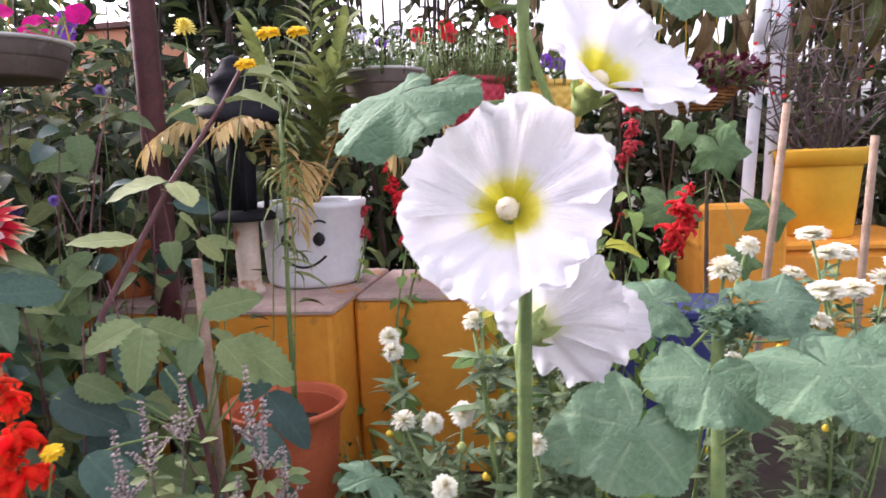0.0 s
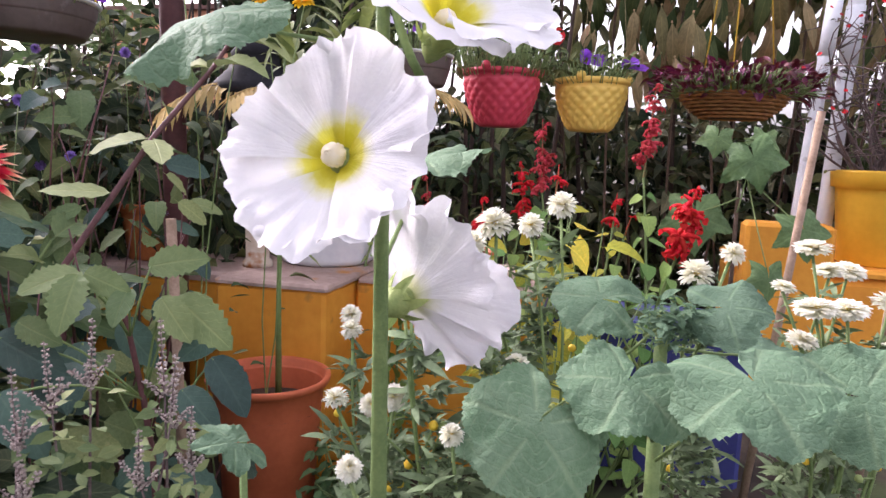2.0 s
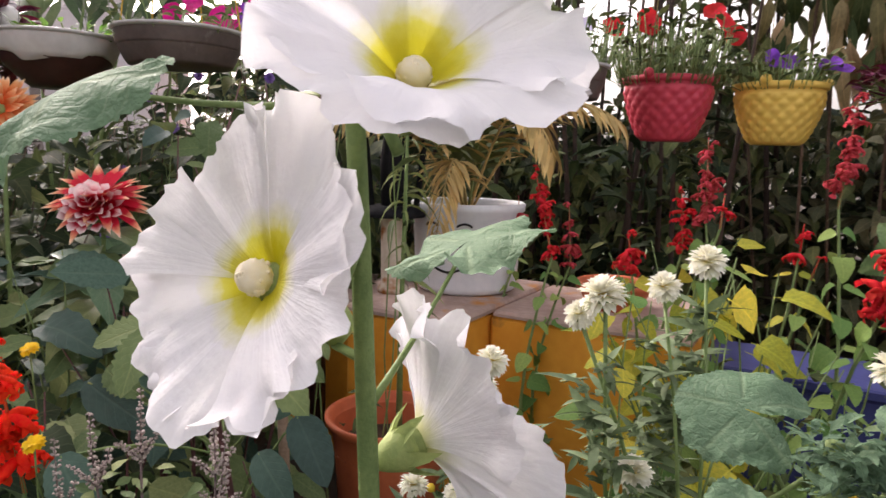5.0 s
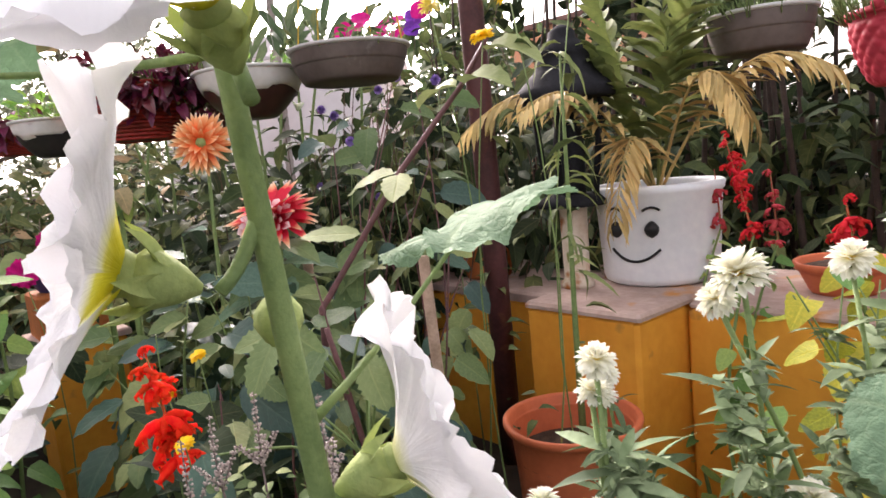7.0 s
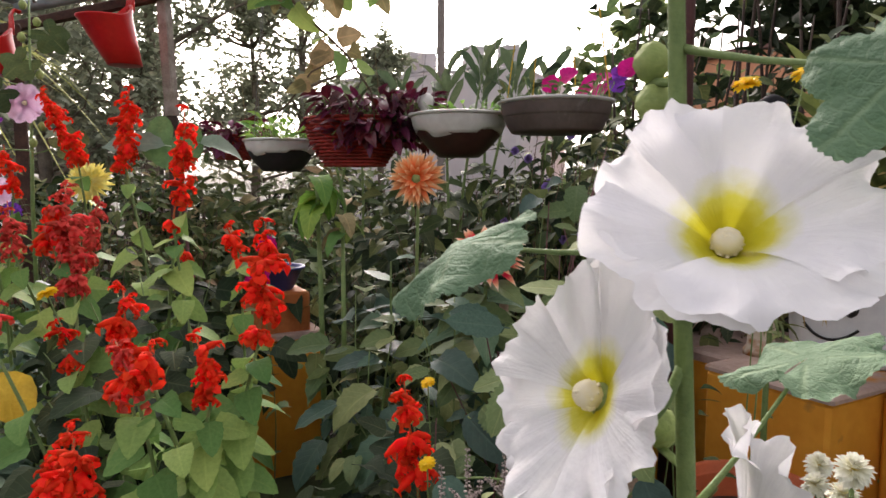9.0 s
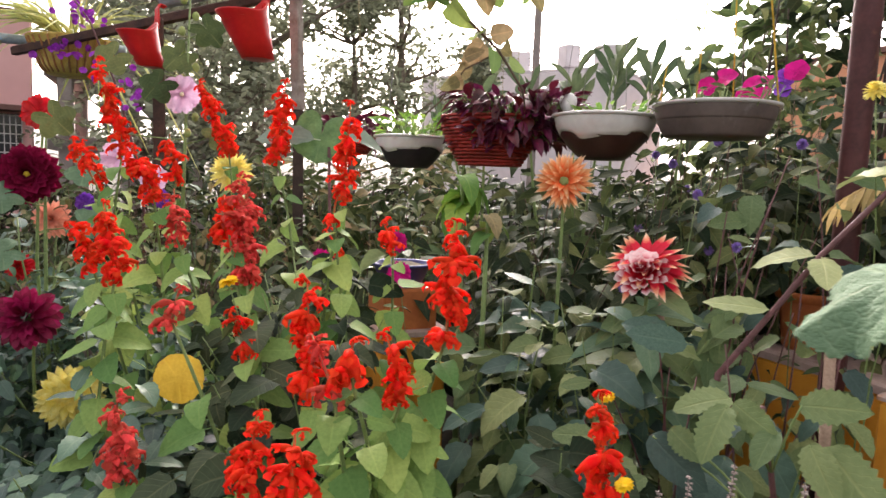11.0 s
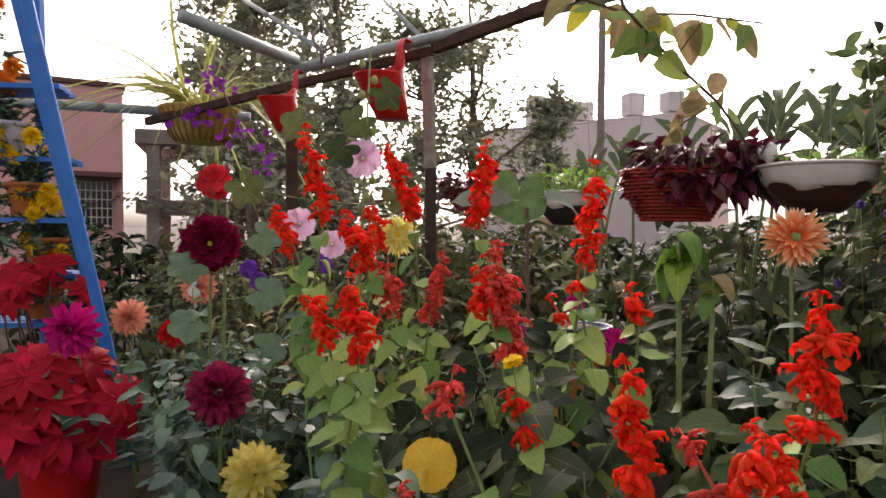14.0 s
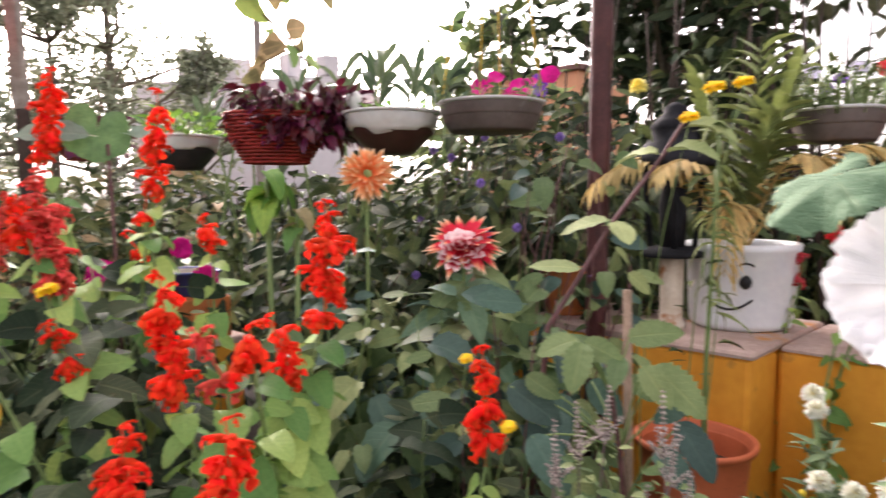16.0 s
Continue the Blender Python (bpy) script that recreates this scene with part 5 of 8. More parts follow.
def spike(parent, top, foot, material="salvia_red", full=1.0, r0=0.026):
    """Whorls of florets down a column, buds at its tip."""
    top, foot = np.asarray(top, float), np.asarray(foot, float)
    axis = top - foot
    ln_ = np.linalg.norm(axis)
    b = Build()
    n = max(3, int(ln_ / (0.52 * r0)))
    x = unit(np.cross(axis, (0.3, 1, 0.2)))
    y = np.cross(unit(axis), x)
    for i in range(n):
        s = i / max(1, n - 1)
        c = foot + axis * (s + rnd.uniform(-0.02, 0.02)) + x * 0.006 * math.sin(i * 1.9) + y * 0.006 * math.cos(i * 1.3)
        k = max(5, int(11 * full)) if s < 0.75 else 7
        size = r0 * ((1.02 + 0.22 * math.sin(i * 2.3)) if s < 0.72 else 1.0 - 1.9 * (s - 0.72))
        if rnd.random() > 0.88 * full + 0.12:
            continue
        for j in range(k):
            if rnd.random() < 0.14:
                continue
            a = j * 2 * math.pi / k + i * 0.52 + rnd.uniform(-0.35, 0.35)
            d = x * math.cos(a) + y * math.sin(a) + unit(axis) * rnd.uniform(-1.0, 0.5)
            b.add(rnd.choice(FLORETS), stand(c + rdir(-1, 1) * 0.0035, d, unit(axis) + 0.5 * rdir(-1, 1), size * rnd.uniform(0.6, 1.25), 1.1))
    b.tube([foot, (foot + top) / 2, top], [0.0022, 0.0018, 0.001], 5)
    return part("flower_spike", b, M[material], parent) if b.n else None


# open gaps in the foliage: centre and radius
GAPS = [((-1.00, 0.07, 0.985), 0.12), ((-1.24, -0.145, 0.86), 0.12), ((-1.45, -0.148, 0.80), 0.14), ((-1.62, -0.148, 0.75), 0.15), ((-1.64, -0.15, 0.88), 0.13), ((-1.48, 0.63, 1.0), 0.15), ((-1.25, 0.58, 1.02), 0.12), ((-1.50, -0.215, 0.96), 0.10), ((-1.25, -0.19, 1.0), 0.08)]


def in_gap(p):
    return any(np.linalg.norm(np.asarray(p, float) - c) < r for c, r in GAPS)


# leaves turn towards the open side of the garden
LIGHT_SIDE = np.array((0.75, -0.65, 0.0))


def salvia(spikes, base, label, leaves=26, leaf=0.070, group="red salvias", material="leaf_salvia", low=0.0, girth=0.026):
    """spikes: (top, foot, material, fullness); leaves in pairs down each stem."""
    q = thing("salvia_plant", (base[0], base[1], GROUND), label, "salvia", group)
    for top, foot, m_, full in spikes:
        foot = np.asarray(foot, float)
        root = np.array((base[0] + rnd.uniform(-0.03, 0.03), base[1] + rnd.uniform(-0.03, 0.03), GROUND))
        pts = bowed(root, foot, 0.18, 7)
        pts = np.concatenate([pts, [np.asarray(top, float) * 0.97 + foot * 0.03]])
        part("stem", Build().tube(pts, [0.0042, 0.004, 0.0038, 0.0034, 0.003, 0.0028, 0.0022, 0.001], 6), M["stem_green"], q)
        spike(q, top, foot, m_, full, girth)
        n = max(4, int(leaves * 1.55) // max(1, len(spikes)))
        for i in range(n):
            s = (1 - (i / n) ** 1.15) * (1 - low) * 0.95 + low
            k = s * 6
            j = min(5, int(k))
            at = pts[j] + (pts[j + 1] - pts[j]) * (k - j)
            a = i * 1.57 + rnd.uniform(-0.4, 0.4)
            for e in (0, math.pi):
                flat_ = np.array((math.cos(a + e), math.sin(a + e), 0.0))
                d = flat_ + (0.15, -0.1, rnd.uniform(-0.9, 0.05))
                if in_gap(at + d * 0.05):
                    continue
                size = leaf * rnd.uniform(0.7, 1.15) * (0.6 + 0.4 * min(1, (1 - s) * 4))
                leaf_piece(q, "salvia", at, d, size * 1.18, material, UP * 0.75 + flat_ * 0.5 + LIGHT_SIDE * 0.55 + 0.35 * rdir(-1, 1))
    return q


R_, F_ = "salvia_red", "salvia_faded"
salvia([((-0.668, 0.410, 1.215), (-0.662, 0.398, 1.065), R_, 0.95)], (-0.66, 0.42), "red salvia with one tall flower spike", 14)
salvia([((-0.803, 0.248, 1.122), (-0.760, 0.247, 0.985), R_, 1.0), ((-0.674, 0.229, 1.077), (-0.637, 0.247, 1.02), F_, 0.7), ((-0.608, 0.262, 1.082), (-0.598, 0.258, 1.048), R_, 0.8)], (-0.76, 0.28), "red salvia with dense drooping spikes", 26)
salvia([((-1.071, 0.184, 1.265), (-1.010, 0.190, 1.100), F_, 1.0), ((-1.080, 0.160, 1.225), (-1.045, 0.165, 1.165), R_, 0.9), ((-0.962, 0.159, 1.047), (-0.939, 0.183, 1.004), R_, 0.9), ((-0.978, 0.087, 1.086), (-0.97, 0.076, 1.037), F_, 0.5)], (-0.97, 0.19), "red salvia with a thick coral spike", 30)
salvia([((-1.094, 0.378, 1.396), (-1.101, 0.372, 1.240), R_, 0.95), ((-1.107, 0.362, 1.246), (-1.108, 0.353, 1.189), R_, 0.6), ((-1.099, 0.445, 1.183), (-1.082, 0.462, 1.141), R_, 0.7)], (-1.10, 0.42), "tall red salvia beside the hanging basket", 24)
salvia([((-1.505, -0.065, 1.491), (-1.514, -0.016, 1.316), R_, 0.95), ((-1.38, 0.004, 1.314), (-1.37, 0.046, 1.216), R_, 1.0), ((-1.544, -0.119, 1.327), (-1.539, -0.072, 1.226), R_, 0.7)], (-1.46, 0.02), "tall red salvia leaning with long spikes", 24)
salvia([((-1.646, 0.144, 1.480), (-1.641, 0.212, 1.321), R_, 0.95), ((-1.363, 0.084, 1.227), (-1.353, 0.088, 1.129), F_, 0.6), ((-1.467, 0.077, 1.340), (-1.464, 0.089, 1.234), R_, 0.6)], (-1.55, 0.16), "red salvia with a slender upright spike", 22)
salvia([((-1.427, 0.316, 1.468), (-1.444, 0.301, 1.306), R_, 1.0), ((-1.253, 0.373, 1.154), (-1.240, 0.390, 1.123), R_, 0.6), ((-1.524, 0.251, 1.231), (-1.522, 0.218, 1.092), F_, 0.8)], (-1.42, 0.32), "red salvia with one fresh and one fading spike", 26)
salvia([((-1.169, -0.030, 1.205), (-1.150, -0.010, 1.088), R_, 1.0), ((-1.235, -0.091, 1.168), (-1.221, -0.055, 1.097), R_, 0.9)], (-1.18, 0.01), "low red salvia among dahlia leaves", 24)
salvia([((-1.688, -0.109, 1.322), (-1.686, -0.073, 1.232), R_, 0.7)], (-1.66, -0.03), "red salvia at the back of the bed", 16)
salvia([((-0.953, 0.000, 0.940), (-0.925, 0.010, 0.830), F_, 1.0)], (-0.93, 0.03), "short salvia with a coral fading spike", 14)
salvia([((-0.745, 0.176, 0.962), (-0.725, 0.165, 0.905), R_, 1.0), ((-0.690, 0.160, 0.930), (-0.68, 0.16, 0.90), R_, 0.8)], (-0.70, 0.19), "short red salvia low in the bed", 20)
salvia([((-0.514, 0.183, 1.022), (-0.496, 0.176, 0.965), R_, 0.9)], (-0.52, 0.21), "short red salvia near the path", 16)
salvia([((-0.660, 0.318, 1.075), (-0.630, 0.330, 1.005), R_, 0.9)], (-0.63, 0.34), "red salvia with a bent spike", 16)
salvia([((-0.510, 0.530, 1.025), (-0.530, 0.560, 0.86), R_, 0.75)], (-0.54, 0.59), "small red salvia beside the hollyhock", 16)
# behind the hollyhock
salvia([((0.176, 1.51, 1.329), (0.164, 1.516, 1.139), "salvia_rose", 0.75), ((0.145, 1.47, 1.06), (0.135, 1.48, 1.02), "salvia_crimson", 0.6)], (0.16, 1.52), "tall fading salvia before the hedge", 16, 0.05, girth=0.021)
salvia([((-0.056, 1.557, 1.256), (-0.049, 1.556, 1.096), "salvia_rose", 0.7), ((-0.001, 1.412, 1.16), (-0.005, 1.42, 1.10), "salvia_crimson", 0.5), ((-0.10, 1.57, 1.16), (-0.09, 1.57, 1.04), "salvia_crimson", 0.5)], (-0.03, 1.5), "fading salvia with coral spikes", 16, 0.05, girth=0.021)
salvia([((0.240, 1.253, 1.127), (0.228, 1.283, 1.026), "salvia_crimson", 1.1)], (0.23, 1.32), "short salvia with dense crimson spike", 10, 0.05)
salvia([((-0.369, 1.483, 1.188), (-0.325, 1.485, 1.011), "salvia_crimson", 0.6), ((-0.30, 1.50, 1.12), (-0.29, 1.50, 1.0), "salvia_rose", 0.5)], (-0.33, 1.47), "thin red salvia before the orange block", 12, 0.045, girth=0.020)
salvia([((-0.151, 1.392, 1.085), (-0.145, 1.40, 1.03), "salvia_crimson", 0.8), ((0.113, 1.642, 1.10), (0.11, 1.64, 1.04), "salvia_crimson", 0.6)], (-0.12, 1.42), "bright red salvia with yellowing leaves", 16, 0.055, material="leaf_yellow")
salvia([((-0.48, 1.66, 1.12), (-0.47, 1.66, 1.0), "salvia_rose", 0.4)], (-0.42, 1.48), "spent salvia behind the bucket", 8, 0.04)

# ---------------------------------------------------------------- dahlias and other big blooms


def bloom_shape(rows, seed=0, kind="petal", wide=0.42, dome=0.5):
    """A many petalled flower head facing +z, radius one. rows: (how many, length, lift in degrees, start radius)."""
    r = random.Random(seed)
    b = Build()
    for k, (n, ln_, lift, r0) in enumerate(rows):
        for i in range(n):
            a = (i + 0.5 * (k % 2)) * 2 * math.pi / n + r.uniform(-0.1, 0.1)
            e = radians(lift + r.uniform(-8, 8))
            d = (math.cos(a) * math.cos(e), math.sin(a) * math.cos(e), math.sin(e))
            nrm = (-math.cos(a) * math.sin(e), -math.sin(a) * math.sin(e), math.cos(e))
            at = (math.cos(a) * r0, math.sin(a) * r0, dome * 0.12 * k)
            b.add(blade(kind, wide / ln_ * 0.85, 5, 0.28, r.uniform(-0.15, 0.3), 0, 0.02, seed + i), stand(at, d, nrm, ln_ * r.uniform(0.9, 1.06)))
    return np.concatenate(b.v), b.f, np.concatenate(b.uv)


DAHLIA = [(13, 0.95, -6, 0.05), (13, 0.92, 6, 0.05), (12, 0.82, 17, 0.05), (12, 0.70, 30, 0.05), (10, 0.56, 44, 0.05), (8, 0.42, 60, 0.03)]
POMPON = [(12, 0.85, -25, 0.12), (13, 0.90, -5, 0.10), (13, 0.88, 12, 0.10), (12, 0.82, 30, 0.09), (11, 0.72, 48, 0.08), (9, 0.62, 65, 0.06), (6, 0.55, 80, 0.03)]
OPEN8 = [(12, 0.97, -4, 0.04), (12, 0.95, 6, 0.04), (11, 0.85, 16, 0.04)]
MUM = [(18, 0.92, -30, 0.12), (19, 0.95, -10, 0.12), (19, 0.94, 6, 0.12), (17, 0.88, 22, 0.12), (15, 0.78, 40, 0.10), (11, 0.66, 58, 0.08), (7, 0.55, 76, 0.04)]


def head(parent, at, face, size, shape, material, eye=None, eye_size=0.2, name="flower_head"):
    face = unit(face)
    ob = part(name, Build().add(shape, stand(at, np.cross(face, (0.2, 0.3, 1)), face, size)), M[material], parent)
    if eye:
        part("flower_eye", Build().add(lathe([(eye_size, 0.05), (eye_size * 0.9, 0.16), (eye_size * 0.5, 0.24), (0.001, 0.26)], 12, lambda a, s: 0.02 * np.sin(a * 7)), stand(at, np.cross(face, (0.2, 0.3, 1)), face, size)), M[eye], ob)
    return ob


def dahlia(at, face, size, shape, material, label, base=None, leaves=40, leaf=0.085, eye=None, spread=0.16, low=0.15, leafmat="leaf_dahlia", group="dahlias", top=0.0, eye_size=0.2):
    at = np.asarray(at, float)
    base = at[:2] + (0, 0.03) if base is None else np.asarray(base, float)
    q = thing("dahlia_plant", (base[0], base[1], GROUND), label, "dahlia", group)
    face = unit(face)
    root = np.array((base[0], base[1], GROUND))
    neck = at - face * size * 0.25
    pts = np.concatenate([bowed(root, neck - (0, 0, 0.03) - face * 0.01, 0.1, 6), [neck]])
    st, lv = Build(), Build()
    st.tube(pts, [0.006, 0.0055, 0.005, 0.0045, 0.004, 0.0035, 0.003], 7)
    st.add(lathe([(0.001, -0.5), (0.16, -0.45), (0.22, -0.2), (0.10, 0.0)], 10), stand(at, np.cross(face, (0.2, 0.3, 1)), face, size))
    h = neck[2] - GROUND
    for k in range(max(1, leaves // 8)):
        a = k * 2.4 + rnd.uniform(-0.3, 0.3)
        z0 = GROUND + h * rnd.uniform(0.1, 0.6)
        end = root + np.array((math.cos(a) * spread * rnd.uniform(0.5, 1), math.sin(a) * spread * rnd.uniform(0.5, 1), 0)) + (0, 0, h * rnd.uniform(low + 0.1, 0.80 - top))
        br = bowed((root[0], root[1], z0), end, 0.25, 5)
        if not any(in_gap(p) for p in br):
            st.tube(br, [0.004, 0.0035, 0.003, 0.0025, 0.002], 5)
        for i in range(8):
            s = 0.25 + 0.75 * i / 7
            p = br[0] + (br[-1] - br[0]) * s
            d = unit(end - br[0]) * 0.4 + np.array((math.cos(a + 1.6 * (1 if i % 2 else -1)), math.sin(a + 1.6 * (1 if i % 2 else -1)), rnd.uniform(-0.3, 0.3)))
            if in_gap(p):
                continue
            one_leaf(lv, "dahlia", p, d, leaf * rnd.uniform(0.6, 1.15), UP + 0.5 * LIGHT_SIDE + 0.5 * rdir(-1, 1))
    tagged(part("stem_tangle", st, M["stem_green"], q), kind="stuff")
    tagged(part("foliage", lv, M[leafmat], q), kind="stuff")
    head(q, at, face, size, shape, material, eye, eye_size)
    return q


B_D, B_P, B_O, B_M = bloom_shape(DAHLIA, 1, "lance", wide=0.23), bloom_shape(POMPON, 2, wide=0.30), bloom_shape(OPEN8, 3, wide=0.46), bloom_shape(MUM, 4, wide=0.34, dome=0.6)
B_P2 = bloom_shape(POMPON, 12, wide=0.24)
B_F = bloom_shape([(20, 0.95, -2, 0.06), (20, 0.95, 5, 0.06), (19, 0.88, 12, 0.06), (18, 0.78, 20, 0.06), (17, 0.66, 29, 0.06), (15, 0.54, 39, 0.06), (12, 0.42, 50, 0.06)], 21, "petal", wide=0.44, dome=0.18)
B_C = bloom_shape([(16, 0.86, -30, 0.14), (17, 0.92, -12, 0.14), (17, 0.94, 4, 0.13), (16, 0.92, 20, 0.12), (15, 0.88, 35, 0.11), (12, 0.84, 50, 0.09), (9, 0.80, 65, 0.06), (5, 0.74, 80, 0.03)], 26, "petal", wide=0.27, dome=0.6)
B_OR = bloom_shape([(19, 0.97, -6, 0.12), (18, 0.93, 4, 0.12), (17, 0.84, 14, 0.12), (14, 0.68, 26, 0.11), (10, 0.48, 40, 0.10)], 23, "lance", wide=0.24, dome=0.25)
B_RW = bloom_shape([(13, 1.0, -14, 0.08), (14, 1.0, 0, 0.08), (13, 0.95, 14, 0.08), (11, 0.88, 30, 0.07)], 24, "lance", wide=0.30, dome=0.4)
B_RI = bloom_shape([(13, 0.40, 22, 0.44), (12, 0.40, 38, 0.36), (10, 0.40, 54, 0.26), (7, 0.40, 70, 0.15), (3, 0.38, 84, 0.04)], 25, "petal", wide=0.30, dome=0.75)
B_BALL = bloom_shape([(15, 0.72, -35, 0.30), (16, 0.74, -15, 0.30), (17, 0.74, 3, 0.28), (16, 0.74, 20, 0.26), (15, 0.72, 36, 0.22), (13, 0.68, 52, 0.18), (10, 0.64, 66, 0.12), (6, 0.6, 80, 0.05)], 27, "petal", wide=0.30, dome=0.45)
B_MF = (B_M[0] * (1, 1, 0.5), B_M[1], B_M[2])
TO = (1.0, -0.25, 0.1)
q = thing("hollyhock", (-1.85, -0.21, GROUND), "dark maroon hollyhock flower with yellow eye", "hollyhock", "hollyhocks")
part("stem", Build().tube([(-1.85, -0.21, GROUND), (-1.86, -0.22, 0.9), (-1.855, -0.215, 1.22), (-1.85, -0.21, 1.34)], [0.006, 0.005, 0.004, 0.002], 8), M["stem_green"], q)
mf = head(q, (-1.845, -0.250, 1.240), (1.0, -0.05, 0.06), 0.076, B_F, "petal_maroon", "mum_yellow", 0.13)
for i in range(5):
    holly_leaf(q, np.array((-1.85, -0.21, 0.98 + 0.07 * i)) + (0.05, 0.09 * (-1) ** i, 0), (0.4, (-1) ** i, -0.3), (0.8, -0.2, 0.5), 0.05, 80 + i, (-1.855, -0.215, 0.98 + 0.06 * i), seg=48, rings=5)
dahlia((-1.665, -0.227, 0.908), (0.8, -0.2, 0.5), 0.074, B_BALL, "dahlia_purple_red", "dark purplish red full dahlia", (-1.80, -0.20), 90, 0.085)
dahlia((-1.707, -0.149, 0.701), (0.90, -0.05, 0.35), 0.076, B_C, "dahlia_yellow", "lemon yellow cactus dahlia low in the leaves", (-1.80, -0.14), 40, 0.085, low=0.1, top=0.15)
dahlia((-1.164, 0.880, 1.270), (0.85, -0.6, 0.1), 0.064, B_OR, "dahlia_orange", "orange dahlia with pale petal tips", (-1.19, 0.90), 40, eye="calyx", eye_size=0.20)
q = dahlia((-0.842, 0.856, 1.120), (0.22, -0.28, 0.93), 0.074, B_RW, "dahlia_red_white", "crimson dahlia with blush white inner petals", (-0.86, 0.88), 56, 0.11, top=-0.10, leafmat="leaf_broad")
head(q, (-0.830, 0.836, 1.113), (0.52, -0.62, 0.58), 0.060, B_RI, "dahlia_blush", name="inner_petals")
for i in range(14):
    a = i * 2.4
    lit = np.array((math.cos(a), math.sin(a), 0.10 - 0.16 * (i % 3)))
    part("leaf", Build().add(blade("lance", 0.40, 13, 0.14, 0.45, 0.05, 0.04, i), stand((-0.845, 0.862, 1.075 - 0.011 * i), lit, UP + 0.35 * LIGHT_SIDE, 0.115 + 0.004 * i)), M["leaf_holly" if i % 2 else "leaf_broad"], q)
dahlia((-1.90, 0.240, 1.263), (0.9, -0.2, 0.2), 0.060, B_OR, "dahlia_yellow", "small lemon yellow dahlia among salvia", (-1.92, 0.25), 24, eye="mum_yellow")
dahlia((-2.312, -0.487, 1.008), TO, 0.060, B_P2, "dahlia_peach", "peach pink dahlia on a thin stem", (-2.33, -0.47), 48)
dahlia((-2.60, -0.30, 1.075), TO, 0.07, B_P2, "dahlia_peach", "peach pink dahlia further back", (-2.62, -0.28), 40)
dahlia((-1.976, -0.242, 1.401), TO, 0.05, B_O, "petal_red", "small red dahlia on a tall stem", (-1.98, -0.2), 24)
dahlia((-2.25, -0.63, 0.985), TO, 0.085, B_P2, "petal_magenta", "magenta zinnia with white streaks", (-2.27, -0.6), 24, eye="calyx")
dahlia((-1.52, 0.42, 1.05), TO, 0.035, B_O, "petal_magenta", "small magenta bloom behind the salvia", (-1.54, 0.44), 16)
dahlia((-2.45, -0.38, 0.93), TO, 0.05, B_P, "petal_red", "small dark red dahlia", (-2.47, -0.36), 32)


def small_bloom(at, face, size, shape, material, label, base, name="daisy_plant", category="flower", eye=None, leaves=8, stemmat="stem_green", group=""):
    q = thing(name, (base[0], base[1], GROUND), label, category, group)
    at = np.asarray(at, float)
    root = np.array((base[0], base[1], GROUND))
    st, lv = Build(), Build()
    pts = bowed(root, at - unit(face) * size * 0.2, 0.1, 6)
    st.tube(pts, [0.0018, 0.0016, 0.0014, 0.0012, 0.001, 0.001], 6)
    for i in range(leaves):
        s = rnd.uniform(0.3, 0.95)
        p = root + (pts[-1] - root) * s
        one_leaf(lv, "oblong", p, rdir(-0.3, 0.3), rnd.uniform(0.03, 0.06))
    part("stem", st, M[stemmat], q)
    tagged(part("foliage", lv, M["leaf_mid"], q), kind="stuff")
    head(q, at, face, size, shape, material, eye)
    return q


for i, (at, s, m_) in enumerate((((-0.431, 1.028, 1.399), 0.018, "marigold"), ((-0.434, 1.164, 1.424), 0.018, "marigold"), ((-0.55, 0.99, 1.408), 0.016, "dahlia_yellow"), ((-0.46, 1.0, 1.35), 0.016, "marigold"), ((-0.53, 0.55, 0.97), 0.010, "marigold"), ((-0.62, 0.62, 0.98), 0.010, "marigold"), ((-0.93, 0.155, 1.10), 0.014, "marigold"), ((-0.48, 0.545, 0.93), 0.010, "marigold"))):
    small_bloom(at, (0.15, -0.35, 0.9), s * 1.15, B_O if i != 2 else B_P, m_, "small yellow flower on a thin stem", (at[0] - 0.12, at[1] + 0.12), leaves=6, group="small yellow flowers")
# lilac hollyhock behind the salvia
q = thing("hollyhock", (-1.80, 0.06, GROUND), "tall thin hollyhock with pale lilac flowers", "hollyhock", "hollyhocks")
part("stem", Build().tube([(-1.80, 0.10, GROUND), (-1.77, 0.11, 1.2), (-1.75, 0.13, 1.75)], [0.006, 0.005, 0.002], 8), M["stem_green"], q)
for at, fc, s, sd in (((-1.74, 0.11, 1.455), (0.9, -0.3, -0.1), 0.048, 31), ((-1.77, -0.04, 1.29), TO, 0.040, 32), ((-1.78, 0.04, 1.24), TO, 0.036, 34)):
    holly_flower(q, at, fc, s, sd, 0.3, "petal_lilac", detail=(8, 18))
for i in range(9):
    z = 1.36 + 0.042 * i
    part("bud", Build().add(lathe([(0.001, -1.1), (0.6, -0.8), (0.9, 0.1), (0.5, 0.9), (0.001, 1.15)], 8), stand((-1.765 + 0.018 * math.cos(i * 2), 0.12 + 0.022 * math.sin(i * 2), z), (0, 1, 0), (0, 0, 1), 0.011)), M["calyx"], q)
for i, (c, n_) in enumerate((((-1.70, -0.17, 1.372), (0.9, -0.2, 0.3)), ((-1.72, 0.05, 1.47), (0.9, -0.2, 0.3)), ((-1.75, 0.17, 1.62), (0.9, 0, 0.3)), ((-1.76, 0.10, 1.55), (0.9, -0.3, 0.2)), ((-1.72, 0.20, 1.36), (0.9, 0.1, 0.2)), ((-1.74, -0.05, 1.53), (0.8, 0, 0.4)))):
    holly_leaf(q, c, (0, 0.5 - (i % 2), -0.5), n_, 0.048, 60 + i, (-1.77, 0.11, c[2] - 0.03), material="leaf_mid", seg=32, rings=4, lobe=0.35, wave=0.12)
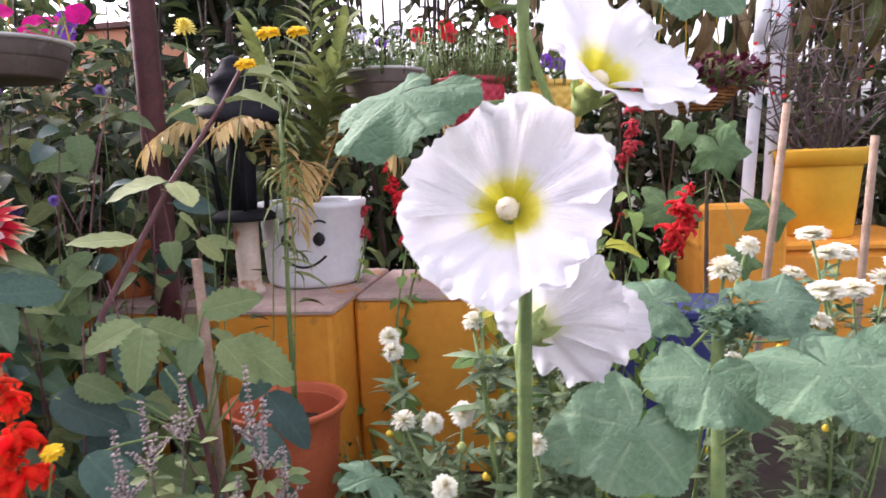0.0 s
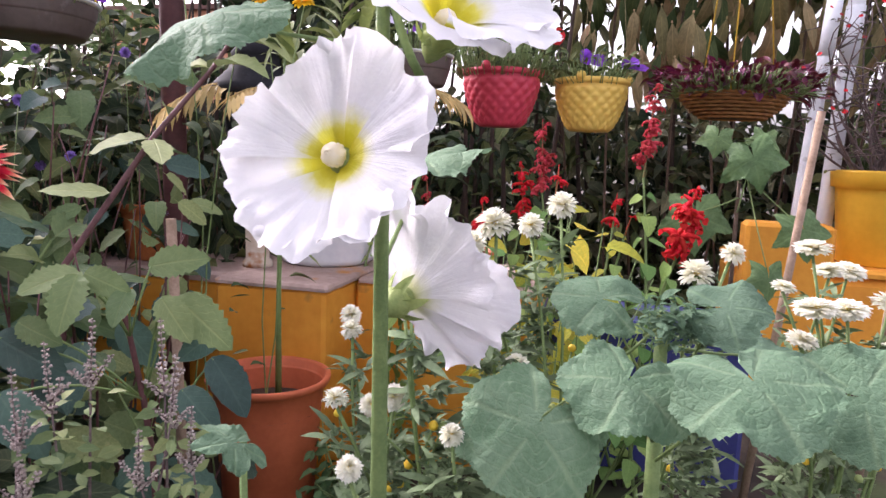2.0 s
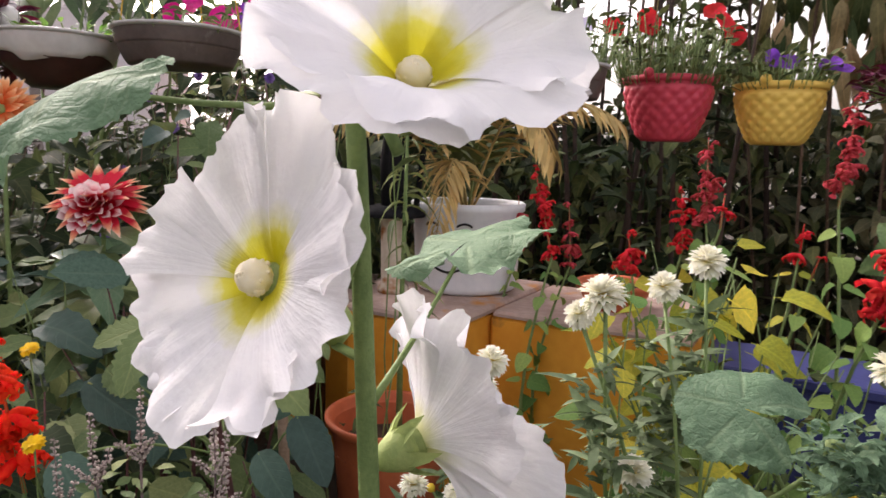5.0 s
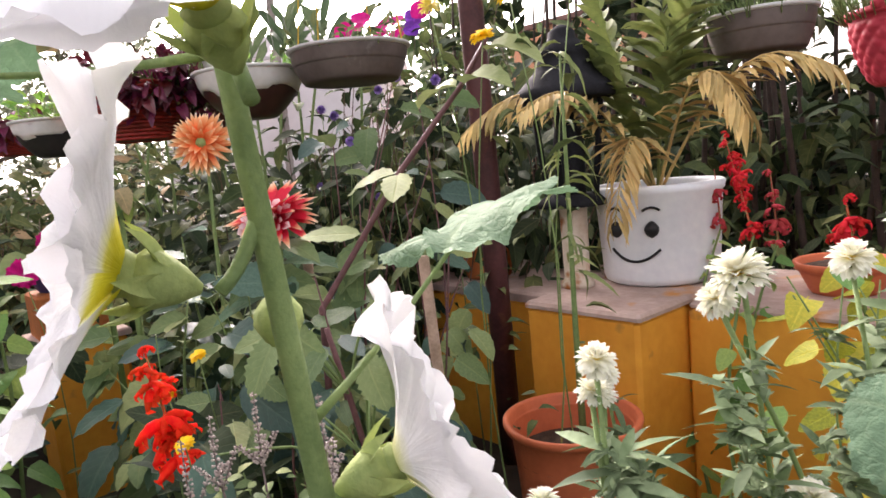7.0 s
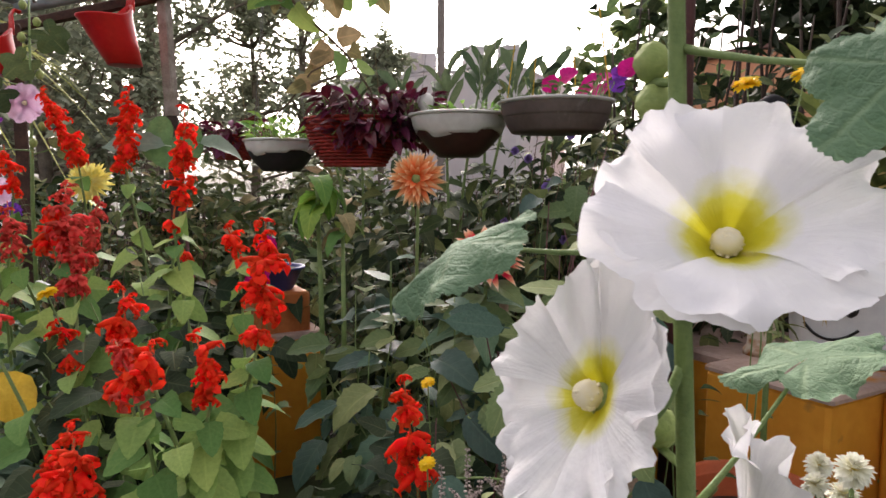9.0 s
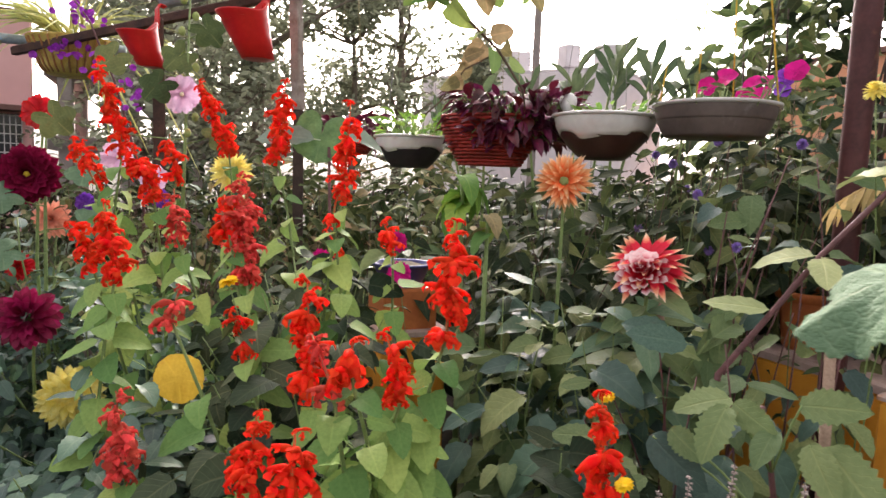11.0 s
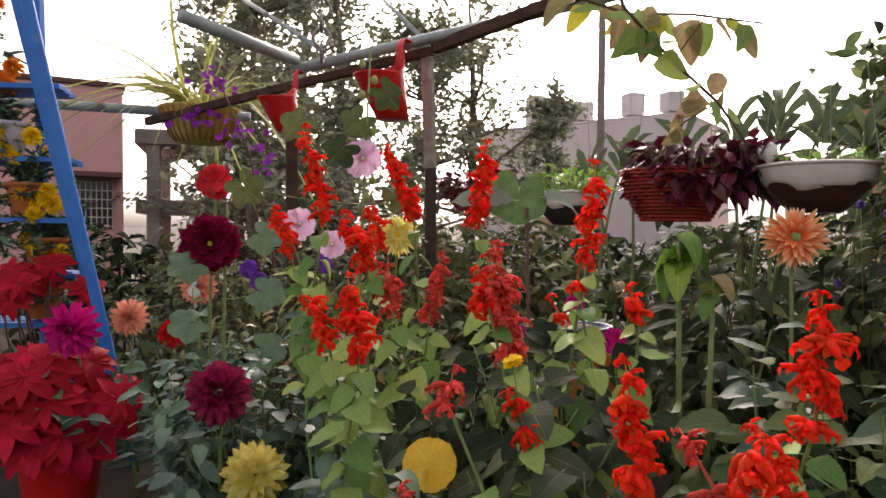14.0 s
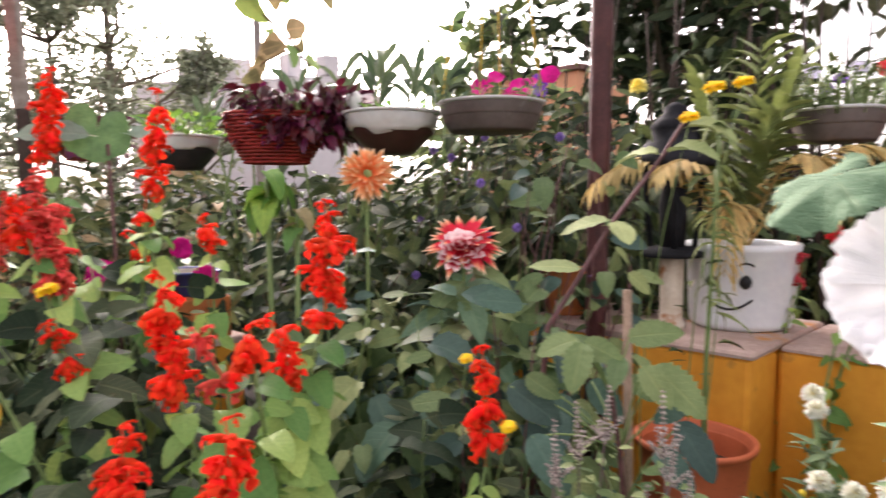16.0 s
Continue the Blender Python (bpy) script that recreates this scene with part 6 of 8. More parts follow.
# big dark leaf and ribbed leaf near the salvia tops
q = thing("broad_leaf_plant", (-1.45, 0.44, GROUND), "tall plant with broad bright green leaf", "plant")
part("stem", Build().tube([(-1.45, 0.44, GROUND), (-1.455, 0.43, 1.0), (-1.45, 0.42, 1.33)], 0.004, 6), M["stem_purple"], q)
holly_leaf(q, (-1.462, 0.404, 1.358), (0.2, -0.2, -0.8), (0.90, -0.25, 0.2), 0.070, 71, (-1.45, 0.42, 1.30), material="leaf_lobed", seg=40, rings=5, lobe=0.10, wave=0.10, cup=0.15)
part("leaf", Build().add(LEAF["dahlia"][2], stand((-1.45, 0.45, 1.355), (-0.1, 0.9, -0.05), (0.6, -0.3, 0.7), 0.13)), M["leaf_grey"], q)
part("leaf", Build().add(LEAF["dahlia"][1], stand((-1.45, 0.40, 1.345), (-0.2, -0.95, 0.12), (0.6, -0.3, 0.7), 0.15)), M["leaf_grey"], q)
# drooping leafed stalk
q = thing("sunflower_stalk", (-1.268, 0.69, GROUND), "thick green stalk with drooping wilted leaves", "plant")
part("stem", Build().tube([(-1.268, 0.69, GROUND), (-1.262, 0.685, 0.9), (-1.265, 0.68, 1.26)], [0.008, 0.006, 0.005], 10), M["stem_green"], q)
for a in range(9):
    d = (math.cos(a * 0.7), math.sin(a * 0.7), -0.15 - 0.3 * (a % 2))
    part("leaf", Build().add(blade("heart", 0.85, 11, 0.12, 0.85, 0.04, 0.08, a), stand((-1.265, 0.68, 1.275 - 0.008 * a), d, UP, 0.085 + 0.005 * (a % 3))), M["leaf_fresh"], q)
part("stem", Build().tube([(-1.23, 0.72, GROUND), (-1.215, 0.72, 0.9), (-1.20, 0.715, 1.19)], [0.007, 0.006, 0.004], 8), M["stem_green"], q)
for a in range(5):
    d = (math.cos(a * 1.3), math.sin(a * 1.3), -0.2)
    part("leaf", Build().add(blade("heart", 0.8, 11, 0.12, 0.7, 0.04, 0.08, a), stand((-1.20, 0.715, 1.192 - 0.01 * a), d, UP, 0.07)), M["leaf_dry" if a % 3 == 0 else "leaf_salvia"], q)
# round yellow leaf
q = thing("salvia_plant", (-1.17, 0.13, GROUND), "salvia shoot with one round yellowed leaf", "salvia", "red salvias")
part("stem", Build().tube([(-1.17, 0.13, GROUND), (-1.15, 0.11, 0.8), (-1.115, 0.095, 0.945)], 0.003, 6), M["stem_green"], q)
tagged(holly_leaf(q, (-1.088, 0.088, 0.912), (0.15, 0.05, -1), (0.95, -0.3, 0.25), 0.043, 77, (-1.115, 0.095, 0.945), material="leaf_golden", lobe=0.02, notch=0.0, cup=0.10, wave=0.03, seg=60, rings=6), "round yellow leaf")

# ---------------------------------------------------------------- white chrysanthemums


def lacy(b, at, ahead, size, normal=None):
    """A chrysanthemum leaf: a broad rib with deep, pointed, toothed lobes."""
    m = stand(at, ahead, UP + 0.6 * rdir(-1, 1) if normal is None else normal, size)
    y, x, z = m[:3, 1], m[:3, 0], m[:3, 2]
    b.add(blade("lance", 0.22, 4, 0.12, 0.3), m)
    for i in range(3):
        s = 0.26 + 0.22 * i
        for e in (-1, 1):
            p, d = np.asarray(at) + y * s * size - z * 0.2 * s * s * size, y * (0.7 + 0.2 * i) + x * e * 0.85 + z * rnd.uniform(-0.25, 0.15)
            ln_ = size * (0.46 - 0.07 * i) * rnd.uniform(0.8, 1.1)
            b.add(blade("lance", 0.34, 3, 0.15, 0.3), stand(p - unit(d) * ln_ * 0.1, d, z, ln_))
            b.add(blade("lance", 0.36, 2, 0.1, 0.2), stand(p + unit(d) * ln_ * 0.35, y * 0.1 + x * e, z, ln_ * 0.5))


def mums(flowers, base, label, foliage=60, flat=False):
    q = thing("chrysanthemum_plant", (base[0], base[1], GROUND), label, "chrysanthemum", "white chrysanthemums")
    st, lv = Build(), Build()
    for k, (at, s) in enumerate(flowers):
        at, s = np.asarray(at, float), s * 0.84
        face = unit((0.05, -0.12, 0.95) + (0.15 if flat else 0.35) * rdir(-0.6, 1))
        root = np.array((base[0] + rnd.uniform(-0.05, 0.05), base[1] + rnd.uniform(-0.05, 0.05), GROUND))
        pts = bowed(root, at - face * s * 0.35, 0.15, 7)
        st.tube(pts, [0.0032, 0.003, 0.0028, 0.0025, 0.0022, 0.002, 0.002], 6)
        st.add(lathe([(0.001, -0.4), (0.3, -0.35), (0.42, -0.1), (0.2, 0.0)], 8), stand(at, np.cross(face, (0.2, 0.3, 1)), face, s))
        head(q, at, face, s * (1.1 if flat else 0.95), B_MF if flat else B_M, "mum_white", "mum_yellow" if k % 2 == 0 else None, 0.24)
        for i in range(max(4, foliage * 12 // (5 * len(flowers)))):
            u = rnd.uniform(0.25, 0.93)
            lacy(lv, root + (pts[-1] - root) * u + rdir(-1, 1) * 0.016, rdir(-0.1, 0.8), rnd.uniform(0.028, 0.052))
        for i in range(2):
            p = pts[4] + (rnd.uniform(-0.04, 0.04), rnd.uniform(-0.04, 0.04), rnd.uniform(0.0, 0.06))
            st.tube([pts[4], p], 0.0014, 5)
            part("bud", Build().add(lathe([(0.001, -1), (0.8, -0.5), (0.9, 0.2), (0.5, 0.8), (0.001, 0.9)], 8), stand(p, (0, 1, 0), (0, 0, 1), 0.006)), M["mum_yellow"] if i else M["calyx"], q)
    tagged(part("stem_tangle", st, M["stem_green"], q), kind="stuff")
    tagged(part("foliage", lv, M["leaf_mum"], q), kind="stuff")
    return q


mums([((0.371, 1.028, 1.066), 0.027), ((0.435, 1.091, 1.03), 0.026), ((0.357, 0.933, 1.003), 0.030), ((0.40, 1.05, 1.035), 0.024), ((0.40, 0.96, 1.0), 0.028), ((0.345, 0.93, 0.965), 0.022), ((0.46, 1.0, 1.005), 0.028), ((0.50, 1.05, 1.02), 0.026), ((0.33, 0.98, 1.02), 0.018), ((0.47, 1.02, 0.94), 0.02)], (0.40, 1.06), "white double chrysanthemums in a cluster", 150, True)
mums([((0.212, 0.869, 1.043), 0.026), ((0.262, 0.95, 1.06), 0.020), ((0.22, 0.85, 0.93), 0.018)], (0.24, 0.95), "white double chrysanthemum above lobed leaves", 120)
mums([((-0.236, 0.921, 0.940), 0.020), ((-0.225, 0.90, 0.925), 0.020), ((-0.177, 0.74, 0.888), 0.019), ((-0.104, 0.732, 0.902), 0.020), ((-0.15, 0.78, 0.87), 0.018)], (-0.14, 0.86), "white chrysanthemums with small buds before the orange block", 110)
mums([((-0.006, 0.76, 1.097), 0.026), ((0.050, 0.925, 1.11), 0.025), ((0.015, 0.90, 1.085), 0.022), ((-0.03, 0.775, 1.075), 0.018), ((-0.076, 0.695, 1.045), 0.018), ((-0.085, 0.70, 1.02), 0.016), ((0.02, 0.80, 0.93), 0.022)], (0.0, 0.85), "creamy white chrysanthemums on branching stems", 260)
mums([((-0.02, 0.66, 0.90), 0.016), ((0.04, 0.75, 0.87), 0.015), ((-0.11, 0.62, 0.87), 0.017), ((0.03, 0.68, 0.93), 0.012)], (-0.02, 0.72), "low white chrysanthemums in feathery leaves", 280)

# ---------------------------------------------------------------- leafy fillers near the path


def shrub(name, base, crown, radii, n, kind, size, material, label, stems=14, category="shrub", group="", stemmat="stem_brown", low=-0.3, shell=0.45, girth=0.003, droop=0.0, second=None, pieces=False, flat=0.35, face=0.45):
    """Stems rising from the base into an uneven crown of leaves about the given centre."""
    q = thing(name, (base[0], base[1], base[2] if len(base) > 2 else GROUND), label, category, group)
    st, lv, lv2 = Build(), Build(), Build()
    root = np.array((base[0], base[1], base[2] if len(base) > 2 else GROUND))
    crown, radii = np.asarray(crown, float), np.asarray(radii, float)
    ends = []
    for i in range(stems):
        e = crown + rdir(-0.5, 1) * radii * rnd.uniform(0.5, 0.98)
        p = bowed(root + (rnd.uniform(-0.02, 0.02), rnd.uniform(-0.02, 0.02), 0), e, 0.2, 7)
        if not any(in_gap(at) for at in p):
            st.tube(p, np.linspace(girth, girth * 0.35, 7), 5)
        ends.append(p)
    for i in range(n):
        p = ends[i % stems]
        k = rnd.uniform(2.0, 6.0) if rnd.random() < 0.8 else rnd.uniform(1.0, 3.0)
        i0 = min(5, int(k))
        at = p[i0] + (p[i0 + 1] - p[i0]) * (k - i0) + rdir(-1, 1) * radii * rnd.uniform(0, shell) * 0.8
        d = (unit((at - crown) / radii) * 0.8 + 0.8 * rdir(-0.6, 0.8)) * (1, 1, flat) + (0, 0, low * 0.3 - droop - (0.12 if low < 0 else 0))
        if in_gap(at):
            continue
        other = second and rnd.random() < second[1]
        if pieces:
            leaf_piece(q, kind, at, d, size * rnd.uniform(0.6, 1.2), second[0] if other else material, UP + 2.0 * face * LIGHT_SIDE + 0.5 * rdir(-1, 1))
        else:
            one_leaf(lv2 if other else lv, kind, at, d, size * rnd.uniform(0.55, 1.2), UP + face * LIGHT_SIDE + 0.5 * rdir(-1, 1))
    tagged(part("stem_tangle", st, M[stemmat], q), kind="stuff")
    if lv.n:
        tagged(part("foliage", lv, M[material], q), kind="stuff")
    if second and lv2.n:
        tagged(part("pale_foliage", lv2, M[second[0]], q), kind="stuff")
    return q


# left foreground: broad leaves, basil spikes, tall purple stem
shrub("leafy_plant", (-0.66, 0.78), (-0.64, 0.74, 0.93), (0.17, 0.13, 0.17), 120, "dahlia", 0.085, "leaf_broad", "bushy plant with broad serrated green leaves", 10, "plant", stemmat="stem_purple", pieces=True, second=("leaf_teal", 0.45))
shrub("leafy_plant", (-0.52, 0.86), (-0.50, 0.84, 0.72), (0.12, 0.10, 0.13), 46, "dahlia", 0.10, "leaf_teal", "dark green broad leaved plant beside the pot", 8, "plant", stemmat="stem_purple", pieces=True)
shrub("leafy_plant", (-0.72, 1.00), (-0.68, 1.02, 1.13), (0.20, 0.15, 0.22), 150, "dahlia", 0.075, "leaf_broad", "tall leafy plant by the maroon post", 12, "plant", stemmat="stem_purple", second=("leaf_teal", 0.4), pieces=True)
q = thing("leafy_plant", (-0.46, 0.76, GROUND), "plant with large drooping serrated leaves, some bluish", "plant")
hub_top = np.array((-0.44, 0.70, 1.02))
main = bowed((-0.46, 0.76, GROUND), hub_top, 0.10, 8)
part("stem", Build().tube(main, np.linspace(0.0055, 0.003, 8), 8), M["stem_purple"], q)
for kind_, a_, c_ in (
        ("s", (-0.433, 0.639, 1.030), (-0.414, 0.583, 0.980)), ("s", (-0.442, 0.658, 1.028), (-0.381, 0.654, 1.010)), ("r", (-0.395, 0.670, 1.012), (-0.379, 0.621, 0.986)),
        ("s", (-0.386, 0.712, 0.995), (-0.332, 0.688, 0.953)), ("s", (-0.380, 0.729, 0.992), (-0.295, 0.722, 0.941)), ("s", (-0.419, 0.733, 1.025), (-0.343, 0.744, 1.045)),
        ("s", (-0.465, 0.678, 1.023), (-0.479, 0.603, 1.022)), ("d", (-0.356, 0.783, 0.944), (-0.365, 0.716, 0.920)), ("d", (-0.369, 0.785, 0.904), (-0.295, 0.757, 0.847)),
        ("d", (-0.369, 0.723, 0.882), (-0.303, 0.700, 0.847)), ("d", (-0.564, 0.650, 0.946), (-0.477, 0.664, 0.900)), ("d", (-0.540, 0.755, 0.914), (-0.510, 0.698, 0.855)),
        ("d", (-0.523, 0.805, 0.930), (-0.455, 0.789, 0.878)), ("d", (-0.449, 0.551, 0.926), (-0.378, 0.536, 0.875)), ("s", (-0.537, 0.657, 0.963), (-0.476, 0.654, 0.944))):
    a_, c_ = np.asarray(a_), np.asarray(c_)
    ln_ = np.linalg.norm(c_ - a_)
    b = Build().add(blade("ovate", 0.90, 19, 0.10, 0.28, 0.10 if kind_ == "s" else 0.02, 0.06, int(ln_ * 9999)), stand(a_, c_ - a_, unit((0.45, -0.75, 0.55) + 0.35 * rdir(-1, 1)), ln_ * 0.94))
    part("leaf", b, M["leaf_teal" if kind_ == "d" else "leaf_broad"], q)
    near = main[max(2, min(7, int((a_[2] - 0.06 - GROUND) / (hub_top[2] - GROUND) * 7)))]
    part("leaf_stalk", Build().tube(bowed(near, a_ + (c_ - a_) * 0.04, 0.15, 5, UP), 0.0015, 5), M["stem_green"], q)
q = thing("leafy_plant", (-0.62, 0.80, GROUND), "plant with one long purple stem and few leaves", "plant")
pp = [(-0.66, 0.80, GROUND), (-0.591, 0.784, 1.007), (-0.54, 0.90, 1.18), (-0.50, 0.99, 1.29), (-0.475, 1.035, 1.365)]
part("stem", Build().tube(pp, [0.006, 0.0048, 0.0042, 0.0036, 0.003], 8), M["stem_purple"], q)
for c, d in (((-0.50, 0.99, 1.29), (-0.9, -0.1, 0.1)), ((-0.50, 0.99, 1.29), (0.7, -0.1, 0.2)), ((-0.54, 0.90, 1.18), (-0.8, -0.4, -0.1)), ((-0.54, 0.90, 1.18), (0.5, -0.5, -0.2)), ((-0.485, 1.02, 1.335), (0.9, 0.1, 0.1)), ((-0.56, 0.85, 1.1), (-0.6, -0.6, 0.1))):
    part("leaf", Build().add(rnd.choice(LEAF["dahlia"]), stand(c, d, UP + 0.5 * LIGHT_SIDE, 0.098)), M["leaf_broad"], q)


def seed_spikes(base, tips, label):
    """Stems ending in slender spikes of whorled dry seed cups, with short side spikes and small leaves below."""
    q = thing("basil_plant", (base[0], base[1], GROUND), label, "plant", "basil plants")
    st, sd, lv = Build(), Build(), Build()
    cup_ = lathe([(0.001, -1.2), (0.55, -0.7), (0.75, 0.1), (0.95, 0.9), (0.6, 0.8), (0.001, 0.3)], 5)

    def whorls(foot, end, n):
        axis = end - foot
        st.tube([foot, (foot + end) / 2 + rdir(-1, 1) * 0.001, end], [0.0010, 0.0008, 0.0005], 4)
        for i in range(n):
            s = (i + 0.4) / n
            for j in range(6):
                a = j * 1.047 + i * 0.5 + rnd.uniform(-0.3, 0.3)
                if rnd.random() < 0.82:
                    out = np.array((math.cos(a), math.sin(a), rnd.uniform(-0.3, 0.5)))
                    sd.add(cup_, stand(foot + axis * s + out * rnd.uniform(0.0016, 0.0042 - 0.0018 * s), (math.cos(a + 1.6), math.sin(a + 1.6), 0), out, rnd.uniform(0.0010, 0.0018) * (1.1 - 0.35 * s)))

    for tip in tips:
        root = np.array((base[0], base[1], GROUND))
        tip = np.asarray(tip, float)
        neck = tip + unit(root - tip) * 0.062 + rdir(-1, 1) * 0.006
        st.tube(bowed(root, neck, 0.12, 6), [0.003, 0.0026, 0.0022, 0.0018, 0.0014, 0.001], 5)
        whorls(neck, tip, 11)
        for k in range(3):
            a = k * 2.2 + rnd.uniform(-0.5, 0.5)
            p0 = neck - unit(tip - root) * rnd.uniform(-0.004, 0.018)
            whorls(p0, p0 + np.array((math.cos(a) * 0.020, math.sin(a) * 0.020, rnd.uniform(0.018, 0.036))), 7)
        for i in range(26):
            p0 = neck - unit(tip - root) * (0.012 + 0.16 * rnd.random() ** 1.3)
            a = rnd.uniform(0, 6.283)
            d = np.array((math.cos(a), math.sin(a), rnd.uniform(-0.2, 0.6)))
            one_leaf(lv, "small", p0 + d * rnd.uniform(0.0, 0.022), d, rnd.uniform(0.013, 0.030), UP + 0.7 * LIGHT_SIDE + 0.5 * rdir(-1, 1), 1.1)
    tagged(part("stem_tangle", st, M["twig_dark"], q), kind="stuff")
    tagged(part("seed_head_mass", sd, M["seed_grey"], q, "grey purple seed heads"), kind="stuff")
    tagged(part("foliage", lv, M["leaf_broad"], q), kind="stuff")


seed_spikes((-0.36, 0.57), [(-0.351, 0.569, 1.006), (-0.376, 0.537, 0.989), (-0.389, 0.514, 0.971), (-0.372, 0.500, 0.910)], "holy basil with grey purple seed spikes")
seed_spikes((-0.30, 0.60), [(-0.306, 0.607, 1.002), (-0.268, 0.602, 0.919), (-0.289, 0.608, 0.967), (-0.302, 0.568, 0.904)], "low basil plant with seed spikes")
# heart shaped yellow green leaves behind the chrysanthemums
shrub("heart_leaf_plant", (-0.02, 1.25), (-0.02, 1.25, 0.98), (0.24, 0.16, 0.14), 80, "salvia", 0.080, "leaf_yellow", "plant with yellow green heart shaped leaves", 12, "plant", stemmat="stem_green", pieces=True, second=("leaf_salvia", 0.22))
shrub("heart_leaf_plant", (-0.081, 1.573), (-0.081, 1.543, 1.023), (0.15, 0.12, 0.11), 46, "salvia", 0.085, "leaf_yellow", "plant with yellow heart shaped leaves behind chrysanthemums", 9, "plant", stemmat="stem_green", pieces=True, second=("leaf_salvia", 0.2))
shrub("leafy_plant", (0.10, 1.35), (0.12, 1.32, 0.88), (0.30, 0.18, 0.14), 120, "small", 0.05, "leaf_mid", "low green leaves before the trough", 14, "plant", stemmat="stem_green")
shrub("leafy_plant", (-0.33, 1.20), (-0.33, 1.22, 0.57), (0.17, 0.17, 0.10), 420, "small", 0.032, "leaf_lobed", "low clover like ground cover at the block", 24, "plant", stemmat="stem_green")
q = thing("thin_plant", (-0.515, 1.225, 0.66), "thin upright plant with fine leaves in a terracotta pot", "plant")
b = Build()
lv = Build()
pts = [(-0.515, 1.225, 0.66), (-0.512, 1.22, 0.9), (-0.50, 1.21, 1.15), (-0.49, 1.20, 1.34)]
b.tube(pts, [0.007, 0.005, 0.0035, 0.002], 7)
for i in range(40):
    z = rnd.uniform(0.98, 1.36)
    one_leaf(lv, "long", (-0.502 + rnd.uniform(-0.01, 0.01), 1.21, z), rdir(-0.2, 0.5), rnd.uniform(0.04, 0.09), wide=0.7)
part("stem", b, M["stem_green"], q)
tagged(part("foliage", lv, M["leaf_palm"], q), kind="stuff")

# palm in the bucket


def frond(parent, base, tip, rise, n, size, material, seed, hang=0.3):
    base, tip = np.asarray(base, float), np.asarray(tip, float)
    t = np.linspace(0, 1, 12)[:, None]
    pts = base + (tip - base) * t + np.array((0, 0, rise)) * np.sin(np.pi * t * 0.9)
    b = Build()
    b.tube(pts, np.linspace(0.004, 0.0012, 12), 5)
    side = unit(np.cross(tip - base, UP))
    for i in range(n):
        s = 0.22 + 0.78 * i / n
        k = s * 11
        j = min(10, int(k))
        p = pts[j] + (pts[j + 1] - pts[j]) * (k - j)
        ahead = unit(pts[j + 1] - pts[j])
        for e in (-1, 1):
            d = ahead * (0.75 + 0.5 * s) + side * e + np.array((0, 0, -hang + 0.15 * rnd.uniform(-1, 1)))
            b.add(rnd.choice(LEAF["dry_leaflet" if material == "leaf_palm_dry" else "broad_leaflet"]), stand(p, d, UP, size * (1.05 - 0.55 * abs(s - 0.45)) * rnd.uniform(0.85, 1.1)))
    return part("frond", b, M[material], parent)


q = thing("palm_plant", (BK[0], BK[1], BK[2] + 0.185), "young palm with green and dry yellow fronds in the bucket", "palm")
pb = np.array((BK[0], BK[1], BK[2] + 0.18))
for tip, rise, m_, sz in (((-0.49, 1.66, 1.54), 0.02, "leaf_palm", 0.14), ((-0.73, 1.63, 1.52), 0.02, "leaf_palm", 0.14), ((-0.60, 1.72, 1.60), 0.02, "leaf_palm", 0.14), ((-0.52, 1.58, 1.40), 0.04, "leaf_palm", 0.13), ((-0.70, 1.56, 1.38), 0.04, "leaf_palm", 0.13),
                           ((-0.84, 1.30, 1.18), 0.18, "leaf_palm_dry", 0.10), ((-0.68, 1.30, 1.22), 0.14, "leaf_palm_dry", 0.09), ((-0.36, 1.57, 1.15), 0.20, "leaf_palm_dry", 0.11), ((-0.26, 1.70, 1.24), 0.16, "leaf_palm_dry", 0.10), ((-0.56, 1.42, 0.98), 0.18, "leaf_palm_dry", 0.10)):
    frond(q, pb, tip, rise, 14 if m_ == "leaf_palm" else 22, sz, m_, 1, 0.25 if m_ == "leaf_palm" else 0.45)

# thorny shrub in the yellow pot
thorn = thing("thorn_shrub", (0.99, 2.70, 1.10), "twiggy crown of thorns shrub with small red flowers", "shrub")
tw, lv = Build(), Build()
for i in range(26):
    e = np.array((1.02, 2.70, 1.50)) + rdir(-0.55, 1) * (0.36, 0.26, 0.36) * rnd.uniform(0.65, 1.0)
    limb = bowed((0.99 + rnd.uniform(-0.05, 0.05), 2.70 + rnd.uniform(-0.05, 0.05), 1.10), e, 0.3, 8)
    tw.tube(limb, np.linspace(0.0055, 0.0022, 8), 5)
    for j in range(9):
        p = limb[rnd.randrange(2, 8)]
        e2 = p + rdir(-0.5, 1) * rnd.uniform(0.06, 0.18)
        tw.tube(bowed(p, e2, 0.3, 4), [0.0028, 0.0024, 0.002, 0.0012], 4)
        for k in range(2):
            one_leaf(lv, "small", p + (e2 - p) * rnd.random(), rdir(-0.3, 0.8), rnd.uniform(0.015, 0.035))
tagged(part("stem_tangle", tw, M["twig_dark"], thorn), kind="stuff")
tagged(part("foliage", lv, M["leaf_mid"], thorn), kind="stuff")
for i in range(34):
    at = np.array((0.95, 2.60, 1.55)) + rdir(-0.7, 1) * (0.33, 0.2, 0.32) * rnd.uniform(0.5, 1)
    head(thorn, at, unit((rnd.uniform(-0.7, 0.7), -1, 0.9)), rnd.uniform(0.006, 0.011), RUFFLE[i % 3], "petal_red", name="bloom")

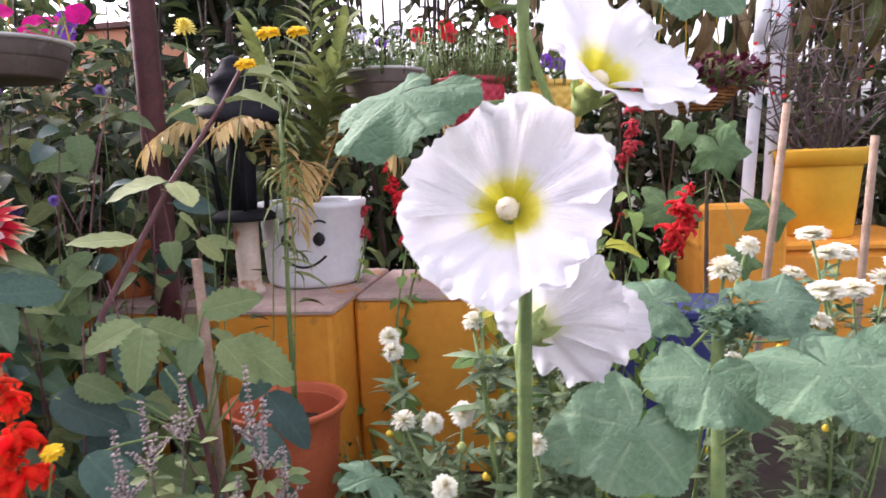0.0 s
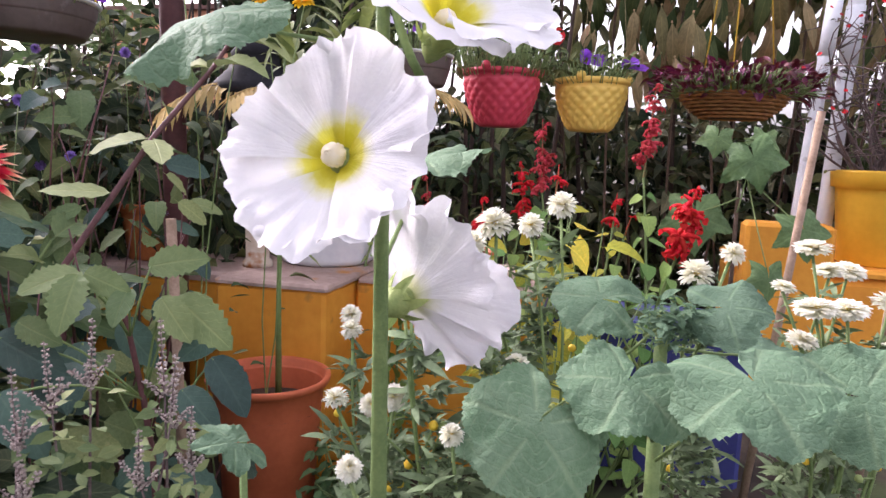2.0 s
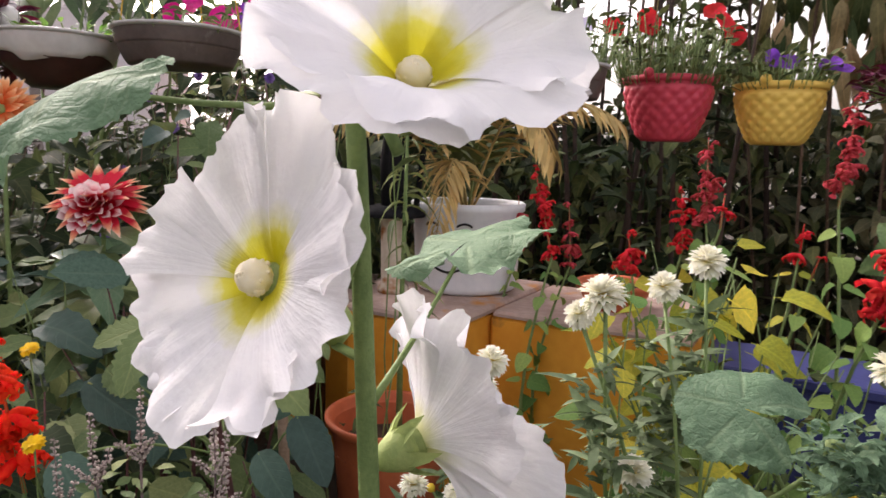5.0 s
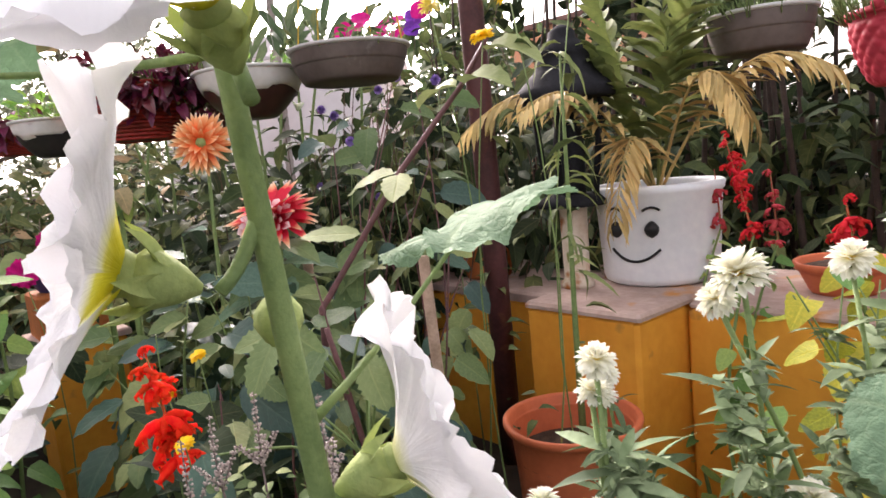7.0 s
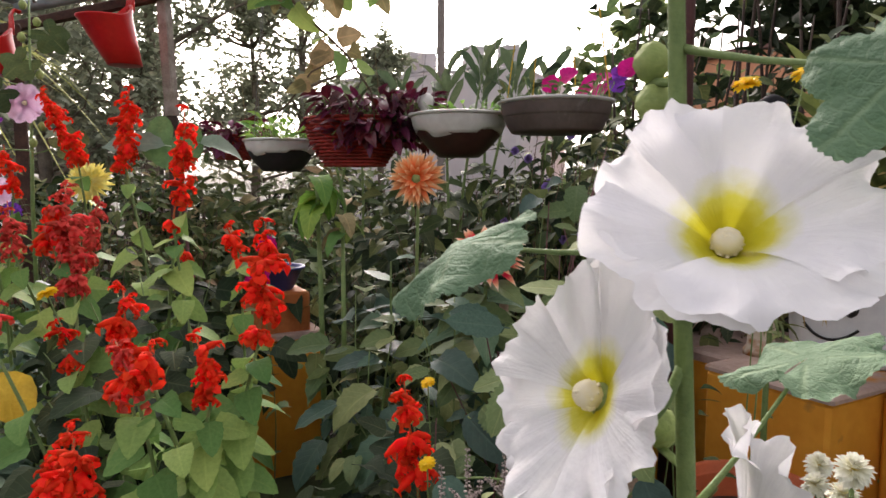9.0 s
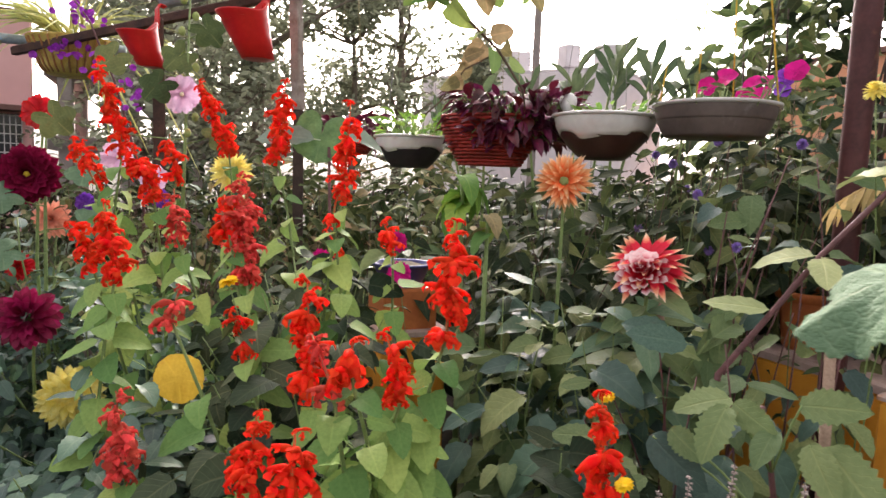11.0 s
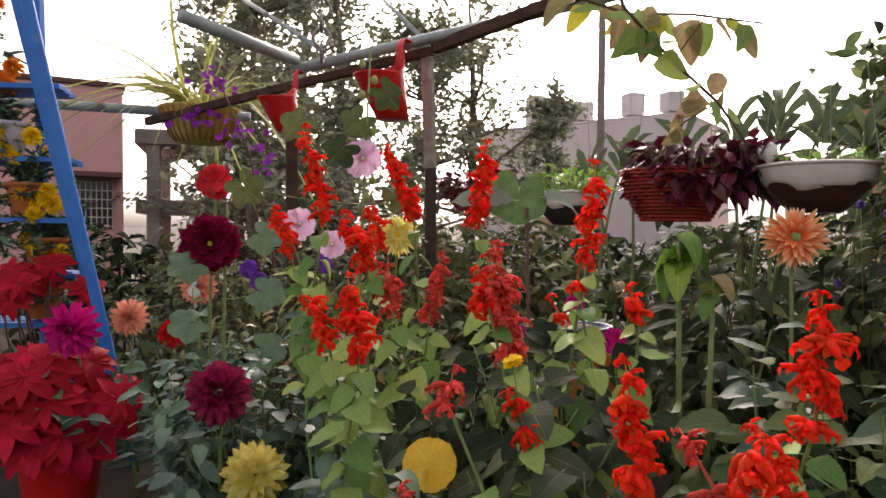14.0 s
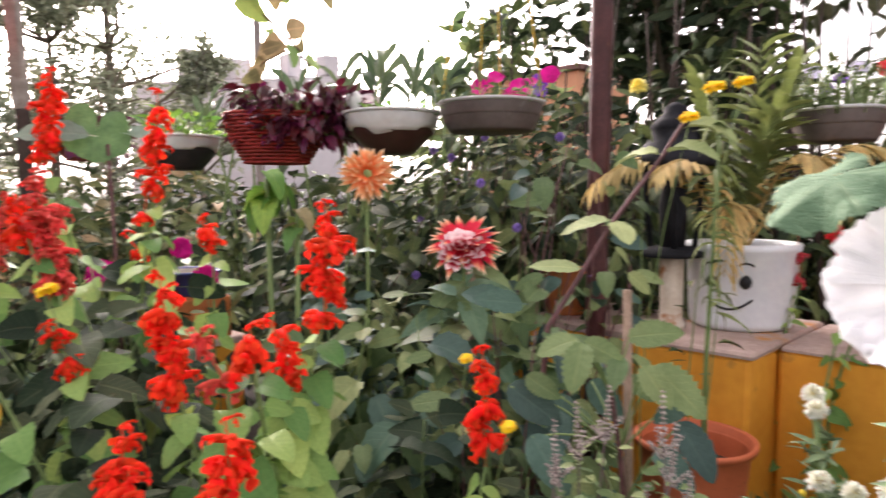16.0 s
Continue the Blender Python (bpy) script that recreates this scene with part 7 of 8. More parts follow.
# ---------------------------------------------------------------- plant beds behind
shrub("dahlia_bush", (-1.75, -0.10), (-1.70, -0.12, 0.78), (0.44, 0.34, 0.30), 2500, "dahlia", 0.060, "leaf_dahlia", "dense bush of dark bluish green dahlia leaves", 46, "shrub", "leafy beds", "stem_green", flat=0.22, face=0.28)
shrub("dahlia_bush", (-1.25, -0.05), (-1.20, -0.02, 0.72), (0.36, 0.26, 0.22), 1250, "dahlia", 0.060, "leaf_dahlia", "low bush of bluish green dahlia leaves", 30, "shrub", "leafy beds", "stem_green")
# salvia under-layers take leaf_dark: shade between the plants painted into the leaf colour
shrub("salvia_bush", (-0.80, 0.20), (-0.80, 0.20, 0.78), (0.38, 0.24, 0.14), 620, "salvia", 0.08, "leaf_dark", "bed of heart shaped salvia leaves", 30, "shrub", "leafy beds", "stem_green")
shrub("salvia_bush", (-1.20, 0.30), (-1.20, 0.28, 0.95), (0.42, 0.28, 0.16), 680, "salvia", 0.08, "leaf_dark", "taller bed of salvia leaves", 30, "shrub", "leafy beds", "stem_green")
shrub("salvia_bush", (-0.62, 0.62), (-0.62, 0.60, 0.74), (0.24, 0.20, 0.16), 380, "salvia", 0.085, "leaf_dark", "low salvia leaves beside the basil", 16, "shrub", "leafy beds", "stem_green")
shrub("dahlia_bush", (-0.95, 0.80), (-0.95, 0.78, 0.86), (0.34, 0.28, 0.24), 560, "dahlia", 0.10, "leaf_broad", "bushy dahlia foliage with long leaves", 24, "shrub", "leafy beds", "stem_green", second=("leaf_dahlia", 0.4))
shrub("dark_shrub", (-1.55, 1.15), (-1.55, 1.20, 0.95), (0.46, 0.44, 0.40), 1300, "oblong", 0.095, "leaf_dark", "dense dark green shrub with narrow leaves", 40, "shrub", "dark shrubs", second=("leaf_mid", 0.45))
shrub("dark_shrub", (-1.15, 1.75), (-1.15, 1.85, 1.25), (0.50, 0.45, 0.52), 1200, "oblong", 0.10, "leaf_dark", "dark leafy shrub behind the bowls", 40, "shrub", "dark shrubs", second=("leaf_mid", 0.45))
shrub("dark_shrub", (-2.1, 1.5), (-2.1, 1.6, 1.05), (0.60, 0.55, 0.50), 1300, "oblong", 0.11, "leaf_dark", "large dark green shrub", 44, "shrub", "dark shrubs", second=("leaf_mid", 0.35))
shrub("dark_shrub", (-2.1, 0.75), (-2.05, 0.75, 0.90), (0.50, 0.45, 0.40), 1000, "oblong", 0.09, "leaf_dark", "dark shrub of narrow leaves behind the salvia", 36, "shrub", "dark shrubs", second=("leaf_broad", 0.35))
shrub("fine_shrub", (-2.45, 0.10), (-2.40, 0.10, 0.98), (0.55, 0.5, 0.36), 1300, "small", 0.05, "leaf_mid", "fine twiggy shrub with small dull leaves", 50, "shrub", "dark shrubs", second=("leaf_dry", 0.15))
shrub("fine_shrub", (-3.1, -0.35), (-3.1, -0.3, 1.0), (0.5, 0.5, 0.40), 1100, "small", 0.055, "leaf_mid", "fine leaved green shrub by the blue stand", 50, "shrub", "dark shrubs")
shrub("dark_shrub", (-3.0, 0.55), (-2.95, 0.55, 1.08), (0.50, 0.50, 0.42), 1300, "oblong", 0.085, "leaf_mid", "dull green shrub behind the wooden post", 40, "shrub", "dark shrubs", second=("leaf_dry", 0.12))
shrub("rose_bush", (-3.6, -0.2), (-3.6, -0.2, 1.10), (0.50, 0.60, 0.36), 420, "dahlia", 0.09, "leaf_mid", "green rose bush further back", 34, "shrub", "dark shrubs", second=("leaf_grey", 0.2))
shrub("dark_shrub", (-3.2, 1.1), (-3.2, 1.2, 1.05), (0.7, 0.6, 0.45), 1500, "oblong", 0.11, "leaf_mid", "shrub border in the distance", 46, "shrub", "dark shrubs", second=("leaf_dry", 0.12))


def paddles(base, ends, label):
    q = thing("paddle_shrub", (base[0], base[1], GROUND), label, "shrub", "paddle leaved shrubs")
    st = Build()
    for e in ends:
        p = bowed((base[0] + rnd.uniform(-0.05, 0.05), base[1] + rnd.uniform(-0.05, 0.05), GROUND), e, 0.12, 7)
        st.tube(p, np.linspace(0.008, 0.004, 7), 6)
        for i in range(9):
            a = i * 2.4
            d = (math.cos(a) * 0.50, math.sin(a) * 0.42, rnd.uniform(0.5, 1.1))
            leaf_piece(q, "paddle", p[-1] - (0, 0, 0.014 * i), d, rnd.uniform(0.10, 0.155), "leaf_paddle", unit(np.array((-0.4 * math.cos(a), -0.4 * math.sin(a), 0.2)) + 0.8 * LIGHT_SIDE + 0.3 * rdir(-1, 1)), 0.95)
    tagged(part("stem_tangle", st, M["stem_green"], q), kind="stuff")


paddles((-1.80, 1.45), [(-1.98, 1.24, 1.57), (-1.88, 1.36, 1.60), (-1.79, 1.45, 1.63), (-1.70, 1.53, 1.62), (-1.63, 1.62, 1.60), (-1.86, 1.52, 1.68)], "shrub with upright pale green paddle shaped leaves")
paddles((-2.2, 1.10), [(-2.20, 1.02, 1.50), (-2.12, 1.13, 1.54), (-2.25, 1.18, 1.55)], "low shrub with upright paddle shaped leaves")
shrub("dark_shrub", (-1.75, 1.98), (-1.75, 2.0, 1.35), (0.42, 0.40, 0.42), 900, "oblong", 0.09, "leaf_dark", "dark leafy shrub behind the maroon post", 40, "shrub", "dark shrubs", second=("leaf_mid", 0.45))
shrub("dark_shrub", (-1.30, 1.42), (-1.28, 1.45, 1.22), (0.34, 0.30, 0.34), 900, "oblong", 0.085, "leaf_dark", "tall dark leafy shrub between the posts", 34, "shrub", "dark shrubs", second=("leaf_mid", 0.5))
# small violet globe flowers and yellow leaves in the dark shrubs
for i in range(13):
    at = (rnd.uniform(-1.45, -0.85), rnd.uniform(1.15, 1.5), rnd.uniform(0.95, 1.45))
    small_bloom(at, (0.6, -0.7, 0.3), 0.013, B_P, "petal_globe", "small violet globe flower on a thin stem", (at[0], at[1] + 0.05), "ageratum_plant", leaves=10, group="violet globe flowers")
for i, at in enumerate(((-1.675, 0.67, 1.085), (-2.1, -0.15, 1.16), (-2.16, -0.12, 1.12), (-1.3, 0.55, 1.05), (-2.0, 0.05, 1.18))):
    small_bloom(at, TO, 0.03, B_O, "petal_violet" if i in (1, 2, 4) else "petal_magenta", "bright violet magenta flower behind salvia", (at[0] - 0.02, at[1] + 0.02), "aster_plant", leaves=8)

# ---------------------------------------------------------------- hedge with hanging leaves behind the blocks


def hedge(x0, x1, y, z1, n, label, kind="oblong", size=0.11, material="leaf_dark", depth=0.35, stems=40, second=("leaf_mid", 0.2), zlow=GROUND, droop=0.2, thin=0.0, sparse=None):
    q = thing("hedge", ((x0 + x1) / 2, y, GROUND), label, "hedge", "hedges")
    st, lv, lv2 = Build(), Build(), Build()
    for i in range(stems):
        x = x0 + (x1 - x0) * (i + rnd.random()) / stems
        yy = y + rnd.uniform(-0.5, 0.5) * depth
        st.tube(bowed((x, yy, GROUND), (x + rnd.uniform(-0.2, 0.2), yy + rnd.uniform(-0.1, 0.1), z1 * rnd.uniform(0.8, 1.0)), 0.06, 6), [0.014, 0.012, 0.010, 0.008, 0.006, 0.003], 6)
    for i in range(n):
        z = zlow + (z1 - zlow) * rnd.random() ** 0.9
        x = rnd.uniform(x0, x1)
        if sparse and z > 1.3 and sparse[0] < x < sparse[1] and rnd.random() < 0.70:
            continue
        if z > 1.28 and noise.noise(Vector((x * 2.2, z * 2.2, y))) < -0.24 + thin:
            continue
        at = (x, y + rnd.gauss(0, depth * 0.4), z)
        d = rdir(-0.6, 0.5) + (0, -0.5, -droop)
        one_leaf(lv2 if rnd.random() < second[1] else lv, kind, at, d, size * rnd.uniform(0.6, 1.25))
    tagged(part("stem_tangle", st, M["wood_dark"], q), kind="stuff")
    tagged(part("foliage", lv, M[material], q), kind="stuff")
    tagged(part("pale_foliage", lv2, M[second[0]], q), kind="stuff")


hedge(-1.4, 2.9, 3.35, 2.9, 12000, "tall dense dark hedge behind the pots", zlow=0.5, size=0.12, material="leaf_hedge", second=("leaf_mid", 0.3), thin=0.08, sparse=(-1.4, -0.4))
# added leaf layer that blocks light between the first hedge's stems
hedge(-3.0, 3.9, 3.9, 1.48, 5600, "dark leaf layer added behind the first hedge to block light", size=0.17, stems=30, depth=0.3, second=("leaf_dark", 0.3))
hedge(-2.2, -0.2, 2.7, 2.3, 3800, "leafy green hedge behind the palm", "oblong", 0.11, "leaf_mid", 0.5, 30, ("leaf_dark", 0.4), 0.6, thin=0.25, sparse=(-1.1, -0.1))


def hanging_leaves(x0, x1, y, z0, z1, n):
    q = thing("climber", ((x0 + x1) / 2, y, GROUND), "climber with long drooping dry olive leaves", "climber")
    st, lv, lv2 = Build(), Build(), Build()
    for i in range(14):
        x = x0 + (x1 - x0) * (i + 0.5) / 14
        st.tube(bowed((x, y + 0.1, GROUND), (x + rnd.uniform(-0.15, 0.15), y, z1), 0.05, 6), 0.006, 5)
    for i in range(n):
        x = rnd.uniform(x0, x1)
        at = (x, y + rnd.uniform(-0.15, 0.1), rnd.uniform(z0 + 0.1, z1))
        one_leaf(lv if rnd.random() < 0.6 else lv2, "long", at, (rnd.uniform(-0.35, 0.35), rnd.uniform(-0.5, 0.1), -1), rnd.uniform(0.14, 0.24), (rnd.uniform(-0.5, 0.5), -1, 0.2), 1.5)
    tagged(part("stem_tangle", st, M["stem_brown"], q), kind="stuff")
    tagged(part("foliage", lv, M["leaf_dry"], q), kind="stuff")
    tagged(part("pale_foliage", lv2, M["leaf_mid"], q), kind="stuff")


hanging_leaves(-0.1, 1.6, 3.0, 1.45, 2.6, 620)

q = thing("hedge", (-4.3, 1.5, GROUND), "dull green border hedge at the garden's end", "hedge", "hedges")
st, lv, lv2 = Build(), Build(), Build()
for i in range(50):
    y = -1.2 + 5.2 * (i + rnd.random()) / 50
    st.tube(bowed((-4.3, y, GROUND), (-4.3 + rnd.uniform(-0.2, 0.2), y + rnd.uniform(-0.2, 0.2), 1.2), 0.1, 5), 0.008, 5)
for i in range(4200):
    y = rnd.uniform(-1.3, 4.0)
    one_leaf(lv if rnd.random() < 0.7 else lv2, "oblong", (-4.3 + rnd.gauss(0, 0.25), y, GROUND + (0.80 + 0.10 * math.sin(y * 4)) * rnd.random() ** 0.7), rdir(-0.6, 0.5), rnd.uniform(0.08, 0.15))
tagged(part("stem_tangle", st, M["wood_dark"], q), kind="stuff")
tagged(part("foliage", lv, M["leaf_dark"], q), kind="stuff")
tagged(part("pale_foliage", lv2, M["leaf_mid"], q), kind="stuff")

# ---------------------------------------------------------------- blue plant stand
q = thing("plant_stand", (-2.95, -1.1, GROUND), "bright blue painted stepped plant stand", "plant stand")
L0, L1 = np.array((-2.62, -0.512, GROUND)), np.array((-2.60, -0.843, 2.20))
along = unit((-0.25, -0.97, 0.0))
for k, off in enumerate((0.0, 0.95)):
    o = along * off
    part("front_rail", Build().add(beam(L0 + o, L1 + o + along * 0.02, 0.034, 0.034)), M["blue_paint"], q, smooth=False)
    part("back_rail", Build().add(beam(np.array((-2.75, -0.539, GROUND)) + o, np.array((-2.75, -0.925, 2.20)) + o, 0.026, 0.030)), M["blue_paint"], q, smooth=False)
    part("upright", Build().add(beam(np.array((-3.02, -0.86, GROUND)) + o, np.array((-2.98, -0.88, 2.3)) + o, 0.03, 0.03)), M["blue_paint"], q, smooth=False)
SHELF = [0.52, 0.72, 0.92, 1.10, 1.30, 1.52, 1.78]
for i, z in enumerate(SHELF):
    for k in range(3):
        p = np.array((-2.84 - 0.075 * k, -0.66 - 0.10 * (z - 0.5), z)) - along * 0.02
        part("slat", Build().add(beam(p, p + along * 0.97, 0.058, 0.018)), M["blue_paint"], q, smooth=False)


def marigold(c, n, label, orange=False):
    flowerpot((c[0], c[1], c[2]), 0.075, 0.12, "terracotta_orange" if not orange else "bowl_rim", "small pot holding marigolds on the stand")
    q = thing("marigold_plant", (c[0], c[1], c[2] + 0.09), label, "marigold", "marigolds")
    st, lv = Build(), Build()
    root = np.array((c[0], c[1], c[2] + 0.09))
    for i in range(34):
        e = root + (rnd.gauss(0.02, 0.07), rnd.gauss(0, 0.08), rnd.uniform(-0.06, 0.2))
        st.tube(bowed(root, e, 0.1, 4), 0.0018, 4)
        for j in range(5):
            lacy(lv, root + (e - root) * rnd.uniform(0.3, 1), rdir(-0.4, 0.8), rnd.uniform(0.05, 0.085))
    tagged(part("stem_tangle", st, M["stem_green"], q), kind="stuff")
    tagged(part("foliage", lv, M["leaf_dahlia"], q), kind="stuff")
    for i in range(n):
        at = root + (rnd.uniform(0.0, 0.09), rnd.uniform(-0.09, 0.09), rnd.uniform(0.10, 0.22))
        head(q, at, unit((0.8, 0, 0.5) + 0.4 * rdir(-1, 1)), rnd.uniform(0.026, 0.042), B_P, "marigold_orange" if orange else "marigold")


for z, off, n, warm in ((0.93, 0.16, 5, False), (1.11, 0.13, 9, False), (1.31, 0.17, 8, False), (1.53, 0.22, 6, True), (1.79, 0.30, 6, True), (1.11, 0.38, 6, False), (1.31, 0.42, 6, False), (0.93, 0.45, 4, False)):
    p = np.array((-2.885, -0.66 - 0.10 * (z - 0.5), z + 0.009)) + along * off
    marigold(tuple(p), n, "orange marigolds in a grey pot on an upper shelf" if warm else "yellow marigolds in a pot on the blue stand", warm)

# poinsettia
q = thing("poinsettia", (-2.33, -0.68, 0.60), "poinsettia covered in red bracts in a red pot", "poinsettia")
st, lv = Build(), Build()
root = np.array((-2.33, -0.68, 0.60))
for i in range(32):
    e = np.array((-2.33, -0.72, 0.76)) + rdir(-0.7, 1) * (0.2, 0.26, 0.17) * rnd.uniform(0.6, 1.0)
    st.tube(bowed(root, e, 0.12, 5), 0.003, 5)
    for j in range(4):
        one_leaf(lv, "dahlia", root + (e - root) * rnd.uniform(0.4, 0.9), rdir(-0.3, 0.4), rnd.uniform(0.06, 0.1))
    face = unit((e - root) + (0.30, 0.05, 0.15))
    b = Build()
    side = unit(np.cross(face, (0.2, 0.3, 1)))
    up_ = np.cross(side, face)
    for j in range(11):
        a = j * 2.4
        b.add(rnd.choice(LEAF["bract"]), stand(e, side * math.cos(a) + up_ * math.sin(a) + face * 0.15, face, rnd.uniform(0.075, 0.12)))
    part("bract_rosette", b, M["petal_poinsettia"], q)
tagged(part("stem_tangle", st, M["stem_brown"], q), kind="stuff")
tagged(part("foliage", lv, M["leaf_dahlia"], q), kind="stuff")
q = thing("poinsettia", (-2.75, -0.80, GROUND), "tall poinsettia with red bracts behind the stand rail", "poinsettia")
st = Build()
for i in range(9):
    e = np.array((-2.70, -0.80, 1.05)) + rdir(-0.5, 1) * (0.1, 0.14, 0.10)
    st.tube(bowed((-2.75, -0.80, GROUND), e, 0.1, 5), 0.004, 5)
    b = Build()
    face = unit((0.8, rnd.uniform(-0.4, 0.4), 0.5))
    side = unit(np.cross(face, (0.2, 0.3, 1)))
    up_ = np.cross(side, face)
    for j in range(10):
        a = j * 2.4
        b.add(rnd.choice(LEAF["bract"]), stand(e, side * math.cos(a) + up_ * math.sin(a), face, rnd.uniform(0.06, 0.09)))
    part("bract_rosette", b, M["petal_poinsettia"], q)
tagged(part("stem_tangle", st, M["stem_brown"], q), kind="stuff")

# ---------------------------------------------------------------- climbing branch with yellowing leaves
q = thing("vine_branch", (-1.42, 0.45, 2.3), "thin vine branch with yellowing leaves hanging from the pipe", "vine")
vp = [(-1.42, 0.42, 2.35), (-1.36, 0.50, 1.95), (-1.31, 0.57, 1.74), (-1.27, 0.66, 1.63), (-1.23, 0.74, 1.545), (-1.201, 0.786, 1.464), (-1.21, 0.80, 1.42)]
part("stem", Build().tube(vp, [0.005, 0.0045, 0.004, 0.0035, 0.003, 0.0025, 0.0015], 6), M["stem_brown"], q)
part("side_twig", Build().tube([vp[4], (-1.23, 0.66, 1.50), (-1.24, 0.61, 1.43), (-1.25, 0.58, 1.40)], 0.0018, 5), M["stem_brown"], q)
part("side_twig", Build().tube([vp[3], (-1.25, 0.72, 1.72), (-1.24, 0.75, 1.80)], 0.0018, 5), M["stem_brown"], q)
for i in range(30):
    k = 1.0 + 3.3 * rnd.random() ** 1.1
    j = int(k)
    at = np.array(vp[j]) + (np.array(vp[min(6, j + 1)]) - np.array(vp[j])) * (k - j)
    if i % 9 == 0:
        at = np.array((-1.24, 0.64, 1.50)) + rdir(-1, 1) * 0.03
    d = np.array((rnd.uniform(-0.3, 0.5), rnd.uniform(-1, 1), rnd.uniform(-0.9, 0.3)))
    part("leaf", Build().add(rnd.choice(LEAF["salvia"]), stand(at, d, unit((0.8, -0.4, 0.4) + 0.8 * rdir(-1, 1)), rnd.uniform(0.055, 0.09), 0.9)), M["leaf_dry" if i % 3 == 0 else "leaf_salvia"], q)

q = thing("vine_branch", (-1.45, 0.30, 2.25), "upper vine branch with large yellowing drooping leaves", "vine")
up1 = [(-1.49, 0.42, 2.10), (-1.44, 0.53, 1.80), (-1.39, 0.63, 1.76), (-1.32, 0.74, 1.75), (-1.24, 0.86, 1.72)]
part("stem", Build().tube(up1, [0.004, 0.004, 0.0035, 0.003, 0.002], 6), M["stem_brown"], q)
for i in range(16):
    k = 1.0 + 2.9 * (i + rnd.random()) / 16
    j = int(k)
    at = np.array(up1[j]) + (np.array(up1[j + 1]) - np.array(up1[j])) * (k - j)
    part("leaf", Build().add(rnd.choice(LEAF["salvia"]), stand(at, (rnd.uniform(-0.2, 0.4), rnd.uniform(-0.8, 0.8), rnd.uniform(-1.0, -0.1)), unit((0.8, -0.4, 0.3) + 0.7 * rdir(-1, 1)), rnd.uniform(0.07, 0.12), 0.85)), M[("leaf_dry", "leaf_yellow", "leaf_dry", "leaf_salvia")[i % 4]], q)

# ---------------------------------------------------------------- trees and distance


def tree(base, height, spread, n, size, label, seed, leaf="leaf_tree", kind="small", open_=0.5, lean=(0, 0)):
    r = random.Random(seed)
    q = thing("tree", (base[0], base[1], GROUND), label, "tree", "trees")
    st, lv = Build(), Build()
    root = np.array((base[0], base[1], GROUND))
    top = root + (lean[0], lean[1], height)
    trunk = bowed(root, top, 0.08, 9)
    st.tube(trunk, np.linspace(height * 0.022, height * 0.004, 9), 8)
    tips = []
    for i in range(26):
        k = 2 + int(r.random() * 6.5)
        a, up_ = r.uniform(0, 6.283), r.uniform(0.1, 0.9)
        e = trunk[k] + np.array((math.cos(a), math.sin(a), up_)) * spread * r.uniform(0.5, 1.0) * (1.1 - 0.09 * k)
        limb = bowed(trunk[k], e, 0.15, 6)
        st.tube(limb, np.linspace(height * 0.008, height * 0.002, 6), 5)
        for j in range(4):
            p = limb[2 + j % 4]
            e2 = p + np.array((r.gauss(0, 1), r.gauss(0, 1), r.gauss(0.2, 0.7))) * spread * 0.22
            st.tube([p, (p + e2) / 2 + (0, 0, 0.02), e2], [height * 0.002, height * 0.0015, height * 0.0008], 4)
            tips.append((p, e2))
    for i in range(n):
        p, e = tips[i % len(tips)]
        at = p + (e - p) * r.uniform(0.2, 1.15) + np.array((r.gauss(0, 1), r.gauss(0, 1), r.gauss(0, 1))) * spread * 0.055
        one_leaf(lv, kind, at, rdir(-0.8, 0.4), size * r.uniform(0.6, 1.25), rdir(-1, 1))
    part("trunk", st, M["bark"], q)
    part("crown", lv, M[leaf], q)


tree((-7.6, 0.9), 4.3, 1.6, 7200, 0.105, "open roadside tree with green leaves paled for haze", 1)
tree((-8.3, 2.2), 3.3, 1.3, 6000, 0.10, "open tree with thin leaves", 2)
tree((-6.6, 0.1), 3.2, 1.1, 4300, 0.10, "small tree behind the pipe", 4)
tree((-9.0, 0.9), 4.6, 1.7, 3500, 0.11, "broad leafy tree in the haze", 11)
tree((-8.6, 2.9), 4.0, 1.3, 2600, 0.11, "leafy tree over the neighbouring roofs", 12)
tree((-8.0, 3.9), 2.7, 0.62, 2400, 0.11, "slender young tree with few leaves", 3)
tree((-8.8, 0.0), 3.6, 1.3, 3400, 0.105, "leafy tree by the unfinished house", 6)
tree((-2.95, 3.35), 1.75, 0.60, 620, 0.15, "mango tree with long drooping leaves", 5, "leaf_pale", "oblong")
tree((-1.75, 3.7), 2.7, 1.0, 1900, 0.15, "leafy tree over the hedge", 7, "leaf_dark", "oblong")
q = thing("bare_palm", (-10.9, 6.34, GROUND), "tall bare ringed palm trunk", "palm")
part("trunk", Build().add(lathe([(0.075 + 0.008 * (i % 2) - 0.0002 * i, i * 0.075) for i in range(110)], 16), stand((-10.9, 6.34, GROUND), (0, 1, 0))), M["concrete"], q)

# pink house


def swung(*size):
    """A block of the pink house, turned with it about its near corner."""
    v, f, uv = box(*size)
    c, k = np.array((-9.4, -1.42, 0.0)), radians(11)
    m = np.array(((math.cos(k), -math.sin(k), 0), (math.sin(k), math.cos(k), 0), (0, 0, 1)))
    return (v - c) @ m.T + c, f, uv


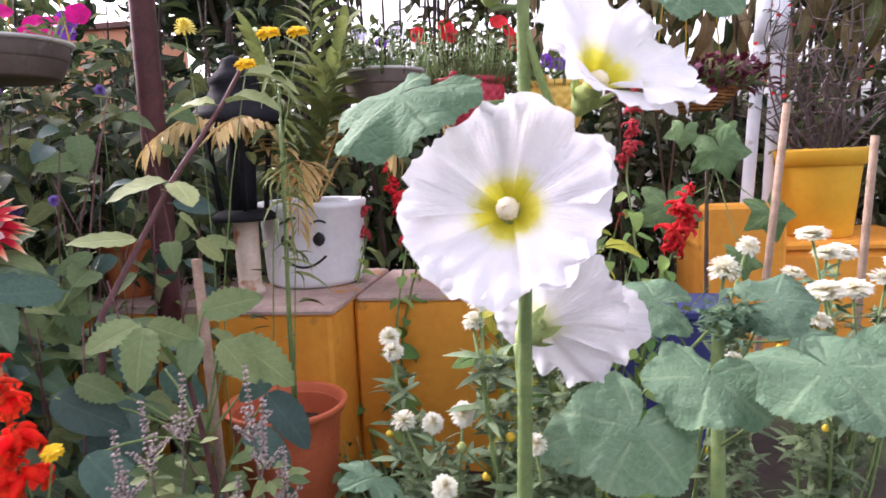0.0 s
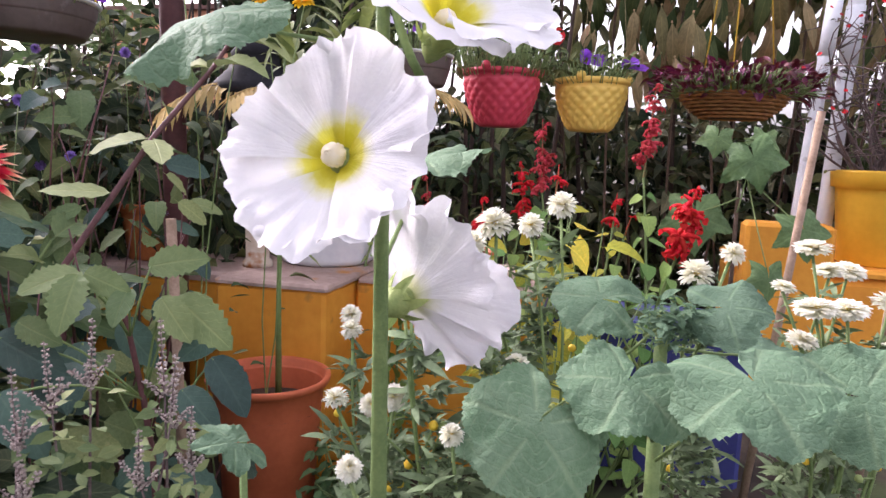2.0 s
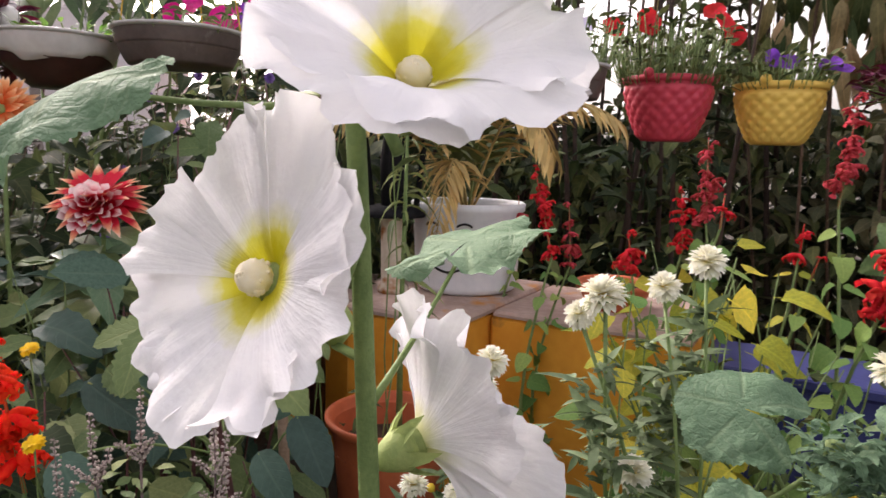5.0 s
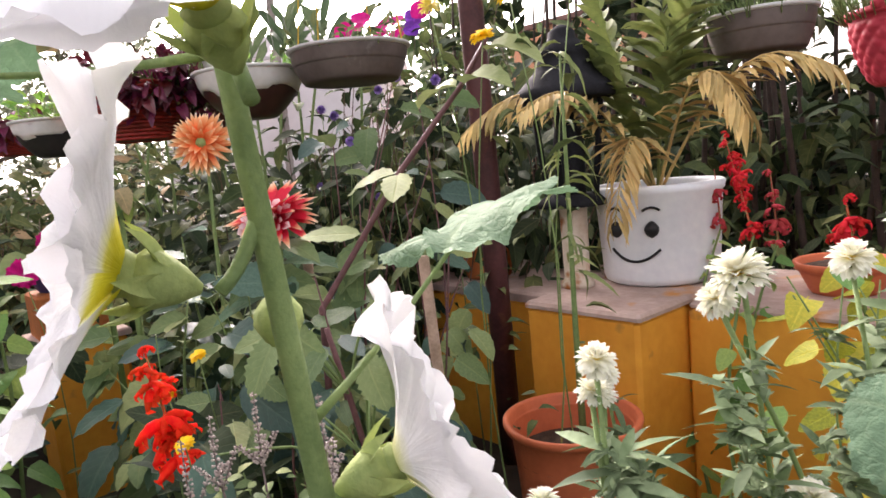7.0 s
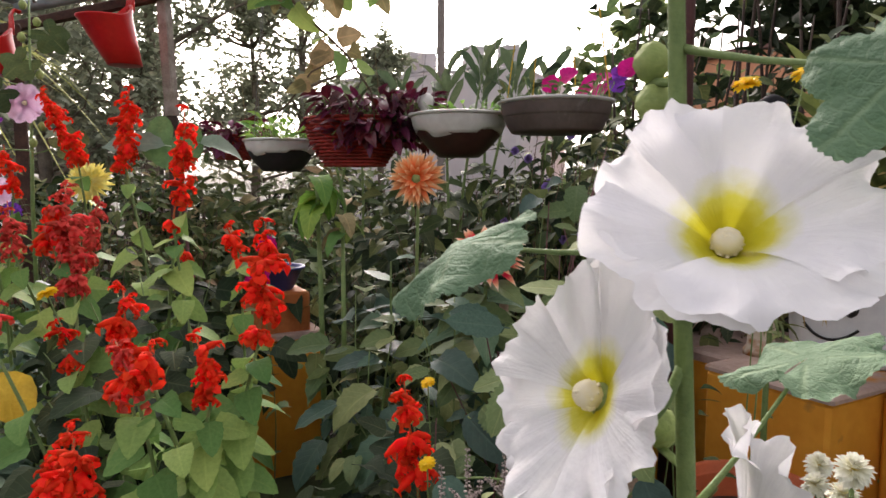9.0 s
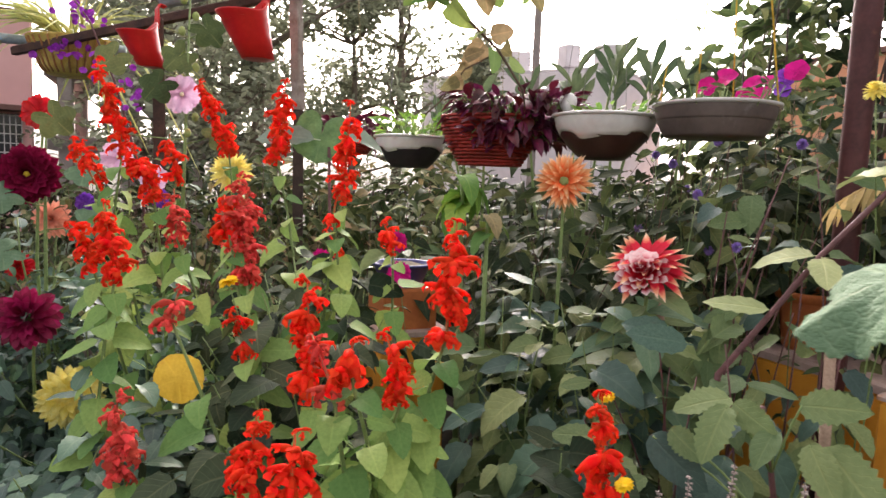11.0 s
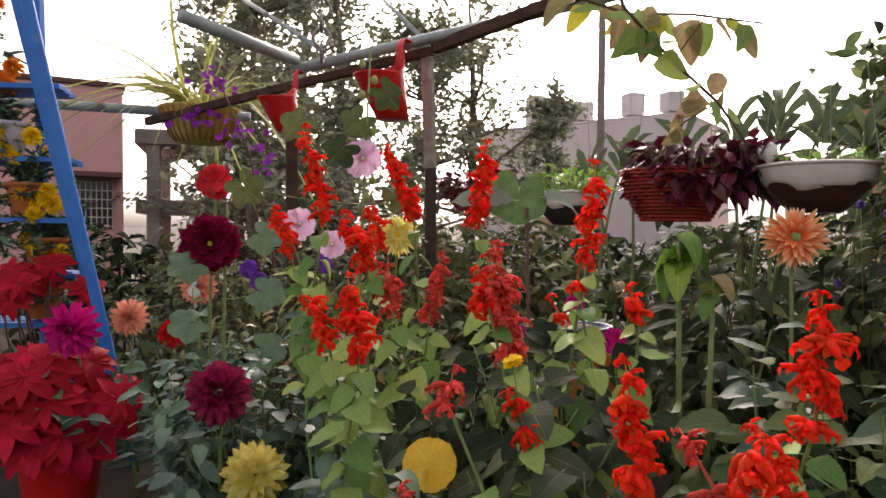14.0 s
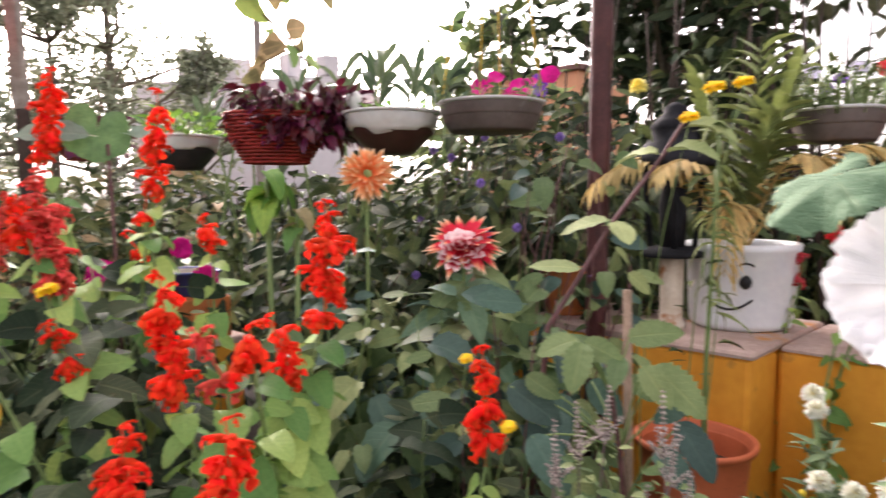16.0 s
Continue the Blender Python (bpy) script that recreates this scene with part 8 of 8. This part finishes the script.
q = thing("pink_house", (-10.2, -3.5, GROUND), "pink plastered house with brown roof edge", "house", "houses")
part("wall", Build().add(swung(-13.0, -7.5, GROUND, -9.4, -1.42, 3.02, 0.02)), M["pink_plaster"], q, smooth=False)
part("roof", Build().add(swung(-13.1, -7.6, 3.02, -9.36, -1.39, 3.08, 0.02)), M["brown_trim"], q, smooth=False)
part("upper_wall", Build().add(swung(-13.0, -7.5, 3.08, -9.8, -3.0, 4.6, 0.02)), M["pink_plaster"], q, smooth=False)
part("upper_roof", Build().add(swung(-13.1, -7.6, 4.6, -9.76, -2.96, 4.66, 0.02)), M["brown_trim"], q, smooth=False)
w = part("window", Build().add(swung(-9.41, -2.05, 1.25, -9.36, -1.55, 1.85, 0.01)), M["glass_dark"], q, smooth=False)
part("window_hood", Build().add(swung(-9.42, -2.15, 1.88, -9.05, -1.45, 1.94, 0.01)), M["brown_trim"], q, smooth=False)
for i in range(9):
    part("window_bar", Build().add(swung(-9.36, -2.03 + i * 0.06, 1.25, -9.345, -2.018 + i * 0.06, 1.85, 0.002)), M["bowl_rim"], q, smooth=False)
for i in range(6):
    part("window_bar", Build().add(swung(-9.36, -2.05, 1.28 + i * 0.11, -9.343, -1.55, 1.292 + i * 0.11, 0.002)), M["bowl_rim"], q, smooth=False)
# unfinished concrete frame
q = thing("concrete_frame", (-9.0, -0.5, GROUND), "unfinished grey concrete house frame", "building", "houses")
for x in (-9.2, -10.8):
    for y in (-1.12, -0.45, 0.35, 1.3):
        part("column", Build().add(box(x, y, GROUND, x + 0.16, y + 0.16, 2.3, 0.01)), M["concrete"], q, smooth=False)
part("slab", Build().add(box(-11.0, -1.25, 2.3, -9.0, 0.1, 2.48, 0.02)), M["concrete"], q, smooth=False)
part("low_wall", Build().add(box(-11.0, -1.25, 1.45, -9.1, 1.6, 1.62, 0.02)), M["concrete"], q, smooth=False)
# long pale house with parapet posts and rails
q = thing("pale_house", (-13.0, 7.0, GROUND), "long pale grey house with rooftop railing posts", "house", "houses")
h0, h1 = np.array((-13.96, 5.25, 0.0)), np.array((-10.31, 7.71, 0.0))
out_ = unit(np.cross(h1 - h0, UP))
zt = 3.41
part("wall", Build().add(beam(h0 - out_ * 1.5 + (0, 0, (GROUND + zt) / 2), h1 - out_ * 1.5 + (0, 0, (GROUND + zt) / 2), 3.0, zt - GROUND, bevel=0.005)), M["grey_plaster"], q, smooth=False)
part("ledge", Build().add(beam(h0 - out_ * 1.5 + (0, 0, zt + 0.05), h1 - out_ * 1.5 + (0, 0, zt + 0.025), 2.98, 0.05, bevel=0.02)), M["grey_plaster"], q, smooth=False)
for k, hh in ((0.27, 0.62), (0.45, 0.42), (0.52, 0.36), (0.76, 0.42), (0.93, 0.36)):
    p = h0 + (h1 - h0) * k - out_ * 0.2
    part("parapet_post", Build().add(box(p[0] - 0.16, p[1] - 0.16, zt + 0.09, p[0] + 0.16, p[1] + 0.16, zt + 0.09 + hh, 0.01)), M["grey_plaster"], q, smooth=False)
for z in (0.20, 0.33, 0.46):
    p = -out_ * 0.2 + np.array((0, 0, zt + z))
    part("rail", Build().tube([h0 + p, h1 + p], 0.014, 6), M["bowl_rim"], q)
q = thing("orange_house", (-9.0, 11.6, GROUND), "orange plastered house behind the mango tree", "house", "houses")
part("wall", Build().add(box(-9.6, 11.0, GROUND, -7.2, 13.0, 3.6, 0.02)), M["orange_house"], q, smooth=False)
part("roof", Build().add(box(-9.7, 10.9, 3.6, -7.1, 13.1, 3.7, 0.02)), M["brown_trim"], q, smooth=False)

# skull ornament in the white bowl
q = solid("skull_ornament", Build().add(lathe([(0.001, -0.022), (0.010, -0.022), (0.013, -0.006), (0.020, 0.004), (0.023, 0.016), (0.020, 0.028), (0.010, 0.037), (0.001, 0.039)], 20), stand((-1.385, 1.02, 1.458), (0, 1, 0))), M["skull_white"], "small white skull ornament in the bowl", "ornament")
